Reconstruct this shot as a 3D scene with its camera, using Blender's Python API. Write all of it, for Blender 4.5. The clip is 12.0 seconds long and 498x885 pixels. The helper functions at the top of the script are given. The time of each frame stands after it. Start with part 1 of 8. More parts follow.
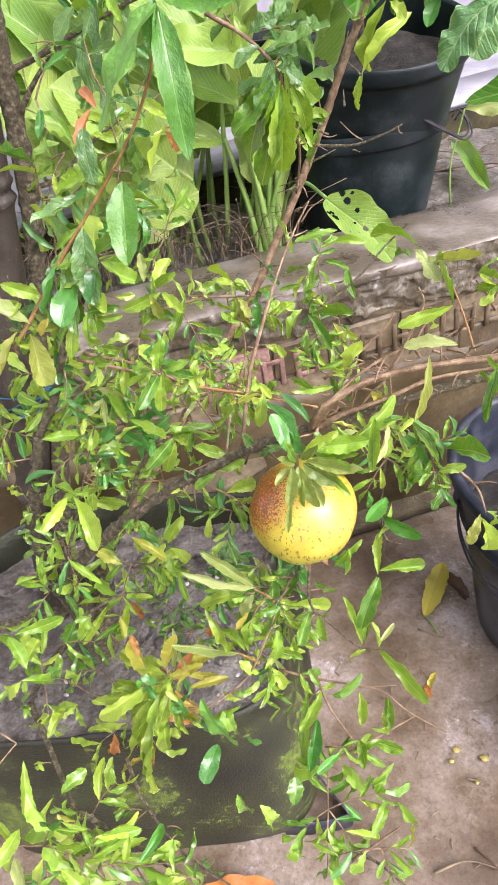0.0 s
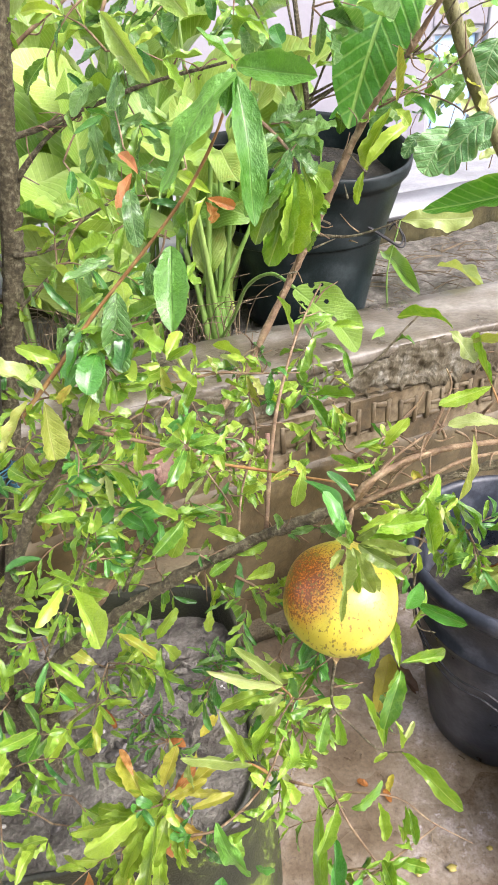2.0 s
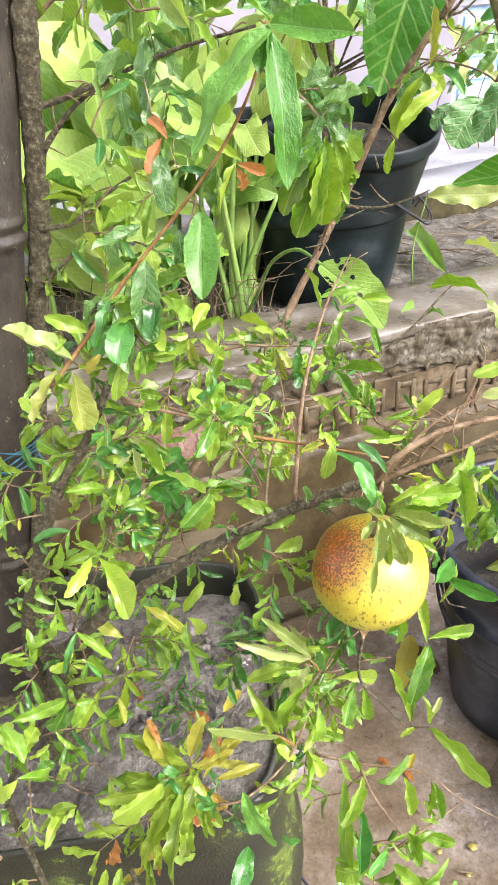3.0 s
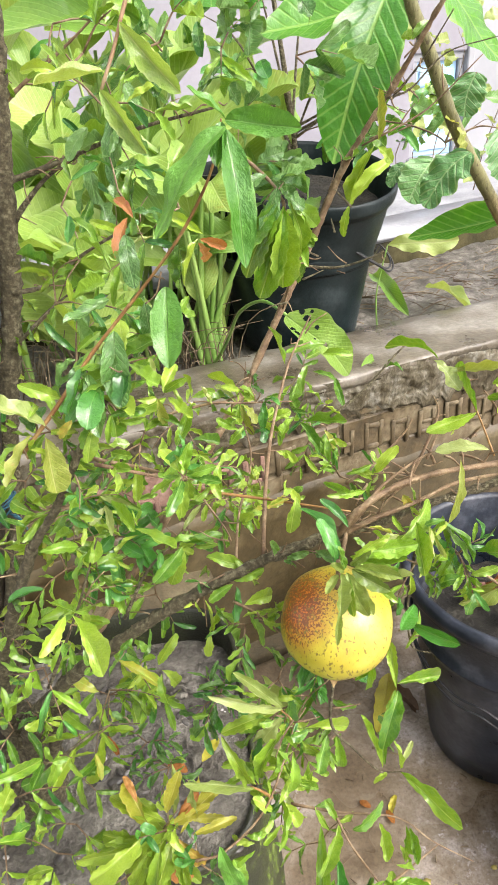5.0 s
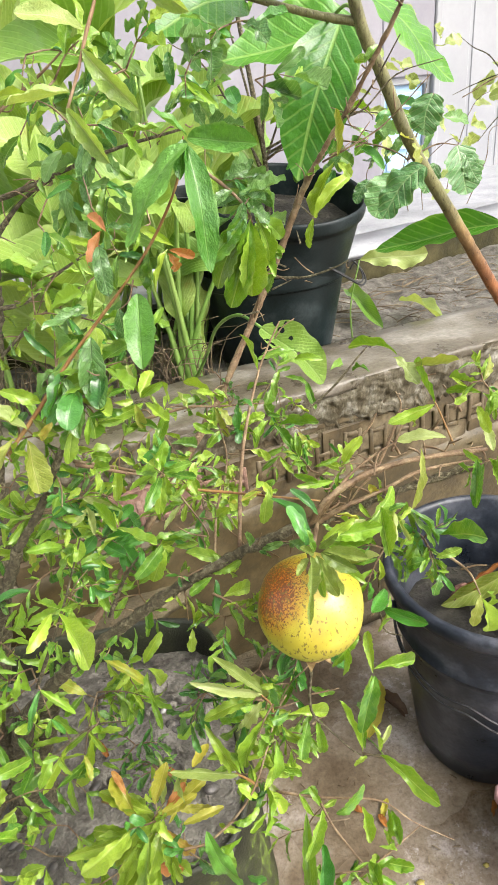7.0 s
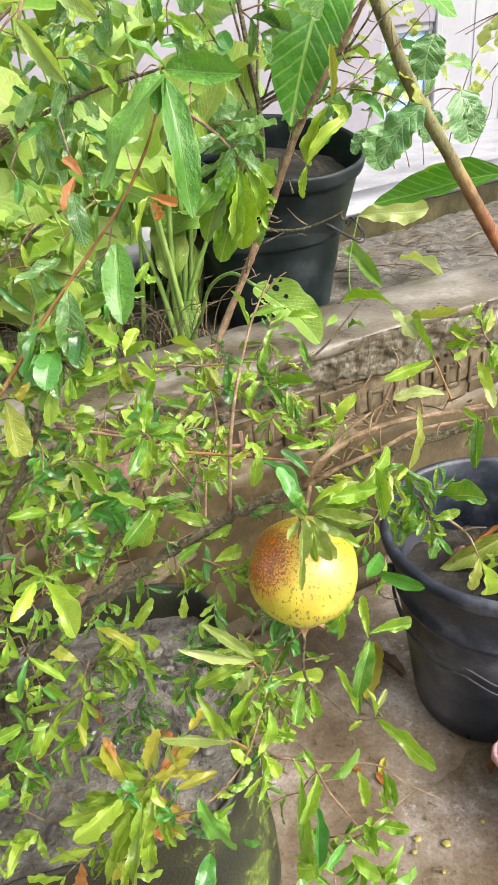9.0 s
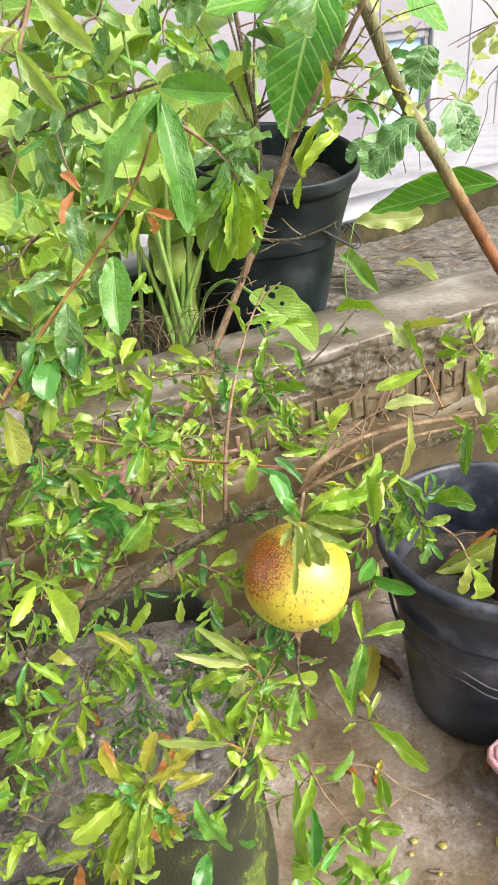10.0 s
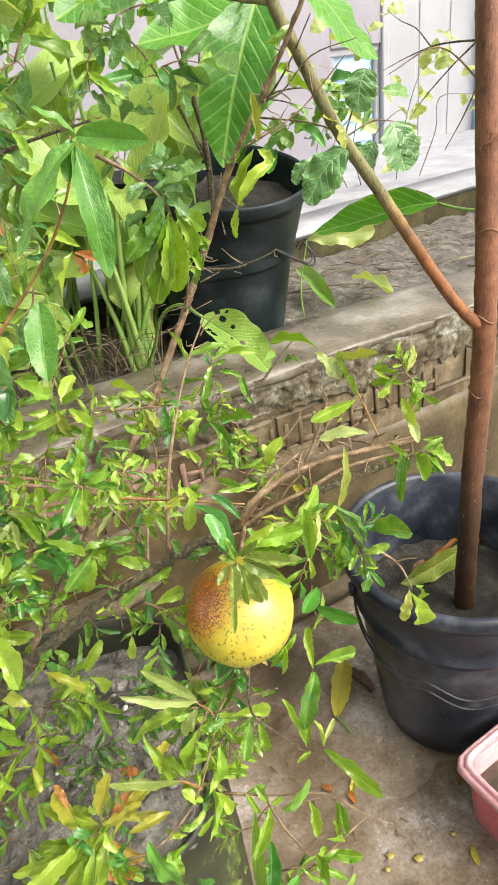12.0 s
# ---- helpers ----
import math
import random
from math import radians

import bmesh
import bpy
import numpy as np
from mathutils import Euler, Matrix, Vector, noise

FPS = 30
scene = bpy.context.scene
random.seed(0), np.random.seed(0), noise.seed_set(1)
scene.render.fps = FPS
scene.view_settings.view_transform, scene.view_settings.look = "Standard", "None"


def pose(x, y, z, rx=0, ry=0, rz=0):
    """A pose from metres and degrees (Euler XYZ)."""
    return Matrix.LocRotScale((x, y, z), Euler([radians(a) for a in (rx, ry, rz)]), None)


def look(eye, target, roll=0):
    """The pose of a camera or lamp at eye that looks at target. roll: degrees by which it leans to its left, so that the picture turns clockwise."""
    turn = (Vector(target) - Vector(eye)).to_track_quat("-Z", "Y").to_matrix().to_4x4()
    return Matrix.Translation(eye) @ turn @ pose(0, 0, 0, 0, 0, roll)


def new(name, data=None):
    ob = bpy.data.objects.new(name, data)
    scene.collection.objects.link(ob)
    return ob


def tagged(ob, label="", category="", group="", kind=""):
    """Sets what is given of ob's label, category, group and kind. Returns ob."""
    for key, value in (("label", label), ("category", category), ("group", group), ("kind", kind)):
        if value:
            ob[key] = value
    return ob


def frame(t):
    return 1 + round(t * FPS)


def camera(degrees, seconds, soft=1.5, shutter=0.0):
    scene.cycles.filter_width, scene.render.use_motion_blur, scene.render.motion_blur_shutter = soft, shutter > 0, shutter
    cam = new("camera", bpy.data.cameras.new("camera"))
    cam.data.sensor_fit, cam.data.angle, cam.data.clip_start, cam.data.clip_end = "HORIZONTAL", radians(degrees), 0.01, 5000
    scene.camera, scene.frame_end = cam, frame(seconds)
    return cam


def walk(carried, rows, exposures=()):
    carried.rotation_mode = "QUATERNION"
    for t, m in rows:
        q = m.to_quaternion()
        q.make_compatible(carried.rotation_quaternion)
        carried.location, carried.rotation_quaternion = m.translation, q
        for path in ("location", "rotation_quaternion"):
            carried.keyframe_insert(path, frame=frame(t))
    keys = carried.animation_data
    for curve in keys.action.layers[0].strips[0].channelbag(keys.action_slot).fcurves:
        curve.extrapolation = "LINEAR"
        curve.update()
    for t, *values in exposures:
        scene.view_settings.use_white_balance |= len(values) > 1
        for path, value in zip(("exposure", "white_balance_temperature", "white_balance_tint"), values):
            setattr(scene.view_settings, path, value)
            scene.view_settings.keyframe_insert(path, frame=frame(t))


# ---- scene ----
cam = camera(42.6, 12.0, 0.5)
ROWS = [
    (0.0, 0.1167, 0.1584, 1.1482, 50.68, 8.79, -1.28),
    (0.5, 0.0962, 0.1654, 1.1387, 51.89, 8.69, -3.15),
    (1.0, 0.0755, 0.1627, 1.1456, 59.16, 5.95, -6.91),
    (1.5, 0.0445, 0.1748, 1.1327, 59.39, 2.91, -9.71),
    (2.0, 0.0241, 0.1846, 1.1329, 58.17, 3.19, -8.02),
    (2.5, 0.0145, 0.1851, 1.1323, 58.32, 2.80, -5.94),
    (3.0, 0.0166, 0.1846, 1.1239, 56.81, 3.87, -6.43),
    (3.5, 0.0171, 0.1726, 1.1257, 57.46, 3.46, -7.14),
    (3.7, 0.0191, 0.1701, 1.1347, 58.56, 3.63, -8.30),
    (5.3, 0.0236, 0.1757, 1.1483, 60.59, 4.23, -9.47),
    (5.5, 0.0219, 0.1695, 1.1494, 61.39, 4.04, -10.06),
    (6.0, 0.0293, 0.1629, 1.1504, 61.54, 4.18, -10.07),
    (6.5, 0.0308, 0.1448, 1.1493, 62.08, 4.35, -10.29),
    (7.0, 0.0284, 0.1427, 1.1427, 61.59, 5.10, -11.00),
    (7.2, 0.0272, 0.1355, 1.1460, 61.92, 4.66, -10.82),
    (8.8, 0.0386, 0.1634, 1.1273, 58.20, 5.39, -11.38),
    (9.0, 0.0384, 0.1579, 1.1279, 58.48, 5.57, -11.22),
    (9.5, 0.0425, 0.1525, 1.1312, 58.22, 5.29, -11.46),
    (10.0, 0.0407, 0.1505, 1.1355, 58.76, 5.60, -11.37),
    (10.5, 0.0441, 0.1444, 1.1365, 59.45, 6.10, -11.46),
    (11.0, 0.0458, 0.1454, 1.1327, 59.39, 6.10, -12.07),
    (11.5, 0.0579, 0.1464, 1.1301, 58.97, 6.79, -12.87),
    (12.0, 0.0715, 0.1523, 1.1492, 59.32, 6.58, -14.52),
]
# the camera is a little brighter and cooler at the start, darker and warmer later on
LOOK = [(0.0, 1.45, 6250, 28), (2.0, 1.54, 6420, 19), (3.5, 1.62, 6400, 19), (5.5, 1.36, 6700, 12), (7.0, 1.33, 6700, 11), (10.5, 1.38, 6800, 14), (12.0, 1.33, 6900, 11)]
walk(cam, [(t, pose(x, y, z, rx, ry, rz)) for t, x, y, z, rx, ry, rz in ROWS], LOOK)

# ---- light: a bright overcast sky with a weak, very soft sun ----
world = bpy.data.worlds.new("overcast_sky")
scene.world = world
world.use_nodes = True
wn, wl = world.node_tree.nodes, world.node_tree.links
sky = wn.new("ShaderNodeTexSky")
sky.sky_type, sky.sun_disc = "NISHITA", False
sky.sun_elevation, sky.sun_rotation = radians(46), radians(130)
sky.air_density, sky.dust_density = 1.0, 6.0
hsv = wn.new("ShaderNodeHueSaturation")
hsv.inputs["Saturation"].default_value = 0.25
wl.new(sky.outputs[0], hsv.inputs["Color"])
wl.new(hsv.outputs[0], wn["Background"].inputs[0])
wn["Background"].inputs[1].default_value = 0.15
sun = new("sun", bpy.data.lights.new("sun", "SUN"))
sun.data.energy, sun.data.angle, sun.data.color = 0.85, radians(55), (1.0, 0.97, 0.92)
sun.matrix_world = look((1.5, -1.2, 2.0), (0, 0, 0))

# ---- materials ----
def material(name, rough=0.7, metal=0.0):
    m = bpy.data.materials.new(name)
    m.use_nodes = True
    b = m.node_tree.nodes["Principled BSDF"]
    b.inputs["Roughness"].default_value, b.inputs["Metallic"].default_value = rough, metal
    return m, m.node_tree.nodes, m.node_tree.links, b


def ramp(n, stops):
    r = n.new("ShaderNodeValToRGB")
    el = r.color_ramp.elements
    while len(el) < len(stops):
        el.new(0.5)
    for e, (at, colour) in zip(el, stops):
        e.position, e.color = at, (*colour, 1)
    return r


def noise_tex(n, l, scale, detail=6.0, rough=0.6, space="Object", stretch=None):
    c = n.new("ShaderNodeTexCoord")
    t = n.new("ShaderNodeTexNoise")
    t.inputs["Scale"].default_value, t.inputs["Detail"].default_value, t.inputs["Roughness"].default_value = scale, detail, rough
    if stretch:
        mp = n.new("ShaderNodeMapping")
        mp.inputs["Scale"].default_value = stretch
        l.new(c.outputs[space], mp.inputs[0])
        l.new(mp.outputs[0], t.inputs["Vector"])
    else:
        l.new(c.outputs[space], t.inputs["Vector"])
    return t


def mixed(n, l, fac, a, b, mode="MIX"):
    x = n.new("ShaderNodeMix")
    x.data_type, x.blend_type = "RGBA", mode
    for sock, v in ((x.inputs[0], fac), (x.inputs[6], a), (x.inputs[7], b)):
        if isinstance(v, (int, float)):
            sock.default_value = v
        elif isinstance(v, tuple):
            sock.default_value = (*v, 1)
        else:
            l.new(v, sock)
    return x.outputs[2]


def math_node(n, l, op, a, b=0.0, clamp=False):
    x = n.new("ShaderNodeMath")
    x.operation, x.use_clamp = op, clamp
    for sock, v in zip(x.inputs, (a, b)):
        if isinstance(v, (int, float)):
            sock.default_value = v
        else:
            l.new(v, sock)
    return x.outputs[0]


def bump(n, l, b, height, strength=0.3, distance=0.01):
    x = n.new("ShaderNodeBump")
    x.inputs["Strength"].default_value, x.inputs["Distance"].default_value = strength, distance
    l.new(height, x.inputs["Height"])
    l.new(x.outputs[0], b.inputs["Normal"])


def mottled(name, dark, mid, light, scale=8.0, fine=90.0, rough=0.8, bumpy=0.4, depth=0.006, stretch=None, rough_var=0.15, space="Object", fine_amount=0.8):
    """A surface of three tones at two scales, with fine relief."""
    m, n, l, b = material(name, rough)
    big = noise_tex(n, l, scale, 5, 0.6, space, stretch)
    small = noise_tex(n, l, fine, 4, 0.65, space, stretch)
    r = ramp(n, [(0.3, dark), (0.5, mid), (0.72, light)])
    l.new(big.outputs["Fac"], r.inputs[0])
    g = ramp(n, [(0.25, (0.55, 0.55, 0.55)), (0.6, (1, 1, 1)), (0.9, (1.25, 1.25, 1.25))])
    l.new(small.outputs["Fac"], g.inputs[0])
    l.new(mixed(n, l, fine_amount, r.outputs[0], g.outputs[0], "MULTIPLY"), b.inputs["Base Color"])
    rr = math_node(n, l, "MULTIPLY_ADD", big.outputs["Fac"], rough_var * 2)
    n[-1].inputs[2].default_value = rough - rough_var
    l.new(rr, b.inputs["Roughness"])
    hh = math_node(n, l, "ADD", small.outputs["Fac"], big.outputs["Fac"])
    bump(n, l, b, hh, bumpy, depth)
    return m


def smooth_band(n, l, value, lo, hi):
    """1 below lo, 0 above hi, soft between."""
    x = n.new("ShaderNodeMapRange")
    x.interpolation_type = "SMOOTHSTEP"
    l.new(value, x.inputs["Value"])
    x.inputs["From Min"].default_value, x.inputs["From Max"].default_value = lo, hi
    x.inputs["To Min"].default_value, x.inputs["To Max"].default_value = 1.0, 0.0
    return x.outputs[0]


def leaf_material(name, dark, light, vein, veins=9.0, slope=0.55, gloss=0.32, through_light=0.35, tinge=None, tinge_at=0.8, vein_mark=0.3, patch=0.0, coat=0.35, relief=0.5):
    """A leaf blade: soft midrib and side veins in the blade's own plan, mottling, per-leaf variation, wet gloss and light through it."""
    m, n, l, b = material(name, gloss)
    c = n.new("ShaderNodeTexCoord")
    s = n.new("ShaderNodeSeparateXYZ")
    l.new(c.outputs["UV"], s.inputs[0])
    ax = math_node(n, l, "ABSOLUTE", math_node(n, l, "SUBTRACT", s.outputs[0], 0.5))
    info = n.new("ShaderNodeObjectInfo")
    isl = n.new("ShaderNodeNewGeometry")
    rnd = math_node(n, l, "FRACT", math_node(n, l, "ADD", info.outputs["Random"], isl.outputs["Random Per Island"]))
    mott = noise_tex(n, l, 2.6, 5, 0.6, "UV", (1.0, 2.2, 1.0))
    mott.noise_dimensions = "4D"
    l.new(math_node(n, l, "MULTIPLY", rnd, 40.0), mott.inputs["W"])
    f = math_node(n, l, "ADD", math_node(n, l, "MULTIPLY", rnd, 0.62), math_node(n, l, "MULTIPLY", mott.outputs["Fac"], 0.75))
    r = ramp(n, [(0.25, dark), (1.0, light)])
    l.new(f, r.inputs[0])
    col = r.outputs[0]
    if tinge:
        ti = math_node(n, l, "GREATER_THAN", rnd, tinge_at)
        edge = math_node(n, l, "MULTIPLY_ADD", mott.outputs["Fac"], 2.2)
        n[-1].inputs[2].default_value = -0.6
        col = mixed(n, l, math_node(n, l, "MULTIPLY", ti, edge, True), col, tinge)
    if patch:
        pn = noise_tex(n, l, 2.4, 4, 0.65, "UV", (1.0, 2.4, 1.0))
        pn.noise_dimensions = "4D"
        l.new(math_node(n, l, "MULTIPLY", rnd, 20.0), pn.inputs["W"])
        pr = ramp(n, [(0.58, (0, 0, 0)), (0.72, (1, 1, 1))])
        l.new(pn.outputs["Fac"], pr.inputs[0])
        col = mixed(n, l, math_node(n, l, "MULTIPLY", pr.outputs[0], patch), col, (0.42, 0.22, 0.05))
    spot = noise_tex(n, l, 16.0, 4, 0.7, "UV", (1.0, 2.6, 1.0))
    sr = ramp(n, [(0.3, (0.66, 0.72, 0.6)), (0.48, (1, 1, 1)), (0.72, (1.15, 1.12, 1.05))])
    l.new(spot.outputs["Fac"], sr.inputs[0])
    col = mixed(n, l, 0.55, col, sr.outputs[0], "MULTIPLY")
    rib = smooth_band(n, l, ax, 0.008, 0.034)
    wave = math_node(n, l, "MULTIPLY", mott.outputs["Fac"], 0.05)
    yy = math_node(n, l, "ADD", math_node(n, l, "SUBTRACT", s.outputs[1], math_node(n, l, "MULTIPLY", ax, slope)), wave)
    w = math_node(n, l, "PINGPONG", math_node(n, l, "MULTIPLY", yy, veins), 0.5)
    side = smooth_band(n, l, w, 0.02, 0.16)
    vn = math_node(n, l, "MAXIMUM", math_node(n, l, "MULTIPLY", rib, 0.75), math_node(n, l, "MULTIPLY", side, vein_mark))
    col = mixed(n, l, math_node(n, l, "MULTIPLY", vn, 0.75), col, vein)
    edge = math_node(n, l, "SUBTRACT", 1.0, smooth_band(n, l, ax, 0.40, 0.50))
    col = mixed(n, l, math_node(n, l, "MULTIPLY", edge, 0.45), col, vein)
    l.new(col, b.inputs["Base Color"])
    hgt = math_node(n, l, "SUBTRACT", math_node(n, l, "MULTIPLY", mott.outputs["Fac"], 1.2), math_node(n, l, "MULTIPLY", vn, 0.45))
    blister = noise_tex(n, l, 7.5, 3, 0.6, "UV", (1.0, 2.4, 1.0))
    hgt = math_node(n, l, "ADD", hgt, math_node(n, l, "MULTIPLY", blister.outputs["Fac"], 0.55))
    bump(n, l, b, hgt, relief, 0.006)
    b.inputs["Specular IOR Level"].default_value = 0.28
    b.inputs["Coat Weight"].default_value, b.inputs["Coat Roughness"].default_value = coat, 0.09
    tr = n.new("ShaderNodeBsdfTranslucent")
    l.new(mixed(n, l, 1.0, col, (1.25, 1.2, 0.55), "MULTIPLY"), tr.inputs[0])
    mx = n.new("ShaderNodeMixShader")
    mx.inputs[0].default_value = through_light
    l.new(b.outputs[0], mx.inputs[1])
    l.new(tr.outputs[0], mx.inputs[2])
    l.new(mx.outputs[0], n["Material Output"].inputs[0])
    return m


BRIGHT = leaf_material("young_leaf", (0.085, 0.235, 0.010), (0.36, 0.515, 0.052), (0.50, 0.62, 0.15), 8, 0.5, 0.40, 0.25, (0.46, 0.38, 0.06), 0.975, vein_mark=0.12, coat=0.85)
MIDGREEN = leaf_material("mature_leaf", (0.034, 0.150, 0.010), (0.25, 0.44, 0.036), (0.34, 0.52, 0.11), 8, 0.5, 0.36, 0.22, vein_mark=0.12, coat=1.0)
DARK = leaf_material("old_leaf", (0.017, 0.115, 0.012), (0.085, 0.295, 0.036), (0.15, 0.36, 0.08), 8, 0.5, 0.30, 0.18, vein_mark=0.10, coat=1.0)
BLUISH = leaf_material("curled_leaf", (0.050, 0.180, 0.034), (0.22, 0.43, 0.115), (0.33, 0.51, 0.2), 10, 0.5, 0.24, 0.26, coat=0.9, relief=0.9)
PALE = leaf_material("pale_leaf", (0.22, 0.31, 0.07), (0.40, 0.48, 0.17), (0.50, 0.56, 0.26), 8, 0.5, 0.42, 0.32, vein_mark=0.15, coat=0.7)
YELLOW = leaf_material("yellow_leaf", (0.24, 0.31, 0.045), (0.40, 0.44, 0.10), (0.50, 0.48, 0.17), 8, 0.5, 0.45, 0.34, patch=0.45, coat=0.5)
RED = leaf_material("orange_shoot_leaf", (0.44, 0.145, 0.060), (0.47, 0.31, 0.085), (0.55, 0.36, 0.15), 7, 0.5, 0.45, 0.36, (0.50, 0.11, 0.085), 0.65, vein_mark=0.1)
YOUNG = leaf_material("very_young_leaf", (0.20, 0.35, 0.06), (0.43, 0.55, 0.17), (0.52, 0.60, 0.26), 8, 0.5, 0.42, 0.36, vein_mark=0.12, coat=0.6)
LONG = leaf_material("long_leaf", (0.040, 0.165, 0.018), (0.14, 0.35, 0.050), (0.22, 0.42, 0.10), 11, 0.5, 0.32, 0.28, coat=0.6, vein_mark=0.06, relief=0.6)
TINGED = leaf_material("orange_tinged_leaf", (0.130, 0.255, 0.016), (0.31, 0.43, 0.050), (0.46, 0.53, 0.14), 8, 0.5, 0.42, 0.28, (0.46, 0.28, 0.06), 0.92, vein_mark=0.1, coat=0.6)
AMBER = leaf_material("amber_leaf", (0.24, 0.28, 0.025), (0.42, 0.40, 0.065), (0.55, 0.47, 0.14), 8, 0.5, 0.42, 0.32, (0.48, 0.22, 0.07), 0.72, vein_mark=0.1, coat=0.7)
OLIVE = leaf_material("olive_leaf", (0.10, 0.17, 0.025), (0.25, 0.33, 0.07), (0.34, 0.40, 0.12), 8, 0.5, 0.4, 0.25, vein_mark=0.12, coat=0.6)
RIBBED = leaf_material("ribbed_leaf", (0.034, 0.165, 0.012), (0.10, 0.30, 0.026), (0.33, 0.54, 0.13), 11, 0.5, 0.34, 0.26, vein_mark=0.34, coat=0.6, relief=0.55)
SAVOY = leaf_material("puckered_leaf", (0.045, 0.165, 0.045), (0.15, 0.34, 0.105), (0.36, 0.52, 0.25), 7, 0.6, 0.32, 0.25, vein_mark=0.7, coat=0.6, relief=0.9)
BROAD = leaf_material("broad_leaf", (0.16, 0.295, 0.045), (0.33, 0.455, 0.105), (0.46, 0.57, 0.22), 16, 0.8, 0.42, 0.30, patch=0.35, coat=0.3, vein_mark=0.35, relief=0.7)
BROADDARK = leaf_material("broad_leaf_green", (0.115, 0.265, 0.036), (0.29, 0.44, 0.085), (0.36, 0.52, 0.17), 16, 0.8, 0.42, 0.26, coat=0.35, vein_mark=0.35, relief=0.7)

BARK = mottled("grey_bark", (0.044, 0.036, 0.018), (0.110, 0.092, 0.048), (0.29, 0.265, 0.165), 210, 600, 0.85, 1.0, 0.004)
TWIG = mottled("brown_twig", (0.095, 0.055, 0.027), (0.195, 0.125, 0.066), (0.38, 0.29, 0.175), 80, 360, 0.65, 0.6, 0.003)
REDTWIG = mottled("red_twig", (0.18, 0.078, 0.022), (0.28, 0.145, 0.045), (0.42, 0.29, 0.11), 60, 260, 0.6, 0.3, 0.002)
PINKTWIG = mottled("pink_young_twig", (0.22, 0.12, 0.06), (0.32, 0.20, 0.11), (0.42, 0.32, 0.20), 60, 260, 0.5, 0.3, 0.002)
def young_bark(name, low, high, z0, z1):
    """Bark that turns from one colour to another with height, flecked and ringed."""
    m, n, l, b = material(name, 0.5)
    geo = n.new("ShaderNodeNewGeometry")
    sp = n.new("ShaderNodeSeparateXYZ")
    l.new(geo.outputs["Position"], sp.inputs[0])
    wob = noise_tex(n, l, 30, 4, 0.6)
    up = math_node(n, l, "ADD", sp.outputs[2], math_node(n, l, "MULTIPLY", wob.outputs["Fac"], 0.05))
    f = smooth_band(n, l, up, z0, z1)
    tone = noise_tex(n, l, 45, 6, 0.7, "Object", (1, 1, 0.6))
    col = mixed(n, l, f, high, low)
    g = ramp(n, [(0.32, (0.4, 0.38, 0.36)), (0.5, (1, 1, 1)), (0.68, (1.5, 1.5, 1.45))])
    l.new(tone.outputs["Fac"], g.inputs[0])
    col = mixed(n, l, 0.9, col, g.outputs[0], "MULTIPLY")
    fleck = noise_tex(n, l, 260, 3, 0.7, "Object", (1, 1, 0.4))
    fr = ramp(n, [(0.34, (1, 1, 1)), (0.40, (0, 0, 0))])
    l.new(fleck.outputs["Fac"], fr.inputs[0])
    col = mixed(n, l, math_node(n, l, "MULTIPLY", fr.outputs[0], 0.7), col, (0.03, 0.016, 0.01))
    pale = ramp(n, [(0.64, (0, 0, 0)), (0.70, (1, 1, 1))])
    l.new(fleck.outputs["Fac"], pale.inputs[0])
    col = mixed(n, l, math_node(n, l, "MULTIPLY", pale.outputs[0], 0.5), col, (0.45, 0.33, 0.23))
    l.new(col, b.inputs["Base Color"])
    bump(n, l, b, math_node(n, l, "ADD", tone.outputs["Fac"], fleck.outputs["Fac"]), 0.5, 0.003)
    return m


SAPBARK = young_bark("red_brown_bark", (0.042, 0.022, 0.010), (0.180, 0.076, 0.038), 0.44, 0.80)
SAPGREEN = young_bark("brown_to_green_bark", (0.25, 0.10, 0.04), (0.16, 0.155, 0.065), 0.93, 1.06)
POLE = young_bark("weathered_pole", (0.036, 0.030, 0.021), (0.042, 0.036, 0.026), 0.5, 1.2)
STALK = mottled("green_stalk", (0.085, 0.20, 0.032), (0.19, 0.34, 0.065), (0.34, 0.46, 0.13), 14, 120, 0.45, 0.2, 0.002, (1, 1, 0.2))
STRAW = mottled("dry_straw", (0.070, 0.046, 0.025), (0.17, 0.125, 0.072), (0.40, 0.33, 0.21), 7, 90, 0.8, 0.3, 0.002)
PLASTIC = mottled("black_plastic", (0.006, 0.0095, 0.0150), (0.024, 0.0300, 0.0420), (0.095, 0.102, 0.122), 16, 160, 0.33, 0.35, 0.0012, rough_var=0.16)
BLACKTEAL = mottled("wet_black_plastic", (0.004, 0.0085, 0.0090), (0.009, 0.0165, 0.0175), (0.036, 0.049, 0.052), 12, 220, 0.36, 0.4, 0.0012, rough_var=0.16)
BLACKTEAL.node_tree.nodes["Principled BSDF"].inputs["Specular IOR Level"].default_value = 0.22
PLASTIC.node_tree.nodes["Principled BSDF"].inputs["Specular IOR Level"].default_value = 0.38


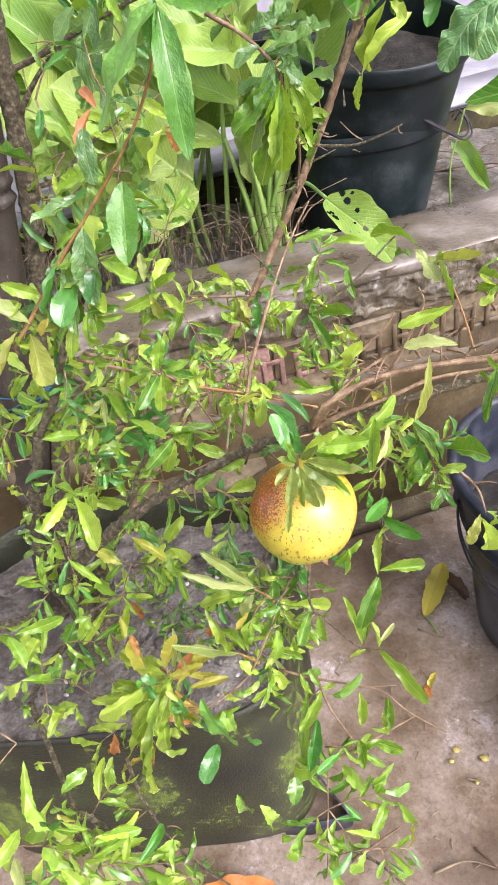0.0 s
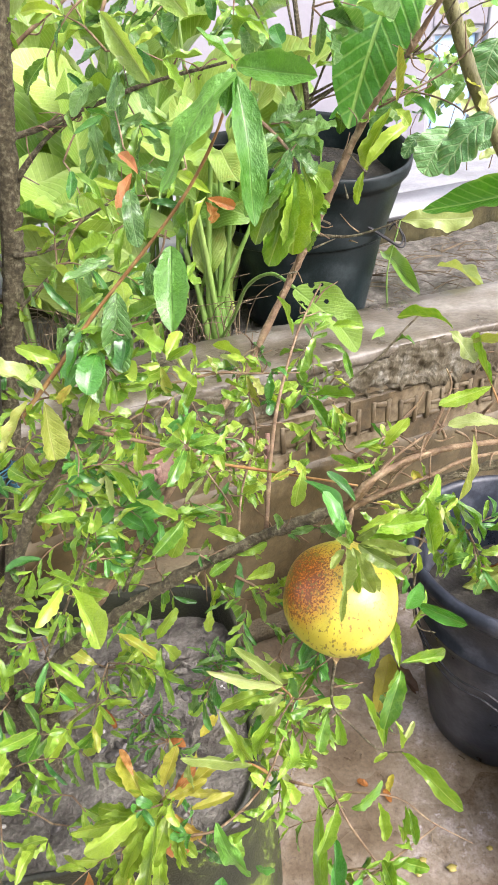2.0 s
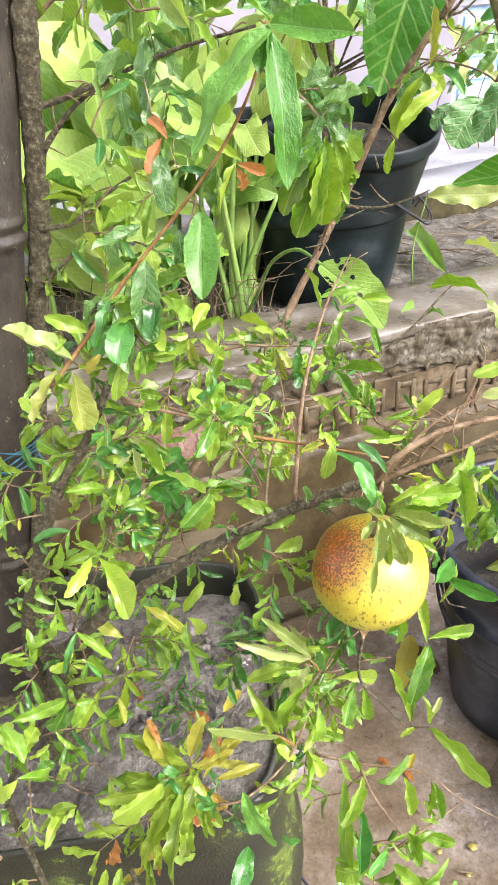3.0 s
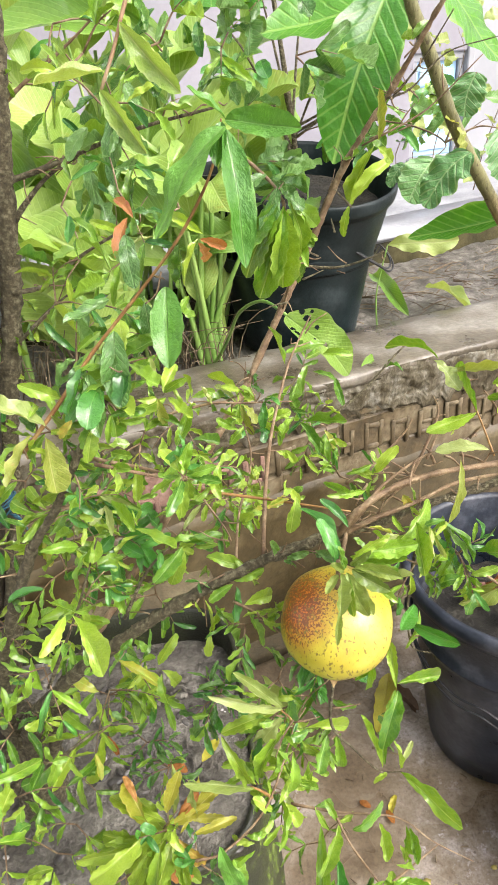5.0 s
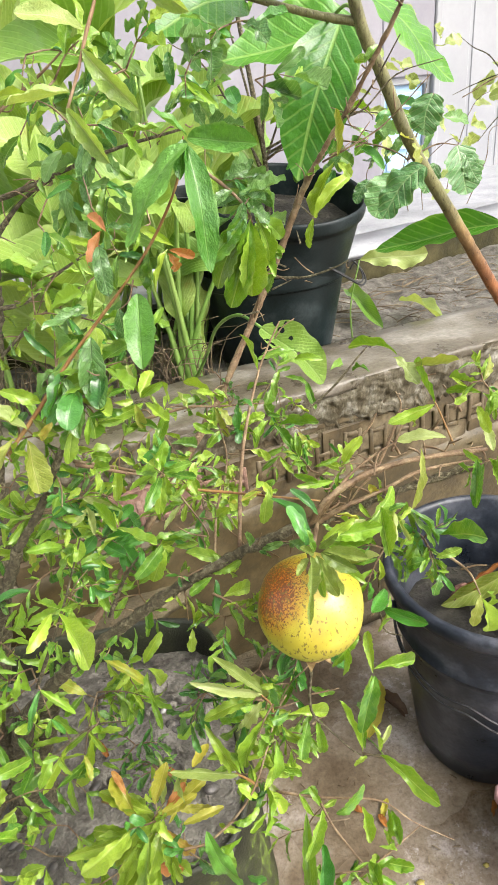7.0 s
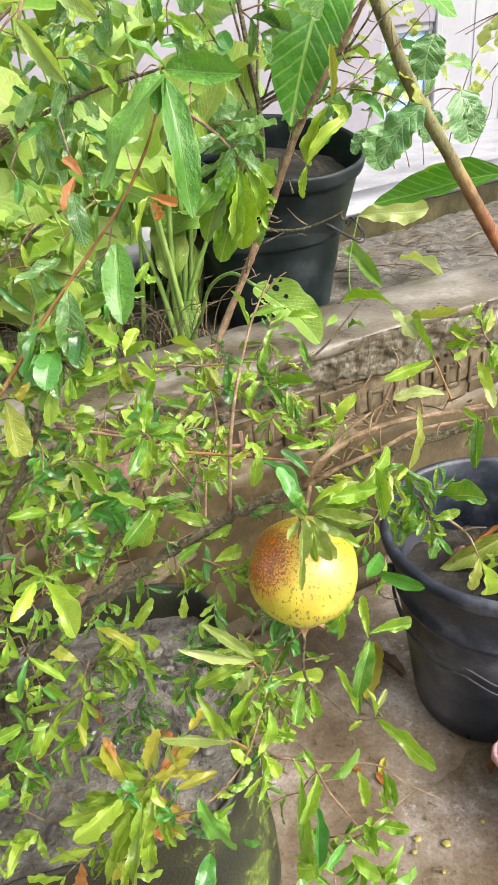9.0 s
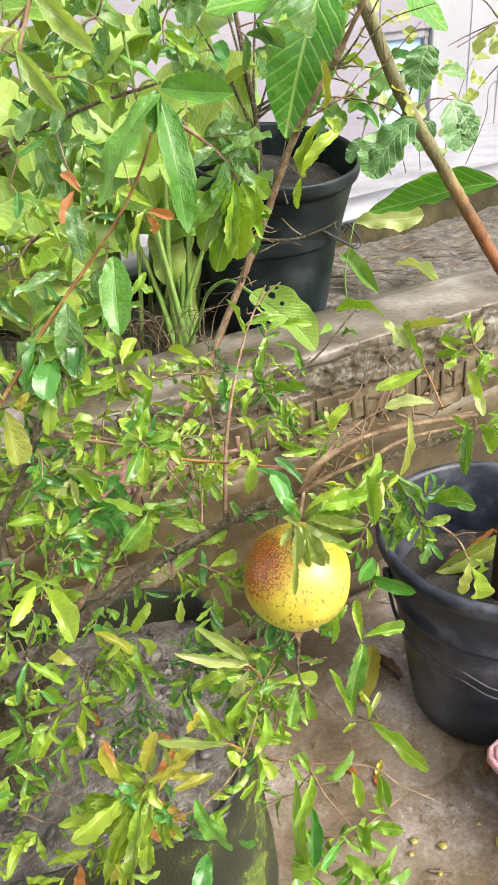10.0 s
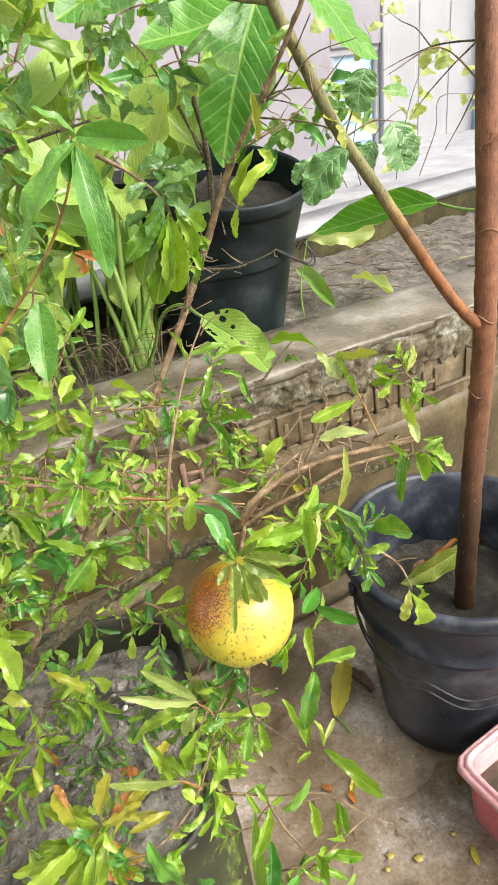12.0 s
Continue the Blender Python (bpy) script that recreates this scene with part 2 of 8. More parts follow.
def mossy_bag():
    """Dull black sheet under films of algae and crusts of moss."""
    m, n, l, b = material("mossy_black_bag", 0.6)
    film = noise_tex(n, l, 7, 5, 0.6)
    crust = noise_tex(n, l, 90, 6, 0.7)
    dust = noise_tex(n, l, 260, 3, 0.6)
    base = ramp(n, [(0.35, (0.010, 0.012, 0.006)), (0.5, (0.021, 0.025, 0.010)), (0.68, (0.046, 0.056, 0.018))])
    l.new(film.outputs["Fac"], base.inputs[0])
    fine = ramp(n, [(0.25, (0.5, 0.5, 0.5)), (0.6, (1, 1, 1)), (0.85, (1.5, 1.5, 1.5))])
    l.new(dust.outputs["Fac"], fine.inputs[0])
    ground = mixed(n, l, 0.9, base.outputs[0], fine.outputs[0], "MULTIPLY")
    both = math_node(n, l, "ADD", math_node(n, l, "MULTIPLY", film.outputs["Fac"], 1.6), math_node(n, l, "MULTIPLY", crust.outputs["Fac"], 0.9))
    mask = math_node(n, l, "SUBTRACT", 1.0, smooth_band(n, l, both, 1.36, 1.50))
    green = ramp(n, [(0.3, (0.030, 0.048, 0.008)), (0.55, (0.085, 0.125, 0.014)), (0.75, (0.18, 0.24, 0.035))])
    l.new(crust.outputs["Fac"], green.inputs[0])
    l.new(mixed(n, l, mask, ground, green.outputs[0]), b.inputs["Base Color"])
    l.new(math_node(n, l, "MULTIPLY_ADD", mask, 0.35), b.inputs["Roughness"])
    n[-1].inputs[2].default_value = 0.5
    bump(n, l, b, math_node(n, l, "ADD", dust.outputs["Fac"], math_node(n, l, "MULTIPLY", mask, crust.outputs["Fac"])), 0.5, 0.004)
    return m


BAG = mossy_bag()
WIRE = mottled("dull_wire", (0.008, 0.009, 0.010), (0.018, 0.019, 0.022), (0.05, 0.05, 0.055), 40, 160, 0.55, 0.2, 0.001)
SOIL = mottled("grey_soil", (0.064, 0.056, 0.043), (0.168, 0.155, 0.128), (0.33, 0.31, 0.265), 26, 150, 0.75, 1.0, 0.014, fine_amount=0.95)
PEBBLE = mottled("dark_pebble", (0.022, 0.020, 0.017), (0.055, 0.050, 0.043), (0.12, 0.112, 0.10), 60, 300, 0.4, 0.4, 0.001)
PALESTONE = mottled("pale_grit", (0.25, 0.24, 0.22), (0.38, 0.37, 0.35), (0.5, 0.5, 0.48), 60, 300, 0.6, 0.4, 0.001)
POTSOIL = mottled("dark_pot_soil", (0.010, 0.009, 0.006), (0.024, 0.021, 0.015), (0.085, 0.078, 0.058), 30, 160, 0.7, 1.0, 0.008)
CEMENT = mottled("cement_coping", (0.062, 0.052, 0.033), (0.145, 0.124, 0.088), (0.36, 0.34, 0.30), 7.5, 80, 0.33, 0.5, 0.003, rough_var=0.28, fine_amount=0.9)
BRICK = mottled("weathered_brick", (0.044, 0.031, 0.013), (0.096, 0.069, 0.032), (0.21, 0.172, 0.105), 16, 66, 0.55, 0.5, 0.004)
PINKBRICK = mottled("red_painted_brick", (0.14, 0.085, 0.06), (0.25, 0.145, 0.108), (0.35, 0.25, 0.20), 20, 130, 0.85, 0.7, 0.005)
MORTAR = mottled("old_mortar", (0.042, 0.032, 0.014), (0.086, 0.066, 0.031), (0.17, 0.143, 0.078), 9, 150, 0.75, 0.8, 0.006)
DAMP = mottled("damp_brown_coat", (0.026, 0.019, 0.007), (0.066, 0.048, 0.019), (0.14, 0.110, 0.054), 9, 64, 0.42, 0.5, 0.004, fine_amount=0.9)
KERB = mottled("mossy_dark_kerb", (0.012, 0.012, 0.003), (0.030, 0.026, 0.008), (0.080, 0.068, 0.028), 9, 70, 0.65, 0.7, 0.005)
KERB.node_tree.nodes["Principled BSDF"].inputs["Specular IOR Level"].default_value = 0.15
LEDGE = mottled("pale_ledge", (0.17, 0.177, 0.19), (0.25, 0.258, 0.275), (0.35, 0.358, 0.375), 7, 90, 0.5, 0.4, 0.003, fine_amount=0.5)
LILAC = mottled("pale_lilac_plaster", (0.215, 0.205, 0.235), (0.26, 0.250, 0.28), (0.31, 0.300, 0.33), 2, 40, 0.8, 0.2, 0.003, fine_amount=0.2)
WHITE = mottled("white_paint", (0.26, 0.268, 0.285), (0.305, 0.313, 0.33), (0.36, 0.368, 0.385), 2, 40, 0.6, 0.1, 0.002, fine_amount=0.1)
BLUE = mottled("blue_paint", (0.26, 0.46, 0.68), (0.34, 0.54, 0.74), (0.46, 0.63, 0.8), 3, 40, 0.5, 0.1, 0.002, fine_amount=0.3)
PINK = mottled("pink_plastic", (0.48, 0.10, 0.115), (0.58, 0.15, 0.165), (0.66, 0.24, 0.255), 7, 120, 0.35, 0.2, 0.001)
MURK = mottled("murky_water", (0.035, 0.030, 0.020), (0.07, 0.060, 0.042), (0.13, 0.115, 0.085), 9, 80, 0.16, 0.1, 0.001, rough_var=0.06)
PALEPINK = mottled("pale_pink_rim", (0.50, 0.24, 0.26), (0.60, 0.33, 0.35), (0.68, 0.45, 0.46), 9, 140, 0.3, 0.2, 0.001)
POTLEAF = leaf_material("fading_pot_leaf", (0.20, 0.28, 0.04), (0.35, 0.41, 0.09), (0.48, 0.51, 0.18), 9, 0.8, 0.45, 0.35, vein_mark=0.4, coat=0.2, relief=0.8)
CLAY = mottled("pinkish_clay", (0.15, 0.07, 0.05), (0.26, 0.13, 0.095), (0.38, 0.23, 0.18), 40, 160, 0.7, 0.5, 0.002)
DRYLEAF = leaf_material("dry_leaf", (0.15, 0.05, 0.012), (0.33, 0.13, 0.025), (0.24, 0.10, 0.03), 10, 0.5, 0.6, 0.15, vein_mark=0.15, coat=0.05)
WITHERED = leaf_material("withered_leaf", (0.045, 0.024, 0.014), (0.14, 0.085, 0.05), (0.12, 0.07, 0.04), 10, 0.5, 0.6, 0.10, vein_mark=0.2, coat=0.2)
OLDYELLOW = leaf_material("fallen_yellow_leaf", (0.36, 0.34, 0.03), (0.54, 0.50, 0.08), (0.46, 0.36, 0.05), 10, 0.5, 0.4, 0.3, patch=0.5)
PETAL = mottled("yellow_petal", (0.20, 0.165, 0.03), (0.34, 0.29, 0.07), (0.46, 0.41, 0.16), 20, 90, 0.6, 0.3, 0.002)
STRING = mottled("blue_string", (0.006, 0.045, 0.07), (0.018, 0.10, 0.14), (0.05, 0.19, 0.25), 40, 200, 0.7, 0.4, 0.001)


def concrete():
    """Damp yard concrete: grey-brown blotches, pale worn patches, fine cracks, glossier where wet."""
    m, n, l, b = material("yard_concrete", 0.6)
    big = noise_tex(n, l, 3.4, 10, 0.72)
    small = noise_tex(n, l, 150, 6, 0.75)
    r = ramp(n, [(0.38, (0.072, 0.050, 0.027)), (0.47, (0.132, 0.100, 0.063)), (0.55, (0.21, 0.174, 0.132)), (0.65, (0.37, 0.335, 0.31))])
    l.new(big.outputs["Fac"], r.inputs[0])
    g = ramp(n, [(0.32, (0.50, 0.46, 0.42)), (0.48, (0.95, 0.95, 0.94)), (0.60, (1.1, 1.1, 1.1)), (0.72, (1.45, 1.45, 1.5))])
    l.new(small.outputs["Fac"], g.inputs[0])
    col = mixed(n, l, 0.8, r.outputs[0], g.outputs[0], "MULTIPLY")
    scuff = noise_tex(n, l, 24, 7, 0.8)
    sc = ramp(n, [(0.56, (0, 0, 0)), (0.66, (1, 1, 1))])
    l.new(scuff.outputs["Fac"], sc.inputs[0])
    pale = noise_tex(n, l, 3.3, 3, 0.5)
    pz = ramp(n, [(0.5, (0, 0, 0)), (0.62, (1, 1, 1))])
    l.new(pale.outputs["Fac"], pz.inputs[0])
    col = mixed(n, l, math_node(n, l, "MULTIPLY", math_node(n, l, "MULTIPLY", sc.outputs[0], pz.outputs[0]), 0.75), col, (0.58, 0.56, 0.58))
    dirt = noise_tex(n, l, 60, 3, 0.6)
    dz = ramp(n, [(0.29, (1, 1, 1)), (0.34, (0, 0, 0))])
    l.new(dirt.outputs["Fac"], dz.inputs[0])
    col = mixed(n, l, math_node(n, l, "MULTIPLY", dz.outputs[0], 0.6), col, (0.09, 0.07, 0.055))
    v = n.new("ShaderNodeTexVoronoi")
    v.feature = "DISTANCE_TO_EDGE"
    v.inputs["Scale"].default_value = 15
    warp = noise_tex(n, l, 9, 3)
    tc = n.new("ShaderNodeTexCoord")
    l.new(mixed(n, l, 0.12, tc.outputs["Object"], warp.outputs["Color"]), v.inputs["Vector"])
    crack = math_node(n, l, "LESS_THAN", v.outputs["Distance"], 0.012)
    where = math_node(n, l, "GREATER_THAN", noise_tex(n, l, 2.1, 2).outputs["Fac"], 0.52)
    crack = math_node(n, l, "MULTIPLY", crack, where)
    l.new(mixed(n, l, math_node(n, l, "MULTIPLY", crack, 0.35), col, (0.07, 0.055, 0.045)), b.inputs["Base Color"])
    rr = ramp(n, [(0.40, (0.2,) * 3), (0.60, (0.55,) * 3)])
    l.new(noise_tex(n, l, 2.4, 3).outputs["Fac"], rr.inputs[0])
    l.new(rr.outputs[0], b.inputs["Roughness"])
    hh = math_node(n, l, "SUBTRACT", small.outputs["Fac"], math_node(n, l, "MULTIPLY", crack, 1.0))
    bump(n, l, b, hh, 0.22, 0.003)
    return m


def fruit_skin():
    """Yellow rind, dark flecks, and a rust-red speckled blush on one flank of the top."""
    m, n, l, b = material("fruit_rind", 0.40)
    c = n.new("ShaderNodeTexCoord")
    tone = noise_tex(n, l, 22, 4, 0.55)
    r = ramp(n, [(0.3, (0.35, 0.285, 0.014)), (0.52, (0.49, 0.425, 0.036)), (0.75, (0.58, 0.535, 0.11))])
    l.new(tone.outputs["Fac"], r.inputs[0])
    col = r.outputs[0]
    grain = noise_tex(n, l, 420, 3, 0.6)
    near = n.new("ShaderNodeVectorMath")
    near.operation = "DISTANCE"
    l.new(c.outputs["Object"], near.inputs[0])
    near.inputs[1].default_value = (-0.042, 0.012, 0.042)
    wob = noise_tex(n, l, 60, 4, 0.65)
    d = math_node(n, l, "ADD", near.outputs["Value"], math_node(n, l, "MULTIPLY", wob.outputs["Fac"], 0.016))
    blush = ramp(n, [(0.040, (1, 1, 1)), (0.069, (0, 0, 0))])
    l.new(d, blush.inputs[0])
    flush = ramp(n, [(0.036, (1, 1, 1)), (0.058, (0, 0, 0))])
    l.new(d, flush.inputs[0])
    orange = mixed(n, l, math_node(n, l, "MULTIPLY", flush.outputs[0], 0.95), col, (0.47, 0.115, 0.006))
    sp = noise_tex(n, l, 680, 4, 0.75, "Object", (1.0, 1.0, 0.6))
    thr = math_node(n, l, "SUBTRACT", 0.76, math_node(n, l, "MULTIPLY", blush.outputs[0], 0.300))
    speck = math_node(n, l, "GREATER_THAN", sp.outputs["Fac"], thr)
    col = mixed(n, l, math_node(n, l, "MULTIPLY", speck, 0.85), orange, (0.11, 0.030, 0.006))
    fl = noise_tex(n, l, 330, 2.0, 0.55, "Object", (1.3, 1.3, 0.6))
    fz = ramp(n, [(0.575, (0, 0, 0)), (0.65, (1, 1, 1))])
    l.new(fl.outputs["Fac"], fz.inputs[0])
    col = mixed(n, l, math_node(n, l, "MULTIPLY", fz.outputs[0], 0.9), col, (0.15, 0.115, 0.015))
    scar = n.new("ShaderNodeVectorMath")
    scar.operation = "DISTANCE"
    l.new(c.outputs["Object"], scar.inputs[0])
    scar.inputs[1].default_value = (-0.006, -0.034, 0.020)
    sd = math_node(n, l, "ADD", scar.outputs["Value"], math_node(n, l, "MULTIPLY", wob.outputs["Fac"], 0.012))
    sf = ramp(n, [(0.010, (1, 1, 1)), (0.021, (0, 0, 0))])
    l.new(sd, sf.inputs[0])
    col = mixed(n, l, math_node(n, l, "MULTIPLY", sf.outputs[0], 0.30), col, (0.24, 0.13, 0.07))
    smear = noise_tex(n, l, 70, 6, 0.75)
    sm = ramp(n, [(0.56, (0, 0, 0)), (0.68, (1, 1, 1))])
    l.new(smear.outputs["Fac"], sm.inputs[0])
    col = mixed(n, l, math_node(n, l, "MULTIPLY", sm.outputs[0], 0.55), col, (0.36, 0.30, 0.03))
    l.new(col, b.inputs["Base Color"])
    bump(n, l, b, math_node(n, l, "ADD", tone.outputs["Fac"], math_node(n, l, "MULTIPLY", grain.outputs["Fac"], 0.2)), 0.35, 0.002)
    b.inputs["Coat Weight"].default_value, b.inputs["Coat Roughness"].default_value = 0.60, 0.24
    b.inputs["Subsurface Weight"].default_value = 0.04
    b.inputs["Subsurface Radius"].default_value = (0.01, 0.006, 0.002)
    return m


YARD, RIND = concrete(), fruit_skin()


# ---- mesh helpers ----
rng = random.Random(11)


def link(name, bm, mat, parent=None, label="", smooth=True):
    me = bpy.data.meshes.new(name)
    for f in bm.faces:
        f.smooth = smooth
    bm.to_mesh(me)
    bm.free()
    me.materials.append(mat)
    ob = new(name, me)
    if parent:
        ob.parent = parent
    if label:
        tagged(ob, label)
    return ob


def part(name, bm, mat, parent, label="", smooth=True, world=False):
    """A mesh under its thing; world: its vertices are given in the world, not from the thing's base."""
    ob = link(name, bm, mat, parent, label, smooth)
    if world:
        ob.matrix_parent_inverse = Matrix.Translation(parent.location).inverted()
    return ob


def holder(name, label, category, at=(0, 0, 0), group="", kind=""):
    ob = new(name)
    ob.location = at
    return tagged(ob, label, category, group, kind)


def curve_points(pts, steps=5):
    """Catmull-Rom through pts."""
    p = [Vector(q) for q in pts]
    p = [2 * p[0] - p[1]] + p + [2 * p[-1] - p[-2]]
    out = []
    for i in range(1, len(p) - 2):
        for k in range(steps):
            t = k / steps
            a, b, c, d = p[i - 1 : i + 3]
            out.append(0.5 * (2 * b + (c - a) * t + (2 * a - 5 * b + 4 * c - d) * t * t + (3 * b - a - 3 * c + d) * t ** 3))
    return out + [p[-2]]


def tube_into(bm, pts, r0, r1, sides=8, knobs=0.0, steps=5, seed=1):
    """A tapered tube along a smooth line, with knots and a closed tip."""
    line = curve_points(pts, steps)
    n = len(line)
    rr = random.Random(seed)
    up = Vector((0.31, 0.2, 0.93))
    rings = []
    for i, c in enumerate(line):
        way = (line[min(i + 1, n - 1)] - line[max(i - 1, 0)]).normalized()
        side = way.cross(up)
        side = side.normalized() if side.length > 1e-3 else way.orthogonal().normalized()
        other = way.cross(side)
        f = i / (n - 1)
        r = (r0 + (r1 - r0) * f) * (1 + knobs * (rr.random() - 0.35))
        rings.append([bm.verts.new(c + r * (1 + 0.25 * knobs * (rr.random() - 0.5)) * (math.cos(a) * side + math.sin(a) * other))
                      for a in (2 * math.pi * k / sides for k in range(sides))])
    for a, b in zip(rings, rings[1:]):
        for k in range(sides):
            bm.faces.new((a[k], a[(k + 1) % sides], b[(k + 1) % sides], b[k]))
    for ring, flip in ((rings[0], True), (rings[-1], False)):
        bm.faces.new(ring[::-1] if flip else ring)
    return line


def tube(pts, r0, r1, sides=8, knobs=0.0, steps=5, seed=1):
    bm = bmesh.new()
    tube_into(bm, pts, r0, r1, sides, knobs, steps, seed)
    bmesh.ops.recalc_face_normals(bm, faces=bm.faces)
    return bm


def lathe(profile, sides=64, wob=0.0):
    """A body turned about z from (radius, height) pairs."""
    bm = bmesh.new()
    rings = []
    for r, z in profile:
        rings.append([bm.verts.new((r * math.cos(a) * (1 + wob * noise.noise((math.cos(a) * 2, math.sin(a) * 2, z * 9))),
                                    r * math.sin(a) * (1 + wob * noise.noise((math.cos(a) * 2, math.sin(a) * 2, z * 9))), z))
                      for a in (2 * math.pi * k / sides for k in range(sides))])
    for a, b in zip(rings, rings[1:]):
        for k in range(sides):
            bm.faces.new((a[k], a[(k + 1) % sides], b[(k + 1) % sides], b[k]))
    bm.faces.new(rings[0][::-1])
    bm.faces.new(rings[-1])
    bmesh.ops.recalc_face_normals(bm, faces=bm.faces)
    return bm


def box_bm(sx, sy, sz, bevel=0.004, at=(0, 0, 0), segs=1):
    bm = bmesh.new()
    bmesh.ops.create_cube(bm, size=1, matrix=Matrix.Translation(at) @ Matrix.Diagonal((sx, sy, sz, 1)))
    if bevel:
        bmesh.ops.bevel(bm, geom=list(bm.edges), offset=bevel, segments=segs, affect="EDGES")
    return bm


def rough_sheet(x0, x1, y0, y1, nx, ny, height):
    """A sheet of ground whose height is given by a function of x and y."""
    bm = bmesh.new()
    g = [[bm.verts.new((x0 + (x1 - x0) * i / nx, y0 + (y1 - y0) * j / ny, height(x0 + (x1 - x0) * i / nx, y0 + (y1 - y0) * j / ny)))
          for i in range(nx + 1)] for j in range(ny + 1)]
    for j in range(ny):
        for i in range(nx):
            bm.faces.new((g[j][i], g[j][i + 1], g[j + 1][i + 1], g[j + 1][i]))
    return bm


def blade_mesh(name, mat, shape=(0.85, 0.5), fold=0.25, droop=0.25, wave=0.05, waves=3.0, twist=0.0, seed=0, nl=24, nw=6, holes=False, slim=0.3, scallop=0.055, pucker=(0, 0, 0)):
    """A leaf blade 1 long (y) and 1 wide (x), up is z. shape: how its base and its tip taper; fold: v-shape; droop: how far the tip hangs; pucker: height, count and slope of the bulges between side veins."""
    rr = random.Random(seed)
    bm = bmesh.new()
    ph, rows = rr.random() * 6, []
    bend, cup, arch = rr.uniform(-0.11, 0.11), rr.uniform(-0.5, 1.0), rr.uniform(0.0, 0.10)
    uv, plan = bm.loops.layers.uv.new("UVMap"), {}
    gaps = [(rr.uniform(-0.28, 0.28), rr.uniform(0.12, 0.6), rr.uniform(0.012, 0.045)) for k in range(11)] if holes else []
    a, b = shape
    top = (a / (a + b)) ** a * (b / (a + b)) ** b
    for j in range(nl + 1):
        v = j / nl
        half = max(0.5 * v ** a * (1 - v) ** b / top, 0.012)
        row = []
        for i in range(nw + 1):
            u = 2 * i / nw - 1
            x = u * half
            z = slim * fold * abs(x) - droop * v * v + slim * wave * abs(u) ** 1.5 * math.sin(waves * 2 * math.pi * v + ph + (1.3 if u > 0 else 0)) * 2 * half
            z += 0.03 * math.sin(2 * math.pi * v + ph) + arch * math.sin(math.pi * v) + slim * cup * x * x
            if pucker[0]:
                z -= pucker[0] * math.cos(2 * math.pi * pucker[1] * (v - pucker[2] * abs(x) + 0.025)) * abs(u) * (1.15 - abs(u)) * 4 * half
            tw = twist * v
            side = 3.3 if u > 0 else 0
            jag = 1 + abs(u) ** 6 * (scallop * math.sin(v * 44 + side + seed) + 0.12 * noise.noise((v * 7, seed + side, 1.7)))
            plan[(j, i)] = (x + 0.5, v)
            row.append(bm.verts.new((x * jag * math.cos(tw) - z * math.sin(tw) + bend * math.sin(math.pi * v), v - 0.12 * droop * v, x * math.sin(tw) + z * math.cos(tw))))
        rows.append(row)
    for j in range(nl):
        a, b = rows[j], rows[j + 1]
        for i in range(nw):
            if holes and any(math.hypot((plan[(j, i)][0] - 0.5) * 0.75 - hx, v - hy) < hr for hx, hy, hr in gaps for v in (j / nl,)):
                continue
            f = bm.faces.new((a[i], a[i + 1], b[i + 1], b[i]))
            for lp, key in zip(f.loops, ((j, i), (j, i + 1), (j + 1, i + 1), (j + 1, i))):
                lp[uv].uv = plan[key]
    for f in bm.faces:
        f.smooth = True
    me = bpy.data.meshes.new(name)
    bm.to_mesh(me)
    bm.free()
    me.materials.append(mat)
    return me


def blade_set(name, mat, n, **kw):
    out = []
    rr = random.Random(len(name) * 7)
    for k in range(n):
        kk = dict(kw)
        kk["droop"] = kw.get("droop", 0.2) * rr.uniform(-0.3, 2.1)
        kk["wave"] = kw.get("wave", 0.05) * rr.uniform(0.5, 1.6)
        kk["twist"] = rr.uniform(-0.35, 0.35) * kw.get("twist", 1.0)
        kk["fold"] = kw.get("fold", 0.3) * rr.uniform(0.5, 1.6)
        out.append(blade_mesh(name, mat, seed=k, **kk))
    return out


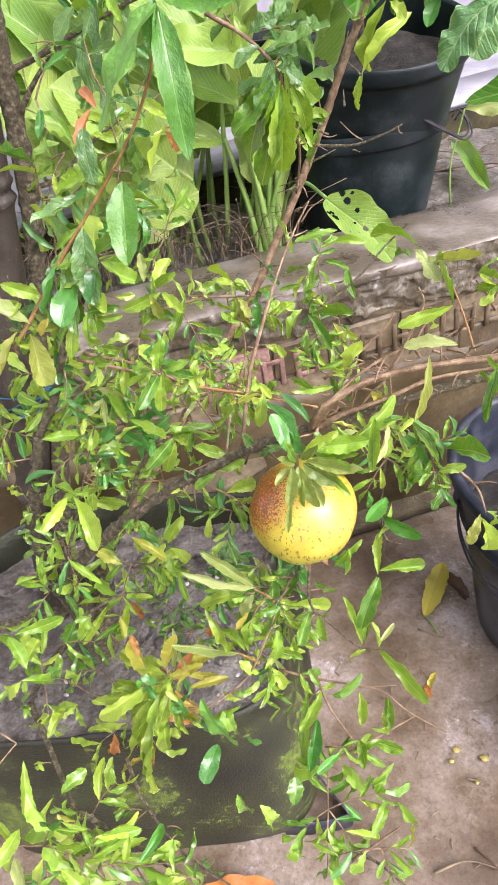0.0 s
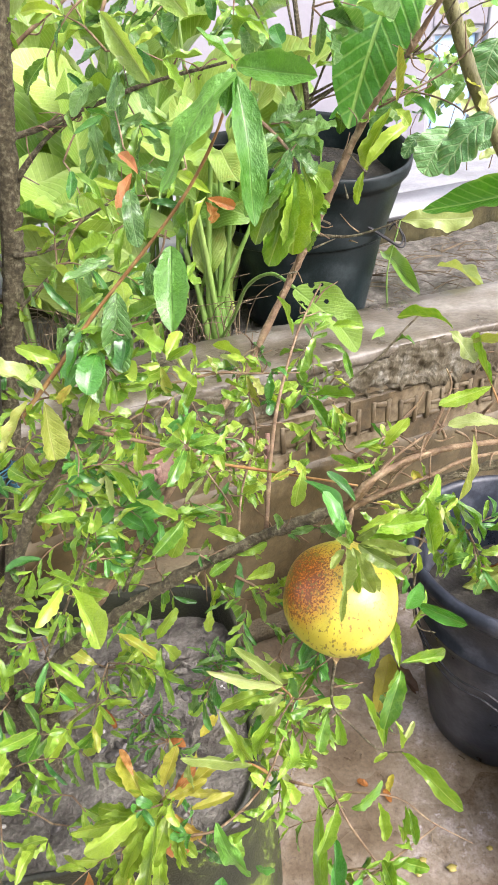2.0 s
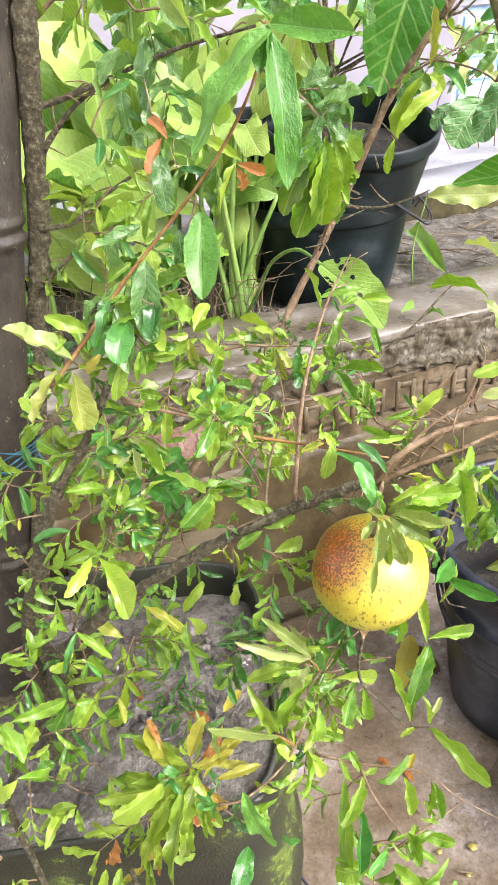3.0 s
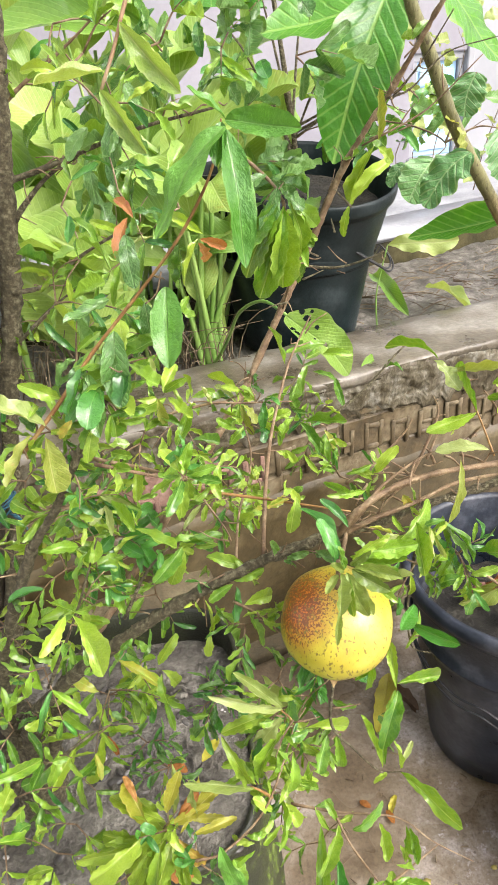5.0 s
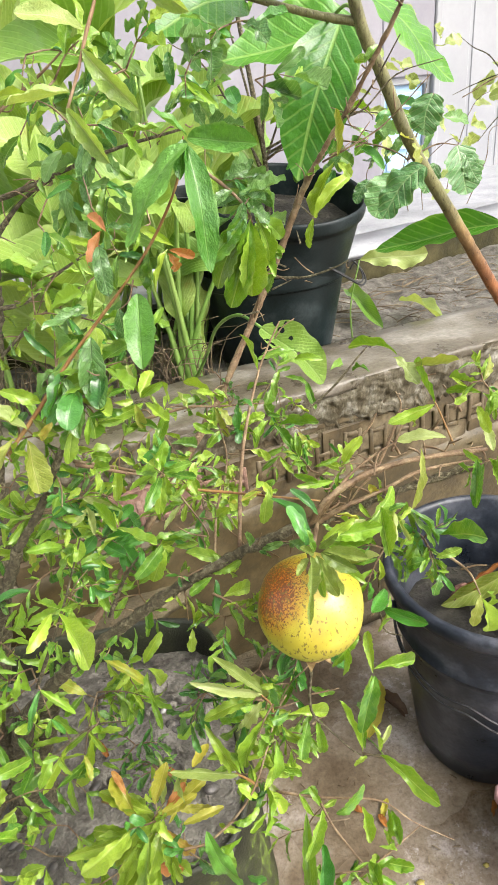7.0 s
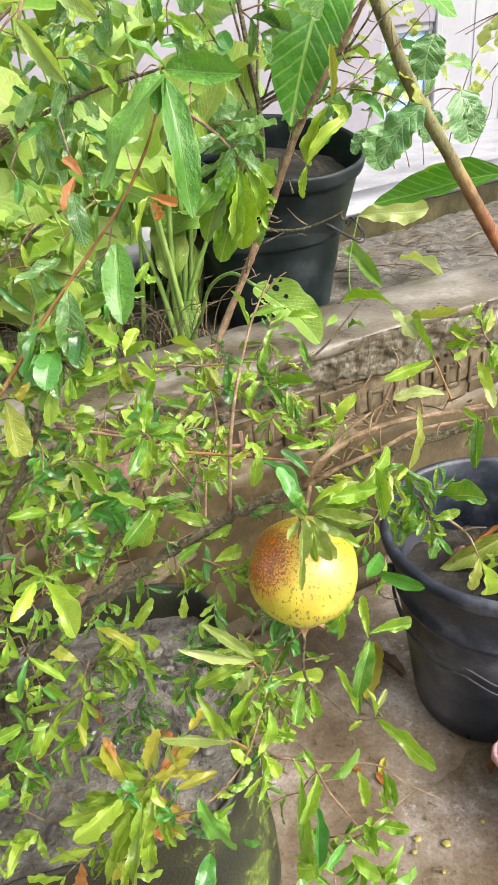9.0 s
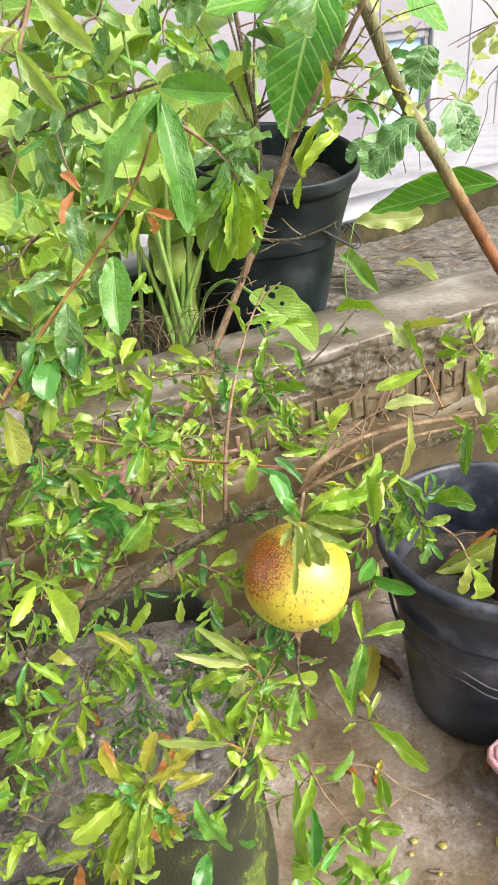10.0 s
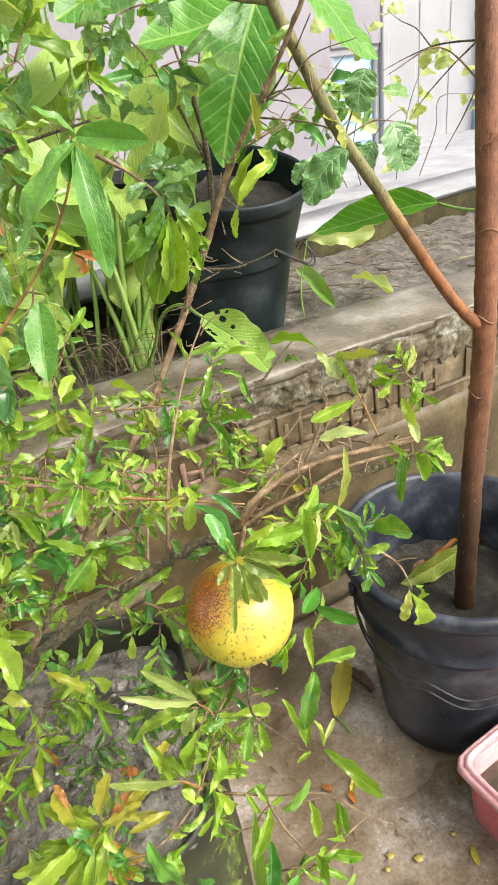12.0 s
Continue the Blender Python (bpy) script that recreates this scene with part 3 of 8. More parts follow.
SETS = {
    "bright": blade_set("leaf", BRIGHT, 12, shape=(0.85, 0.5), droop=0.34, wave=0.15, waves=2.4, fold=0.9, twist=1.8, scallop=0.085, nl=30),
    "mid": blade_set("leaf", MIDGREEN, 12, shape=(0.8, 0.5), droop=0.34, wave=0.15, waves=2.4, fold=0.9, twist=1.8, scallop=0.085, nl=30),
    "dark": blade_set("leaf", DARK, 6, shape=(0.65, 0.45), droop=0.28, wave=0.10, waves=2, fold=0.7, scallop=0.02),
    "curl": blade_set("leaf", BLUISH, 8, shape=(0.7, 0.45), droop=0.5, wave=0.20, waves=2.5, fold=1.1, twist=2.2, pucker=(0.02, 5, 0.5)),
    "olive": blade_set("leaf", OLIVE, 5, shape=(0.7, 0.6), droop=0.3, wave=0.12, fold=0.9, twist=1.2),
    "crinkle": blade_set("leaf", BLUISH, 6, shape=(0.65, 0.55), droop=0.3, wave=0.14, waves=2, fold=0.5, twist=0.8, nl=40, nw=8, scallop=0.03, pucker=(0.014, 6, 0.5)),
    "pale": blade_set("leaf", PALE, 5, shape=(0.75, 0.55), droop=0.25, wave=0.16, waves=2.4, fold=0.8, twist=1.4, scallop=0.07, nl=30),
    "yellow": blade_set("leaf", YELLOW, 4, shape=(0.8, 0.5), droop=0.3, wave=0.12, fold=0.8),
    "red": blade_set("leaf", RED, 5, shape=(0.8, 0.5), droop=0.3, wave=0.15, fold=0.8),
    "ribbed": blade_set("leaf", RIBBED, 3, shape=(0.6, 0.75), droop=0.08, wave=0.03, waves=4, fold=0.3, twist=0.2, nl=84, nw=12, slim=0.45, scallop=0.012, pucker=(0.0035, 11, 0.5)),
    "savoy": blade_set("leaf", SAVOY, 4, shape=(0.5, 0.5), droop=0.2, wave=0.12, waves=3, fold=0.3, twist=0.3, nl=64, nw=12, slim=0.45, scallop=0.05, pucker=(0.028, 8, 0.6)),
    "broad": blade_set("leaf", BROAD, 5, shape=(0.6, 0.6), droop=0.3, wave=0.14, waves=2, fold=0.5, twist=0.4, nl=20, nw=10, slim=0.4, scallop=0.0),
    "broaddark": blade_set("leaf", BROADDARK, 5, shape=(0.6, 0.6), droop=0.3, wave=0.14, waves=2, fold=0.5, twist=0.4, nl=20, nw=10, slim=0.4, scallop=0.0),
    "long": blade_set("leaf", LONG, 4, shape=(0.65, 0.65), droop=0.14, wave=0.12, waves=2, fold=0.5, twist=0.6, nl=40, nw=8, scallop=0.025, pucker=(0.010, 8, 0.5)),
    "young": blade_set("leaf", YOUNG, 5, shape=(0.75, 0.55), droop=0.3, wave=0.15, waves=2, fold=0.7, twist=1.0, scallop=0.07),
    "tinged": blade_set("leaf", TINGED, 10, scallop=0.10, shape=(0.75, 0.55), droop=0.3, wave=0.2, waves=2.5, fold=0.9, twist=1.2, nl=40),
    "amber": blade_set("leaf", AMBER, 6, scallop=0.10, shape=(0.75, 0.55), droop=0.3, wave=0.18, waves=2.5, fold=0.8, twist=1.2, nl=40),
    "holed": [blade_mesh("leaf", BROADDARK, (0.5, 0.5), 0.3, 0.2, 0.1, 2, 0.1, 5, 80, 60, True, 0.6, 0.0)],
    "yellowgreen": [blade_mesh("leaf", POTLEAF, (0.6, 0.6), 0.8, 0.1, 0.12, 3, 0.3, 4, 60, 10, False, 0.45, 0.02, (0.012, 9, 0.8))],
    "dry": blade_set("leaf", DRYLEAF, 4, shape=(0.6, 0.6), droop=0.15, wave=0.18, scallop=0.02, fold=0.8),
    "withered": blade_set("leaf", WITHERED, 4, shape=(0.6, 0.6), droop=0.15, wave=0.18, scallop=0.02, fold=0.8),
    "fallen": blade_set("leaf", OLDYELLOW, 3, shape=(0.6, 0.6), droop=0.06, wave=0.15, fold=0.4),
}


def leaf_matrix(base, tip, wide, face=None, roll=0.0):
    """The pose of a blade from base to tip, its upper side towards face (up and a little towards the yard by default)."""
    base, tip = Vector(base), Vector(tip)
    y = tip - base
    length = y.length
    y = y / length
    z = Vector(face) if face else Vector((0.15, -0.75, 0.9))
    z = (z - z.dot(y) * y)
    z = z.normalized() if z.length > 1e-3 else y.orthogonal().normalized()
    x = y.cross(z)
    m = Matrix((x, y, z)).transposed().to_4x4() @ Matrix.Rotation(radians(roll), 4, "Y")
    return Matrix.Translation(base) @ m @ Matrix.Diagonal((wide, length, length, 1))


def leaf(parent, kind, base, tip, wide, roll=None, face=None, label="", variant=None):
    """One leaf of its own, wide in metres."""
    me = SETS[kind][rng.randrange(len(SETS[kind])) if variant is None else variant]
    ob = new("leaf", me)
    ob.parent = parent
    ob.matrix_parent_inverse = Matrix.Translation(parent.location).inverted()
    ob.matrix_basis = leaf_matrix(base, tip, wide, face, rng.uniform(-35, 35) if roll is None else roll)
    if label:
        tagged(ob, label)
    return ob


SHRUB_LINES = []


def stick(name, parent, pts, r0, r1, mat=None, knobs=0.25, sides=8, label=""):
    """A twig or limb as one mesh, in world coordinates under an unmoved holder."""
    if name == "twig":
        r1 *= 0.55
    rough = name in ("limb", "trunk")
    if name in ("limb", "twig"):
        SHRUB_LINES.append((parent.name, [Vector(q) for q in pts]))
    if name == "limb":
        r0, r1 = r0 * 0.74, r1 * 0.74
    bm = tube(pts, r0, r1, max(sides, 14) if rough else sides, 0.5 * knobs if rough else knobs, 14 if rough else 5, len(pts) * 7 + int(abs(pts[0][0]) * 997))
    if rough:
        bm.normal_update()
        lumpy = 0.25 if mat in (SAPBARK, SAPGREEN) else 1.0
        for v in bm.verts:
            v.co += v.normal * lumpy * min(r0, 0.008) * (0.30 * noise.fractal(v.co * 120, 0.9, 2.0, 4) + 0.16 * noise.noise(v.co * 34))
    return part(name, bm, mat or TWIG, parent, label, True, True)


def joined_leaves(name, parent, items, mat_kind, label=""):
    """Many small leaves of one kind in one mesh: items are poses from leaf_matrix."""
    verts, faces, uvs = [], [], []
    for m in items:
        me = rng.choice(SETS[mat_kind])
        at = len(verts)
        verts += [m @ v.co for v in me.vertices]
        layer = me.uv_layers[0].data
        for p in me.polygons:
            faces.append([at + k for k in p.vertices])
            uvs += [layer[k].uv[:] for k in p.loop_indices]
    out = bpy.data.meshes.new(name)
    out.from_pydata(verts, [], faces)
    lay = out.uv_layers.new(name="UVMap")
    for k, q in enumerate(uvs):
        lay.data[k].uv = q
    for p in out.polygons:
        p.use_smooth = True
    out.materials.append(SETS[mat_kind][0].materials[0])
    ob = new(name, out)
    ob.parent = parent
    ob.matrix_parent_inverse = Matrix.Translation(parent.location).inverted()
    return tagged(ob, label, kind="stuff")


FILL = {}


TWIGLETS = []


def tuft(at, reach, n, size, kind, lean=(0, 0, 0)):
    """A loose tuft: a few twiglets from one point with pairs of leaves along them, kept for the joined foliage."""
    at = Vector(at)
    arms = max(2, n // 5)
    for k in range(arms):
        a = 2 * math.pi * (k + rng.random()) / arms
        d = Vector((math.cos(a) + rng.uniform(-0.6, 0.6), 0.5 * math.sin(a) - 0.2 + rng.uniform(-0.3, 0.3), 0.8 * math.sin(a) + rng.uniform(-0.6, 0.6))).normalized()
        long = reach * rng.uniform(0.7, 1.25)
        end = at + d * long + Vector((0, 0, -0.15 * long))
        mid = at.lerp(end, 0.5) + Vector((0, 0, 0.1 * long))
        TWIGLETS.append([at, mid, end])
        pairs = max(2, round(n / arms / 2))
        for j in range(pairs):
            f = (j + 1) / pairs
            p = at.lerp(mid, 2 * f) if f < 0.5 else mid.lerp(end, 2 * f - 1)
            side = d.cross(Vector((rng.uniform(-0.4, 0.4), -0.7, 0.7))).normalized()
            for sgn in (-1, 1):
                way = (d * rng.uniform(0.4, 1.1) + side * sgn * rng.uniform(0.4, 1.0) + Vector((0, rng.uniform(-0.3, 0.2), rng.uniform(-0.6, 0.2)))).normalized()
                ln = size * rng.uniform(0.55, 1.2)
                k2 = kind if rng.random() < 0.72 else rng.choice(MIX[kind])
                FILL.setdefault(k2, []).append(leaf_matrix(p, p + way * ln, ln * rng.uniform(0.18, 0.30), None, rng.uniform(-45, 45)))


MIX = {"bright": ("mid", "mid", "mid", "dark", "pale"), "mid": ("dark", "bright", "bright"), "dark": ("mid", "curl"), "curl": ("dark", "mid"), "tinged": ("red", "bright"), "pale": ("bright",)}


# ---- the setting ----
def dips(x, y, s, h):
    return h * noise.fractal((x * s, y * s, 0.3), 1.0, 2.0, 4)


ground = link("ground", rough_sheet(-40, 40, -40, 40, 8, 8, lambda x, y: -0.03), YARD)
tagged(ground, "flat grey concrete and earth ground reaching far off", "ground", kind="structure")
floor = link("yard_floor", rough_sheet(-1.6, 2.4, -1.2, 1.9, 90, 70, lambda x, y: dips(x, y, 3.0, 0.003)), YARD)
tagged(floor, "damp grey-brown yard concrete with fine cracks and pale worn patches", "floor", kind="structure")

# the low bed wall runs across behind the pots, a little turned
WALL_TURN = 14.0
WALL_AT = Vector((0.18, 1.20, 0.0))


def wall_frame(ob):
    ob.matrix_basis = Matrix.Translation(WALL_AT) @ Matrix.Rotation(radians(WALL_TURN), 4, "Z")
    return ob


bed_wall = wall_frame(holder("bed_wall", "low brick wall of a raised bed with a worn cement coat and damp streaks", "wall", kind="structure"))
part("mortar_core", box_bm(4.4, 0.19, 0.60, 0.004, (0.2, 0.091, 0.30)), MORTAR, bed_wall)


def coping():
    bm = bmesh.new()
    nx, prof = 420, [(-0.004, 0.026), (-0.018, 0.028), (-0.022, 0.034), (-0.023, 0.046), (-0.020, 0.050), (-0.010, 0.052), (0.04, 0.053), (0.09, 0.052), (0.14, 0.052), (0.185, 0.046), (0.2, 0.03), (0.2, 0.0)]
    rows = []
    for i in range(nx + 1):
        x = -2.0 + 4.4 * i / nx
        row = []
        for k, (y, z) in enumerate(prof):
            w = noise.fractal((x * 7, y * 9, z * 20), 1.0, 2.0, 4)
            edge = 0.006 if k in (1, 2, 3, 4, 9, 10) else 0.0025
            row.append(bm.verts.new((x, y + edge * w, 0.598 + z + 0.5 * edge * noise.noise((x * 19, k * 3.1, 4.0)))))
        rows.append(row)
    for a, b in zip(rows, rows[1:]):
        for k in range(len(prof) - 1):
            bm.faces.new((a[k], b[k], b[k + 1], a[k + 1]))
    bmesh.ops.recalc_face_normals(bm, faces=bm.faces)
    return bm


part("coping", coping(), CEMENT, bed_wall, "pale worn cement coping")


def plaster_coat():
    """The remains of a cement coat: a crumbled band under the coping whose lower edge hangs in short drips."""
    bm = bmesh.new()
    nx, nz = 620, 30
    grid = []
    for i in range(nx + 1):
        x = -1.3 + 3.0 * i / nx
        drip = max(0.0, noise.noise((x * 46, 1.3, 0.0))) ** 1.5 + 0.6 * max(0.0, noise.noise((x * 95, 4.1, 0.0)))
        deep = 0.072 + 0.022 * noise.fractal((x * 3.1, 0.4, 2.0), 1.0, 2.0, 3) + 0.050 * drip
        col = []
        for j in range(nz + 1):
            f = j / nz
            z = 0.6475 - (deep + 0.018) * f
            lump = noise.fractal((x * 22, z * 34, 1.0), 0.7, 2.0, 5)
            pit = max(0.0, noise.noise((x * 58, z * 75, 6.0)) - 0.15) + 0.7 * max(0.0, noise.noise((x * 120, z * 110, 2.0)) - 0.2)
            step = 0.006 if noise.noise((x * 9, z * 30, 8.0)) > 0.05 else 0.0
            out = -0.0245 + 0.0125 * max(0.0, f - 0.15) / 0.85 + 0.004 * lump + 0.009 * pit + 0.5 * step
            col.append(bm.verts.new((x, out if j < nz else -0.004, z)))
        grid.append(col)
    for a, b in zip(grid, grid[1:]):
        for j in range(nz):
            bm.faces.new((a[j], a[j + 1], b[j + 1], b[j]))
    bmesh.ops.recalc_face_normals(bm, faces=bm.faces)
    return bm


def plaster_mat():
    m, n, l, b = material("crumbled_cement_coat", 0.55)
    big = noise_tex(n, l, 9, 8, 0.7)
    drip = noise_tex(n, l, 34, 5, 0.65, "Object", (1.3, 1.0, 0.7))
    r = ramp(n, [(0.38, (0.026, 0.021, 0.009)), (0.47, (0.070, 0.057, 0.030)), (0.54, (0.125, 0.111, 0.075)), (0.61, (0.25, 0.24, 0.20)), (0.69, (0.44, 0.43, 0.40))])
    l.new(math_node(n, l, "ADD", math_node(n, l, "MULTIPLY", big.outputs["Fac"], 0.5), math_node(n, l, "MULTIPLY", drip.outputs["Fac"], 0.5)), r.inputs[0])
    fine = noise_tex(n, l, 85, 4, 0.7)
    fr = ramp(n, [(0.3, (0.5, 0.48, 0.44)), (0.5, (1, 1, 1)), (0.7, (1.3, 1.3, 1.28))])
    l.new(fine.outputs["Fac"], fr.inputs[0])
    l.new(mixed(n, l, 0.85, r.outputs[0], fr.outputs[0], "MULTIPLY"), b.inputs["Base Color"])
    bump(n, l, b, math_node(n, l, "ADD", math_node(n, l, "MULTIPLY", fine.outputs["Fac"], 0.4), drip.outputs["Fac"]), 0.6, 0.008)
    return m


part("cement_coat", plaster_coat(), plaster_mat(), bed_wall, "crumbled grey cement coat with a dripping lower edge")
# worn raised marks in a row under the coat, no longer readable: each two posts and a cross bar
for k, x in enumerate((-0.245, -0.175, -0.10, -0.035, 0.03, 0.095, 0.16, 0.225, 0.29, 0.355, 0.42, 0.485, 0.55)):
    mark = bmesh.new()
    mid = 0.494 + 0.004 * math.sin(k * 2.1)
    strokes = [(x - 0.017, 0.011, mid, 0.062), (x + 0.017, 0.010, mid + 0.002, 0.058), (x, 0.03, mid + (0.024 if k % 3 else 0.0), 0.010)]
    if k % 2:
        strokes.append((x, 0.03, mid - 0.022, 0.010))
    for sx, sw, sz, sh in strokes:
        bmesh.ops.create_cube(mark, size=1, matrix=Matrix.Translation((sx, -0.0095, sz)) @ Matrix.Diagonal((sw, 0.005, sh, 1)))
    bmesh.ops.bevel(mark, geom=list(mark.edges), offset=0.002, segments=1, affect="EDGES")
    for v in mark.verts:
        v.co += Vector((0.004, 0.0008, 0.004)) * noise.noise(v.co * 60)
    part("raised_mark", mark, PINKBRICK if k < 4 else BRICK, bed_wall, "worn raised mark in faded pink" if k < 4 else "")
part("foot_ledge", box_bm(4.4, 0.07, 0.06, 0.012, (0.2, 0.0, 0.03), 2), MORTAR, bed_wall)


def lower_coat():
    """A smooth damp coat over the lower courses, its top edge broken."""
    bm = bmesh.new()
    grid = []
    for i in range(361):
        x = -2.0 + 4.4 * i / 360
        top = 0.452 + 0.012 * noise.fractal((x * 5, 3.0, 0.0), 1.0, 2.0, 4)
        col = []
        for j in range(17):
            z = 0.05 + (top - 0.05) * j / 16
            col.append(bm.verts.new((x, -0.014 + 0.007 * noise.fractal((x * 4, z * 6, 3.0), 1.0, 2.0, 4) + 0.002 * noise.fractal((x * 40, z * 50, 3.0), 0.8, 2.0, 3) if j < 16 else 0.02, z)))
        grid.append(col)
    for a, b in zip(grid, grid[1:]):
        for j in range(16):
            bm.faces.new((a[j], b[j], b[j + 1], a[j + 1]))
    bmesh.ops.recalc_face_normals(bm, faces=bm.faces)
    return bm


def ledge_remnant():
    """A broken piece of an older ledge sticking out of the wall, thin at one end."""
    bm = bmesh.new()
    rows = []
    for i in range(25):
        f = i / 24
        x = -0.47 + 0.32 * f
        deep, thick = 0.075 * (1 - 0.5 * f ** 3), 0.045 * (1 - 0.75 * f ** 2)
        ring = ((0.03, 0.0), (-deep, -0.3 * thick), (-deep * 1.05, 0.5 * thick), (-deep * 0.9, thick), (0.03, thick * 1.1))
        rows.append([bm.verts.new((x, y + 0.006 * noise.noise((x * 40, k, 0.5)), 0.268 + 0.03 * f + z + 0.005 * noise.noise((x * 33, k * 2.0, 3.5)))) for k, (y, z) in enumerate(ring)])
    for a, b in zip(rows, rows[1:]):
        for k in range(5):
            bm.faces.new((a[k], a[(k + 1) % 5], b[(k + 1) % 5], b[k]))
    bm.faces.new(rows[0])
    bm.faces.new(rows[-1][::-1])
    bmesh.ops.recalc_face_normals(bm, faces=bm.faces)
    return bm


part("ledge_remnant", ledge_remnant(), MORTAR, bed_wall, "broken remnant of an old cement ledge")
part("lower_coat", lower_coat(), DAMP, bed_wall, "damp brown cement coat over the lower courses")


# soil of the raised bed, straw-strewn, dipping towards the porch edge behind it
def bed_height(x, y):
    return 0.595 - 0.012 * min(max((y - 0.42) / 0.25, 0), 1) + dips(x, y, 6.0, 0.018) + dips(x + 2, y, 22.0, 0.009) + dips(x, y + 4, 60.0, 0.004)


bed_soil = wall_frame(link("bed_soil", rough_sheet(-2.0, 2.4, 0.16, 1.06, 220, 60, bed_height), SOIL))
tagged(bed_soil, "grey lumpy soil of the raised bed with bits of straw", "soil", kind="structure")
PORCH = Matrix.Translation((0.0185, 1.87, 0.0)) @ Matrix.Rotation(radians(20.1), 4, "Z")
far_kerb = holder("far_kerb", "dark damp porch edge with a pale ledge behind the raised bed", "kerb", kind="structure")
far_kerb.matrix_basis = PORCH
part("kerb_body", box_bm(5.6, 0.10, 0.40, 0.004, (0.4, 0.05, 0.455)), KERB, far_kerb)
part("kerb_top", box_bm(5.6, 0.22, 0.026, 0.008, (0.4, 0.10, 0.669), 2), LEDGE, far_kerb, "pale worn ledge")
porch = link("porch_floor", box_bm(9.0, 3.4, 0.60, 0.01, (0.4, 1.83, 0.372)), LEDGE)
porch.matrix_basis = PORCH
tagged(porch, "pale cement porch floor in front of the house", "floor", kind="structure")

# the house across the porch
HOUSE_AT = Matrix.Translation((0, 3.4, 0.0)) @ Matrix.Rotation(radians(10), 4, "Z")
house = holder("house", "pale lilac plastered house with white door and blue shutter", "house")
house.matrix_basis = HOUSE_AT


def house_box(name, x0, x1, y0, y1, z0, z1, mat, label="", bevel=0.006, parent=None):
    return part(name, box_bm(x1 - x0, y1 - y0, z1 - z0, bevel, ((x0 + x1) / 2, (y0 + y1) / 2, (z0 + z1) / 2)), mat, parent or house, label, False)


house_box("wall", -5.0, 1.42, 0, 0.2, 0.5, 3.2, LILAC)
house_box("wall", 2.42, 7.0, 0, 0.2, 0.5, 3.2, LILAC)
house_box("wall", 1.42, 1.72, 0, 0.2, 1.16, 3.2, LILAC)
house_box("wall", 1.42, 1.72, 0, 0.2, 0.5, 0.66, LILAC)
house_box("wall", 1.72, 2.42, 0, 0.2, 2.6, 3.2, LILAC)
house_box("roof", -5.2, 7.2, -0.05, 4.0, 3.2, 3.32, CEMENT)
shutter = house_box("window_shutter", 1.45, 1.69, 0.04, 0.08, 0.69, 1.13, BLUE, "blue painted window shutter")
house_box("window_frame", 1.42, 1.45, 0.02, 0.14, 0.66, 1.16, WHITE)
house_box("window_frame", 1.69, 1.72, 0.02, 0.14, 0.66, 1.16, WHITE)
house_box("window_frame", 1.42, 1.72, 0.016, 0.14, 1.125, 1.165, WHITE)
house_box("window_sill", 1.40, 1.74, -0.02, 0.14, 0.655, 0.692, WHITE)
for k in range(4):
    house_box("slat", 1.47, 1.67, 0.028, 0.042, 0.72 + 0.1 * k, 0.79 + 0.1 * k, BLUE, "", 0.003, shutter)
door = house_box("door", 1.76, 2.38, 0.05, 0.09, 0.52, 2.6, WHITE, "white painted door")
for k in range(3):
    house_box("door_panel", 1.79 + 0.2 * k, 1.97 + 0.2 * k, 0.045, 0.056, 0.60, 2.45, WHITE, "", 0.003, door)
house_box("door_frame", 1.72, 1.76, -0.01, 0.12, 0.5, 2.6, WHITE)
house_box("door_frame", 2.38, 2.44, -0.02, 0.12, 0.5, 2.6, BLUE, "pale blue door post")
house_box("door_sill", 1.74, 2.42, -0.06, 0.1, 0.5, 0.525, BLUE, "blue-grey door sill")


# ---- pots and what stands in the yard ----
def bail(r, z, drop, gap=0.0, lugs=0.0):
    """A wire bail lying down round the front of a bucket of radius r: it sags from two lugs."""
    pts = []
    for k in range(25):
        a = math.pi * (0.02 + 0.96 * k / 24) + math.pi
        s = math.sin(math.pi * k / 24)
        kink = 0.012 * math.exp(-((k - 9) / 1.3) ** 2) - 0.010 * math.exp(-((k - 12) / 1.6) ** 2)
        pts.append(((r + 0.010 * s + gap) * math.cos(a), (r + 0.010 * s + gap) * math.sin(a), z - drop * s + kink))
    return pts


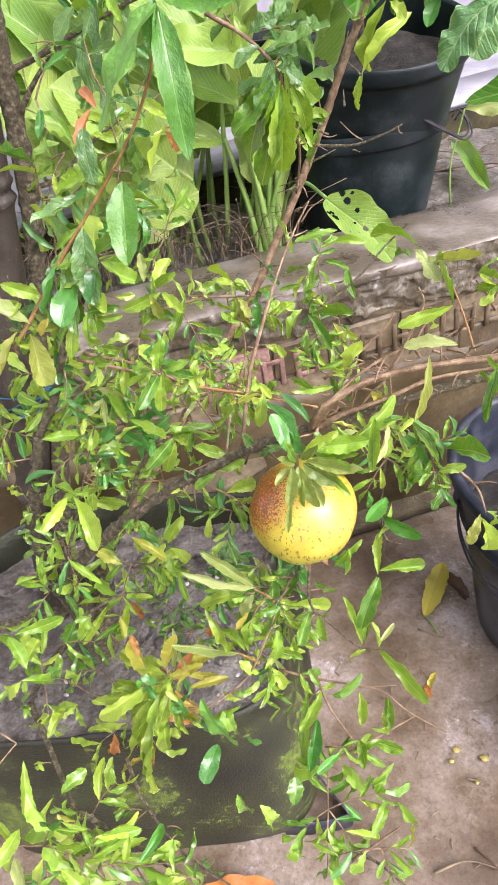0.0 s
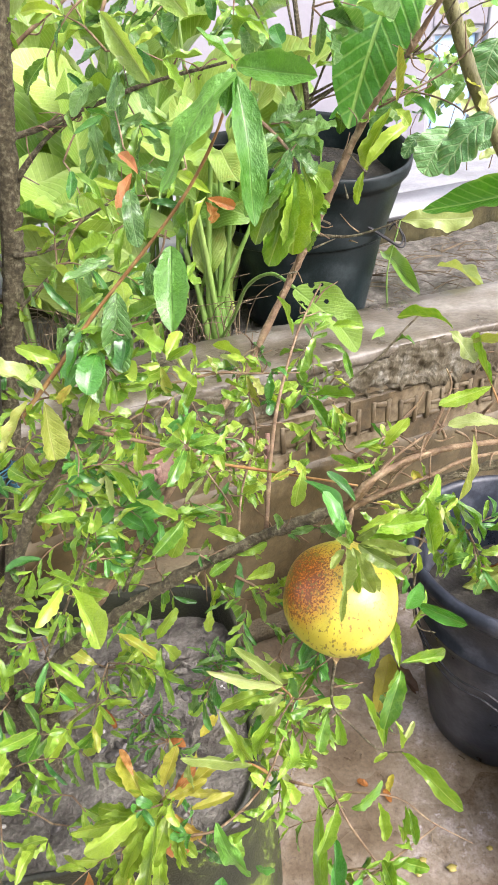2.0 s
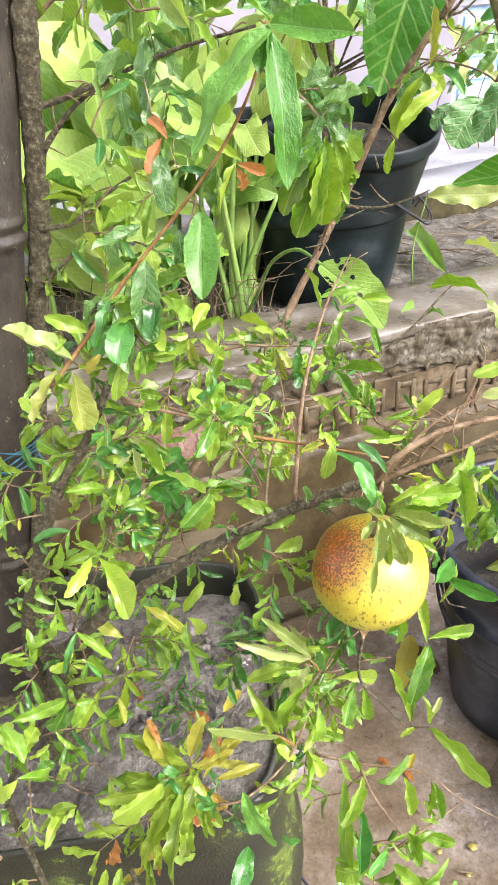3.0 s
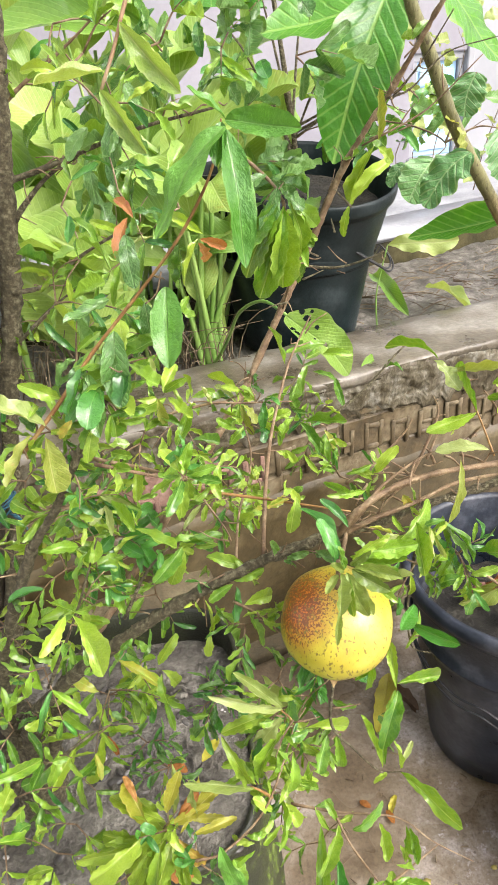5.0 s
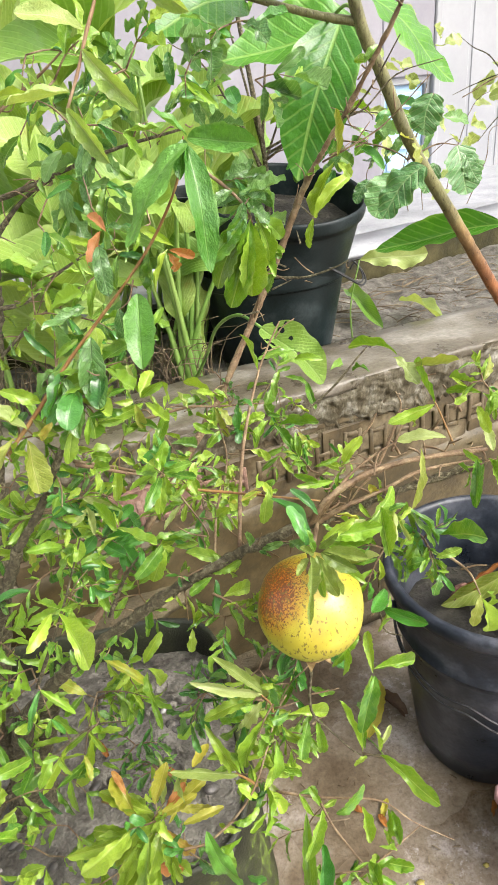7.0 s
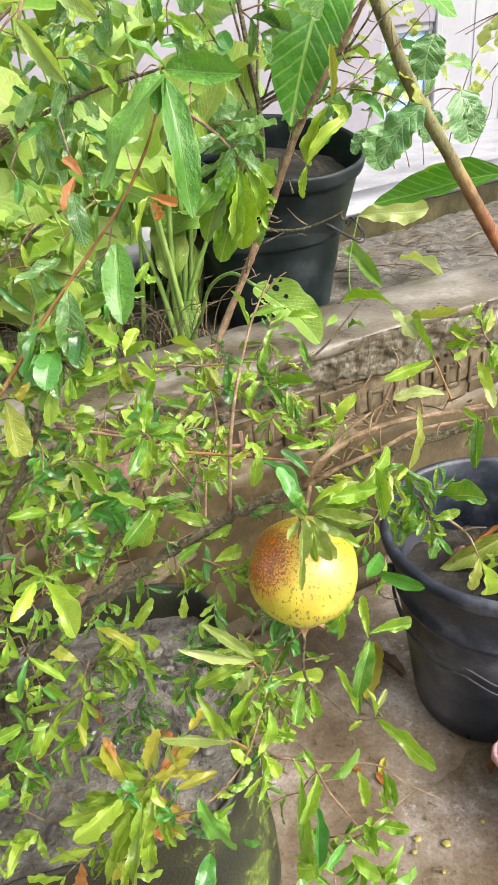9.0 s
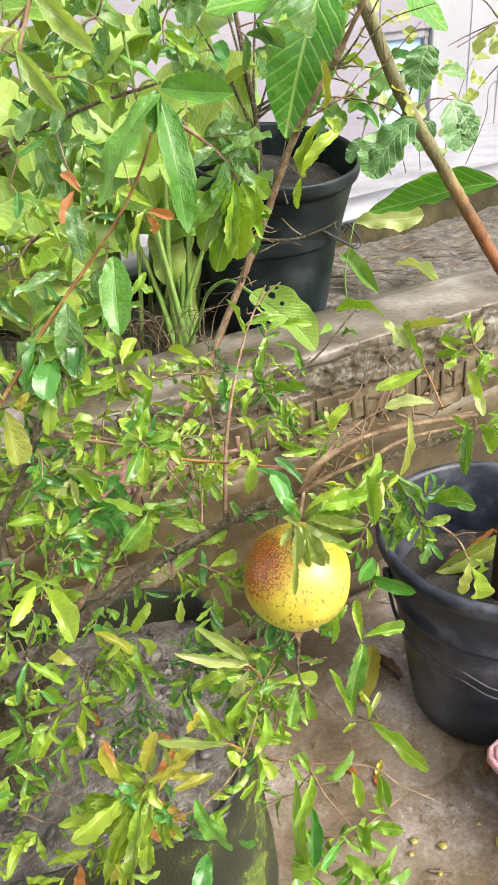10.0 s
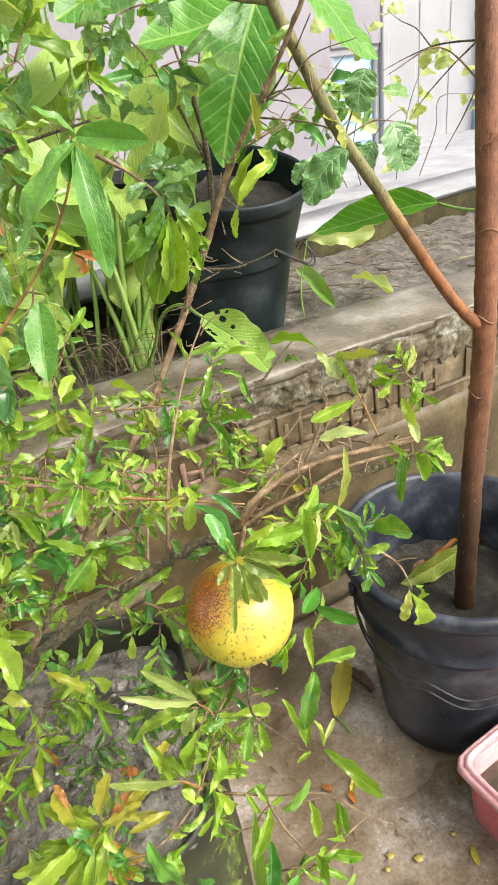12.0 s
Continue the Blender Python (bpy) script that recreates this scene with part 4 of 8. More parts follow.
def bucket(name, label, at, r_top, r_base, height, lip=0.012, soil_at=0.8, handle=True, tilt=(0, 0), turn=0.0, group="", ringed=True, shell=PLASTIC):
    """A tapered plastic bucket: body with a rolled rim and a moulded ring, soil inside, a wire bail."""
    th = 0.005
    pot = holder(name, label, "plant pot", at, group)
    pot.rotation_euler = (radians(tilt[0]), radians(tilt[1]), radians(turn))
    rad = lambda z: r_base + (r_top - r_base) * z / height
    zr = height * 0.72
    prof = [(r_base * 0.93, 0.0), (r_base, 0.006)]
    prof += [(rad(height * f), height * f) for f in (0.15, 0.35, 0.55, 0.66)]
    if ringed:
        prof += [(rad(zr - 0.01), zr - 0.012), (rad(zr) + 0.005, zr - 0.006), (rad(zr) + 0.006, zr), (rad(zr) + 0.001, zr + 0.006)]
    prof += [(rad(height * f), height * f) for f in (0.82, 0.91)]
    h = height
    prof += [(r_top - 0.001, h - 0.030), (r_top + lip * 0.7, h - 0.028), (r_top + lip, h - 0.020), (r_top + lip, h - 0.006), (r_top + lip * 0.6, h), (r_top, h + 0.001), (r_top - th, h - 0.006)]
    prof += [(rad(height * f) - th, height * f) for f in (0.8, 0.6, 0.4)]
    part("body", lathe(prof, 80, 0.008), shell, pot)
    zs = height * soil_at
    rs = rad(zs) - th - 0.001
    bm = bmesh.new()
    rows = []
    for j in range(1, 13):
        rows.append([bm.verts.new((rs * j / 12 * math.cos(a), rs * j / 12 * math.sin(a), zs + (0.010 * noise.fractal((j * 0.5 * math.cos(a), j * 0.5 * math.sin(a), at[0] * 9), 1, 2, 4)))) for a in (2 * math.pi * k / 40 for k in range(40))])
    c = bm.verts.new((0, 0, zs))
    for k in range(40):
        bm.faces.new((c, rows[0][k], rows[0][(k + 1) % 40]))
        for a, b in zip(rows, rows[1:]):
            bm.faces.new((a[k], b[k], b[(k + 1) % 40], a[(k + 1) % 40]))
    part("soil", bm, POTSOIL, pot, "dark damp potting soil")
    if handle:
        hd = part("handle", tube(bail(rad(zr) + 0.006, zr, height * 0.135), 0.0021, 0.0021, 6, 0, 3), WIRE, pot, "dull wire bail handle")
        part("handle_strand", tube(bail(rad(zr) + 0.007, zr - 0.004, height * 0.170), 0.0019, 0.0019, 6, 0, 3), WIRE, hd)
        for s in (-1, 1):
            part("lug", box_bm(0.016, 0.02, 0.026, 0.004, (s * (rad(zr) + 0.008), 0, zr)), PLASTIC, pot)
    return pot


yard_pot = bucket("yard_pot", "large black plastic bucket pot standing on the yard concrete", (0.547, 0.907, 0.002), 0.188, 0.124, 0.425, soil_at=0.665, turn=-20)
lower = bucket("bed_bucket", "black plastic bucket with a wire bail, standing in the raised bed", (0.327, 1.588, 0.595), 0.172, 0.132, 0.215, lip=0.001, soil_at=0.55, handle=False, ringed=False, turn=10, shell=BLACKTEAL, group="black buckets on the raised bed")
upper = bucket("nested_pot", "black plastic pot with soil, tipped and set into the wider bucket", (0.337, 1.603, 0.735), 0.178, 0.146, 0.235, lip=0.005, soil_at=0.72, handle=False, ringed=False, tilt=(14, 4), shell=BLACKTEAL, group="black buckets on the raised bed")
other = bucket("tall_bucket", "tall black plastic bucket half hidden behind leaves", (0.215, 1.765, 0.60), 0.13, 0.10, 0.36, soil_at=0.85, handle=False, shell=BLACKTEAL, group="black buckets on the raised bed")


for shift in (0.0, 0.007):
    part("handle", tube([(x + 0.020 + shift, y + 0.012, z - 0.034 - shift) for x, y, z in ((0.313, 1.415, 0.894), (0.366, 1.408, 0.857), (0.433, 1.435, 0.814), (0.476, 1.47, 0.789), (0.507, 1.504, 0.784), (0.52, 1.535, 0.795), (0.513, 1.563, 0.815), (0.499, 1.564, 0.802))], 0.0021, 0.0021, 6, 0, 4), WIRE, lower, "dull wire bail handle looped at the side", True, True)


def grow_bag():
    """A square-shouldered soft bag of soil: sagging sides, a turned-down mouth."""
    bag = holder("grow_bag", "square black grow bag green with moss and filled with grey soil", "grow bag", (-0.20, 0.78, 0.0))
    bm = bmesh.new()
    rows = []
    prof = [(1.02, 0.0), (1.08, 0.02), (1.10, 0.08), (1.085, 0.16), (1.045, 0.24), (1.01, 0.30), (0.995, 0.345), (1.012, 0.362), (1.0, 0.372), (0.978, 0.366), (0.972, 0.335), (0.97, 0.28)]
    n = 96
    for s, z in prof:
        row = []
        for k in range(n):
            a = 2 * math.pi * k / n
            c, d = math.cos(a), math.sin(a)
            q = (abs(c) ** 5 + abs(d) ** 5) ** (-1 / 5)
            w = 1 + 0.018 * noise.fractal((c * 3, d * 3, z * 7), 1, 2, 4) + 0.006 * noise.noise((c * 11, d * 11, z * 3))
            row.append(bm.verts.new((0.258 * q * c * s * w, 0.215 * q * d * s * w, z)))
        rows.append(row)
    for a, b in zip(rows, rows[1:]):
        for k in range(n):
            bm.faces.new((a[k], a[(k + 1) % n], b[(k + 1) % n], b[k]))
    bm.faces.new(rows[0][::-1])
    bmesh.ops.recalc_face_normals(bm, faces=bm.faces)
    part("bag", bm, BAG, bag, "black bag side with green moss")
    bm = rough_sheet(-0.252, 0.252, -0.211, 0.211, 70, 58, lambda x, y: 0.356 - 0.055 * min(max((y - 0.02) / 0.16, 0), 1) + dips(x + 3, y, 9.0, 0.012) + dips(x, y + 5, 40.0, 0.004))
    for v in bm.verts:
        k = max(abs(v.co.x) / 0.252, abs(v.co.y) / 0.211)
        cut = (abs(v.co.x / 0.252) ** 5 + abs(v.co.y / 0.211) ** 5) ** 0.2
        if cut > 1e-6:
            v.co.x, v.co.y = v.co.x * k / cut, v.co.y * k / cut
    part("soil", bm, SOIL, bag, "grey crusted soil")
    bm = bmesh.new()
    rr = random.Random(4)
    for k in range(230):
        s = rr.uniform(0.003, 0.014) * (0.6 + 0.6 * rr.random())
        y = rr.uniform(-0.185, 0.185)
        c = Matrix.Translation((rr.uniform(-0.225, 0.225), y, 0.358 - 0.055 * min(max((y - 0.02) / 0.16, 0), 1))) @ Euler((rr.random() * 3, rr.random() * 3, rr.random() * 3)).to_matrix().to_4x4() @ Matrix.Diagonal((s, s * rr.uniform(0.6, 1), s * rr.uniform(0.4, 0.7), 1))
        made = bmesh.ops.create_icosphere(bm, subdivisions=1, radius=1, matrix=c)
        for v in made["verts"]:
            v.co += Vector((rr.uniform(-1, 1), rr.uniform(-1, 1), rr.uniform(-1, 1))) * s * 0.2
    tagged(part("crumb", bm, SOIL, bag, "loose crumbs of dry soil", False), kind="stuff")
    for tone, count, name in ((PEBBLE, 46, "dark wet pebbles"), (PALESTONE, 26, "pale grit")):
        bm = bmesh.new()
        for k in range(count):
            s = rr.uniform(0.004, 0.010) if tone is PEBBLE else rr.uniform(0.002, 0.005)
            y = rr.uniform(-0.19, 0.10)
            c = Matrix.Translation((rr.uniform(-0.16, 0.232), y, 0.359 - 0.055 * min(max((y - 0.02) / 0.16, 0), 1))) @ Euler((rr.gauss(0, 0.3), rr.gauss(0, 0.3), rr.random() * 6)).to_matrix().to_4x4() @ Matrix.Diagonal((s * 1.3, s * rr.uniform(0.6, 1), s * rr.uniform(0.4, 0.6), 1))
            bmesh.ops.create_icosphere(bm, subdivisions=2, radius=1, matrix=c)
        tagged(part("pebble", bm, tone, bag, name), kind="stuff")
    bm = bmesh.new()
    way = curve_points([(0.057, 0.665, 0.030), (0.074, 0.640, 0.012), (0.098, 0.606, 0.004), (0.115, 0.581, 0.001), (0.119, 0.570, 0.0), (0.110, 0.563, 0.0), (0.08, 0.560, 0.001), (0.045, 0.558, 0.0), (0.01, 0.561, 0.002)], 4)
    rows = []
    for k, c in enumerate(way):
        d = (way[min(k + 1, len(way) - 1)] - way[max(k - 1, 0)]).normalized()
        s = Vector((d.y, -d.x, 0)).normalized() 
        high = Vector((0, 0, 0.033 + 0.003 * math.sin(k * 0.7)))
        rows.append([bm.verts.new(c + q) for q in (s * 0.0012, s * 0.007 + high, s * 0.0045 + high, s * -0.0012)])
    for a, b in zip(rows, rows[1:]):
        for k in range(4):
            bm.faces.new((a[k], a[(k + 1) % 4], b[(k + 1) % 4], b[k]))
    bmesh.ops.recalc_face_normals(bm, faces=bm.faces)
    part("strap", bm, PLASTIC, bag, "loose black plastic strap bent on the concrete", True, True)
    return bag


grow_bag()


def tub():
    """A pink rectangular plastic tub with a rolled rim, half in view."""
    ob = holder("pink_tub", "faded pink rectangular plastic tub with a rolled rim", "tub", (0.609, 0.642, 0.0))
    ob.rotation_euler = (0, 0, radians(18))
    bm = bmesh.new()

    def ring(sx, sy, z):
        out = []
        for k in range(64):
            a = 2 * math.pi * (k + 0.5) / 64
            c, d = math.cos(a), math.sin(a)
            q = (abs(c) ** 12 + abs(d) ** 12) ** (-1 / 12)
            out.append(bm.verts.new((sx * q * c, sy * q * d, z)))
        return out
    rows = [ring(*v) for v in ((0.115, 0.085, 0.0), (0.12, 0.09, 0.006), (0.132, 0.102, 0.135), (0.128, 0.098, 0.136), (0.116, 0.086, 0.012))]
    for a, b in zip(rows, rows[1:]):
        for k in range(64):
            bm.faces.new((a[k], a[(k + 1) % 64], b[(k + 1) % 64], b[k]))
    bm.faces.new(rows[0][::-1])
    bm.faces.new(rows[-1])
    bmesh.ops.recalc_face_normals(bm, faces=bm.faces)
    part("shell", bm, PINK, ob)
    bm = bmesh.new()
    rows = [ring(*v) for v in ((0.1315, 0.1015, 0.128), (0.142, 0.112, 0.127), (0.146, 0.116, 0.132), (0.146, 0.116, 0.141), (0.1435, 0.1135, 0.1455), (0.1405, 0.1105, 0.1455), (0.1392, 0.1092, 0.1435), (0.1380, 0.1080, 0.1455), (0.1365, 0.1065, 0.151), (0.1325, 0.1025, 0.152), (0.1295, 0.0995, 0.149), (0.1275, 0.0975, 0.139))]
    for a, b in zip(rows, rows[1:] + rows[:1]):
        for k in range(64):
            bm.faces.new((a[k], a[(k + 1) % 64], b[(k + 1) % 64], b[k]))
    bmesh.ops.recalc_face_normals(bm, faces=bm.faces)
    part("rim", bm, PALEPINK, ob, "pale rolled rim with a groove")
    bm = bmesh.new()
    bm.faces.new(ring(0.1235, 0.0935, 0.088))
    mid = bm.verts.new((0, 0, 0.090))
    bmesh.ops.poke(bm, faces=list(bm.faces))
    bm.verts.remove(mid)
    part("water", bm, MURK, ob, "murky grey-brown water standing in the tub")
    return ob


tub()


# ---- the tying pole ----
pole = holder("support_pole", "weathered grey bamboo pole with a ringed node in the grow bag", "pole", (-0.295, 0.79, 0.36))


def bamboo():
    bm = bmesh.new()
    foot, head = Vector((-0.300, 0.79, 0.345)), Vector((0.028, 0.86, 1.85))
    n, sides, rows = 420, 20, []
    nodes = (0.60, 0.969, 1.33, 1.68)
    for i in range(n + 1):
        c = foot.lerp(head, i / n)
        r = 0.027 - 0.003 * i / n
        for k in nodes:
            d = c.z - k
            r += 0.0045 * math.exp(-(d / 0.005) ** 2) + 0.003 * math.exp(-((d - 0.016) / 0.004) ** 2) - 0.002 * math.exp(-((d - 0.008) / 0.003) ** 2)
        rows.append([bm.verts.new(c + Vector((r * math.cos(a), r * math.sin(a), 0))) for a in (2 * math.pi * k / sides for k in range(sides))])
    for a, b in zip(rows, rows[1:]):
        for k in range(sides):
            bm.faces.new((a[k], a[(k + 1) % sides], b[(k + 1) % sides], b[k]))
    bm.faces.new(rows[-1])
    bmesh.ops.recalc_face_normals(bm, faces=bm.faces)
    return bm


part("cane", bamboo(), POLE, pole, "", True, True)


# ---- the pomegranate fruit ----
def pomegranate():
    fr = holder("pomegranate", "ripening yellow pomegranate with a rust-red speckled flank, hanging from a twig", "pomegranate", (0.112, 0.490, 0.810))
    fr.rotation_euler = (radians(10), radians(-4), radians(8))
    bm = bmesh.new()
    bmesh.ops.create_icosphere(bm, subdivisions=5, radius=0.0393)
    for v in bm.verts:
        d = v.co.normalized()
        a = math.atan2(d.y, d.x)
        six = 1 + 0.012 * math.cos(6 * a) * (1 - d.z ** 2)
        lump = 1 + 0.012 * noise.fractal((d.x * 2, d.y * 2, d.z * 2), 1, 2, 3)
        v.co = d * 0.0393 * six * lump
        v.co.z *= 0.97
        if d.z < -0.9:
            v.co.z -= 0.02 * (abs(d.z) - 0.9)
    part("rind", bm, RIND, fr)
    bm = bmesh.new()
    n, rows = 24, []
    for j, (r, z) in enumerate(((0.010, -0.036), (0.010, -0.043), (0.0115, -0.049), (0.0145, -0.053))):
        row = []
        for k in range(n):
            a = 2 * math.pi * k / n
            tooth = 0.008 * max(0, math.cos(6 * a)) if j == 3 else 0
            row.append(bm.verts.new(((r + tooth * 0.4) * math.cos(a), (r + tooth * 0.4) * math.sin(a), z - tooth)))
        rows.append(row)
    for a, b in zip(rows, rows[1:]):
        for k in range(n):
            bm.faces.new((a[k], a[(k + 1) % n], b[(k + 1) % n], b[k]))
    bmesh.ops.solidify(bm, geom=list(bm.faces), thickness=0.0012)
    part("calyx", bm, YELLOWISH, fr, "short dried calyx crown")
    part("stalk", tube([(0, 0, 0.037), (0.002, 0.002, 0.046), (0.004, 0.006, 0.058)], 0.0020, 0.0017, 8, 0.2), TWIG, fr, "brown woody stalk")
    return fr


YELLOWISH = mottled("dried_calyx", (0.28, 0.15, 0.06), (0.48, 0.33, 0.14), (0.62, 0.5, 0.26), 90, 400, 0.7, 0.4, 0.001)
pomegranate()


# ---- the pomegranate shrub in the grow bag ----
shrub = holder("pomegranate_shrub", "thorny pomegranate shrub with small glossy leaves, rooted in the grow bag", "shrub", (-0.235, 0.715, 0.345))
stick("trunk", shrub, [(-0.222, 0.700, 0.325), (-0.218, 0.700, 0.35), (-0.208, 0.70, 0.40), (-0.200, 0.698, 0.45), (-0.212, 0.70, 0.52)], 0.036, 0.020, BARK, 0.3, 16)
stick("limb", shrub, [(-0.203, 0.698, 0.42), (-0.176, 0.690, 0.49), (-0.152, 0.680, 0.555), (-0.128, 0.690, 0.592), (-0.102, 0.71, 0.615)], 0.022, 0.0085, BARK, 0.2, 12)
stick("limb", shrub, [(-0.205, 0.698, 0.43), (-0.190, 0.672, 0.50), (-0.172, 0.640, 0.575), (-0.155, 0.611, 0.626)], 0.022, 0.0105, BARK, 0.2, 12)
stick("limb", shrub, [(-0.212, 0.70, 0.45), (-0.222, 0.735, 0.50), (-0.221, 0.754, 0.54)], 0.018, 0.0095, BARK, 0.2, 12)
stick("limb", shrub, [(-0.218, 0.70, 0.48), (-0.19, 0.64, 0.62), (-0.15, 0.61, 0.74), (-0.105, 0.594, 0.835)], 0.010, 0.006, BARK, 0.2, 12)
stick("twig", shrub, [(-0.225, 0.705, 0.42), (-0.235, 0.60, 0.47), (-0.213, 0.526, 0.529)], 0.006, 0.0035, BARK)

# a broad-leaved clump on the bed, seen through the shrub
lily = holder("broad_leaved_clump", "large yellow-green ribbed leaves rising from the raised bed", "plant", (-0.05, 1.55, 0.605))
stick("limb", shrub, [(-0.235, 0.706, 0.45), (-0.27, 0.68, 0.475), (-0.32, 0.65, 0.50), (-0.40, 0.60, 0.56)], 0.012, 0.007, BARK, 0.25, 12)
# limbs, twigs and leaves
stick("limb", shrub, [(-0.155, 0.611, 0.626), (-0.102, 0.585, 0.695), (-0.046, 0.571, 0.746), (-0.020, 0.566, 0.766), (0.019, 0.556, 0.796), (0.069, 0.544, 0.828), (0.119, 0.536, 0.848), (0.151, 0.532, 0.856), (0.197, 0.538, 0.863), (0.279, 0.549, 0.867)], .0085, .0035, BARK)
stick("limb", shrub, [(0.126, 0.534, 0.850), (0.133, 0.525, 0.871), (0.150, 0.527, 0.883), (0.177, 0.534, 0.888), (0.214, 0.541, 0.887), (0.281, 0.554, 0.876)], .0036, .0024, TWIG)
stick("twig", shrub, [(0.131, 0.533, 0.851), (0.150, 0.528, 0.864), (0.185, 0.531, 0.872), (0.218, 0.539, 0.877), (0.276, 0.553, 0.869)], .0024, .0016, TWIG)
stick("twig", shrub, [(0.129, 0.534, 0.851), (0.139, 0.527, 0.873), (0.160, 0.532, 0.882), (0.192, 0.538, 0.886), (0.225, 0.544, 0.886), (0.281, 0.561, 0.875)], .0022, .0012, TWIG)
stick("twig", shrub, [(0.134, 0.531, 0.859), (0.142, 0.526, 0.875), (0.155, 0.530, 0.889), (0.173, 0.535, 0.898), (0.189, 0.543, 0.900), (0.200, 0.546, 0.902)], .0016, .0009, TWIG)
stick("twig", shrub, [(0.119, 0.511, 0.828), (0.124, 0.518, 0.843), (0.129, 0.527, 0.850), (0.132, 0.534, 0.853)], .0017, .0026, TWIG)
stick("twig", shrub, [(0.071, 0.547, 0.831), (0.083, 0.589, 0.867), (0.099, 0.640, 0.887), (0.121, 0.681, 0.919), (0.136, 0.697, 0.939), (0.151, 0.711, 0.956)], .0018, .0012, TWIG)
stick("twig", shrub, [(0.051, 0.575, 0.795), (0.061, 0.610, 0.824), (0.079, 0.642, 0.856), (0.078, 0.669, 0.882), (0.077, 0.680, 0.904)], .0012, .0009, TWIG)
stick("twig", shrub, [(-0.047, 0.608, 0.900), (0.004, 0.594, 0.887), (0.031, 0.580, 0.875)], .0018, .0012, TWIG)
stick("twig", shrub, [(0.031, 0.580, 0.875), (0.079, 0.557, 0.874), (0.132, 0.524, 0.877)], .0014, .001, REDTWIG)
stick("twig", shrub, [(0.144, 0.620, 0.901), (0.176, 0.631, 0.916), (0.204, 0.642, 0.937), (0.222, 0.651, 0.947)], .0013, .0009, BARK)
stick("twig", shrub, [(0.141, 0.566, 0.871), (0.164, 0.568, 0.885), (0.190, 0.580, 0.899), (0.198, 0.583, 0.910)], .0013, .001, TWIG)
stick("twig", shrub, [(0.189, 0.561, 0.870), (0.204, 0.569, 0.892), (0.220, 0.586, 0.910), (0.218, 0.593, 0.922)], .0014, .001, TWIG)
stick("twig", shrub, [(0.247, 0.545, 0.891), (0.241, 0.565, 0.917), (0.235, 0.578, 0.933), (0.224, 0.590, 0.946)], .0008, .0006, REDTWIG)
stick("limb", shrub, [(-0.105, 0.594, 0.835), (-0.075, 0.592, 0.876), (-0.055, 0.583, 0.914), (-0.038, 0.588, 0.941), (-0.018, 0.590, 0.964), (-0.008, 0.593, 0.983)], .0046, .0026, BARK)
stick("twig", shrub, [(-0.045, 0.577, 0.761), (-0.023, 0.585, 0.797), (-0.005, 0.588, 0.815), (0.008, 0.593, 0.820)], .0016, .001, BARK)
stick("twig", shrub, [(0.044, 0.538, 0.798), (0.062, 0.529, 0.789), (0.075, 0.518, 0.778)], .0014, .001, TWIG)
stick("twig", shrub, [(0.070, 0.480, 0.619), (0.107, 0.468, 0.615), (0.155, 0.459, 0.606), (0.180, 0.443, 0.591), (0.209, 0.427, 0.580)], .0012, .0008, TWIG)
stick("twig", shrub, [(0.103, 0.472, 0.617), (0.111, 0.448, 0.604), (0.131, 0.421, 0.581), (0.137, 0.409, 0.576)], .0012, .0008, TWIG)
stick("twig", shrub, [(0.111, 0.494, 0.747), (0.107, 0.487, 0.702), (0.123, 0.482, 0.675), (0.143, 0.475, 0.650), (0.161, 0.470, 0.650)], .0013, .0009, BARK)
stick("twig", shrub, [(0.227, 0.507, 0.817), (0.239, 0.493, 0.808), (0.242, 0.479, 0.796)], .0012, .0009, TWIG)
stick("twig", shrub, [(-0.012, 0.448, 0.624), (0.012, 0.451, 0.624), (0.050, 0.468, 0.646), (0.087, 0.506, 0.701), (0.111, 0.506, 0.731)], .0012, .0009, TWIG)
stick("twig", shrub, [(-0.118, 0.549, 0.641), (-0.081, 0.560, 0.653), (-0.049, 0.555, 0.656)], .0014, .001, BARK)
stick("twig", shrub, [(-0.117, 0.564, 0.710), (-0.078, 0.566, 0.788), (-0.053, 0.587, 0.841)], .0016, .001, BARK)
stick("twig", shrub, [(0.010, 0.672, 0.896), (0.052, 0.675, 0.900), (0.077, 0.672, 0.898), (0.122, 0.666, 0.896)], .0015, .001, TWIG)
stick("twig", shrub, [(0.033, 0.594, 0.857), (0.047, 0.580, 0.835), (0.050, 0.574, 0.827)], .001, .0008, TWIG)
stick("twig", shrub, [(0.182, 0.523, 0.844), (0.173, 0.510, 0.794), (0.172, 0.496, 0.765), (0.184, 0.488, 0.762)], .0012, .0008, BARK)
stick("limb", shrub, [(-0.102, 0.710, 0.615), (-0.050, 0.745, 0.670), (0.014, 0.763, 0.752), (0.085, 0.791, 0.837), (0.122, 0.812, 0.889), (0.156, 0.828, 0.943), (0.182, 0.828, 0.994)], .0058, .0048, TWIG)
stick("limb", shrub, [(0.182, 0.828, 0.994), (0.210, 0.824, 1.054), (0.229, 0.813, 1.089), (0.252, 0.800, 1.126), (0.279, 0.770, 1.184), (0.292, 0.753, 1.217), (0.299, 0.737, 1.240)], .0048, .0018, TWIG)
stick("twig", shrub, [(0.166, 0.829, 0.969), (0.204, 0.816, 0.966), (0.232, 0.802, 0.975), (0.249, 0.799, 0.982)], .0016, .0012, BARK)
stick("twig", shrub, [(0.246, 0.801, 1.117), (0.267, 0.795, 1.124), (0.294, 0.787, 1.149), (0.332, 0.772, 1.158)], .0011, .0008, BARK)
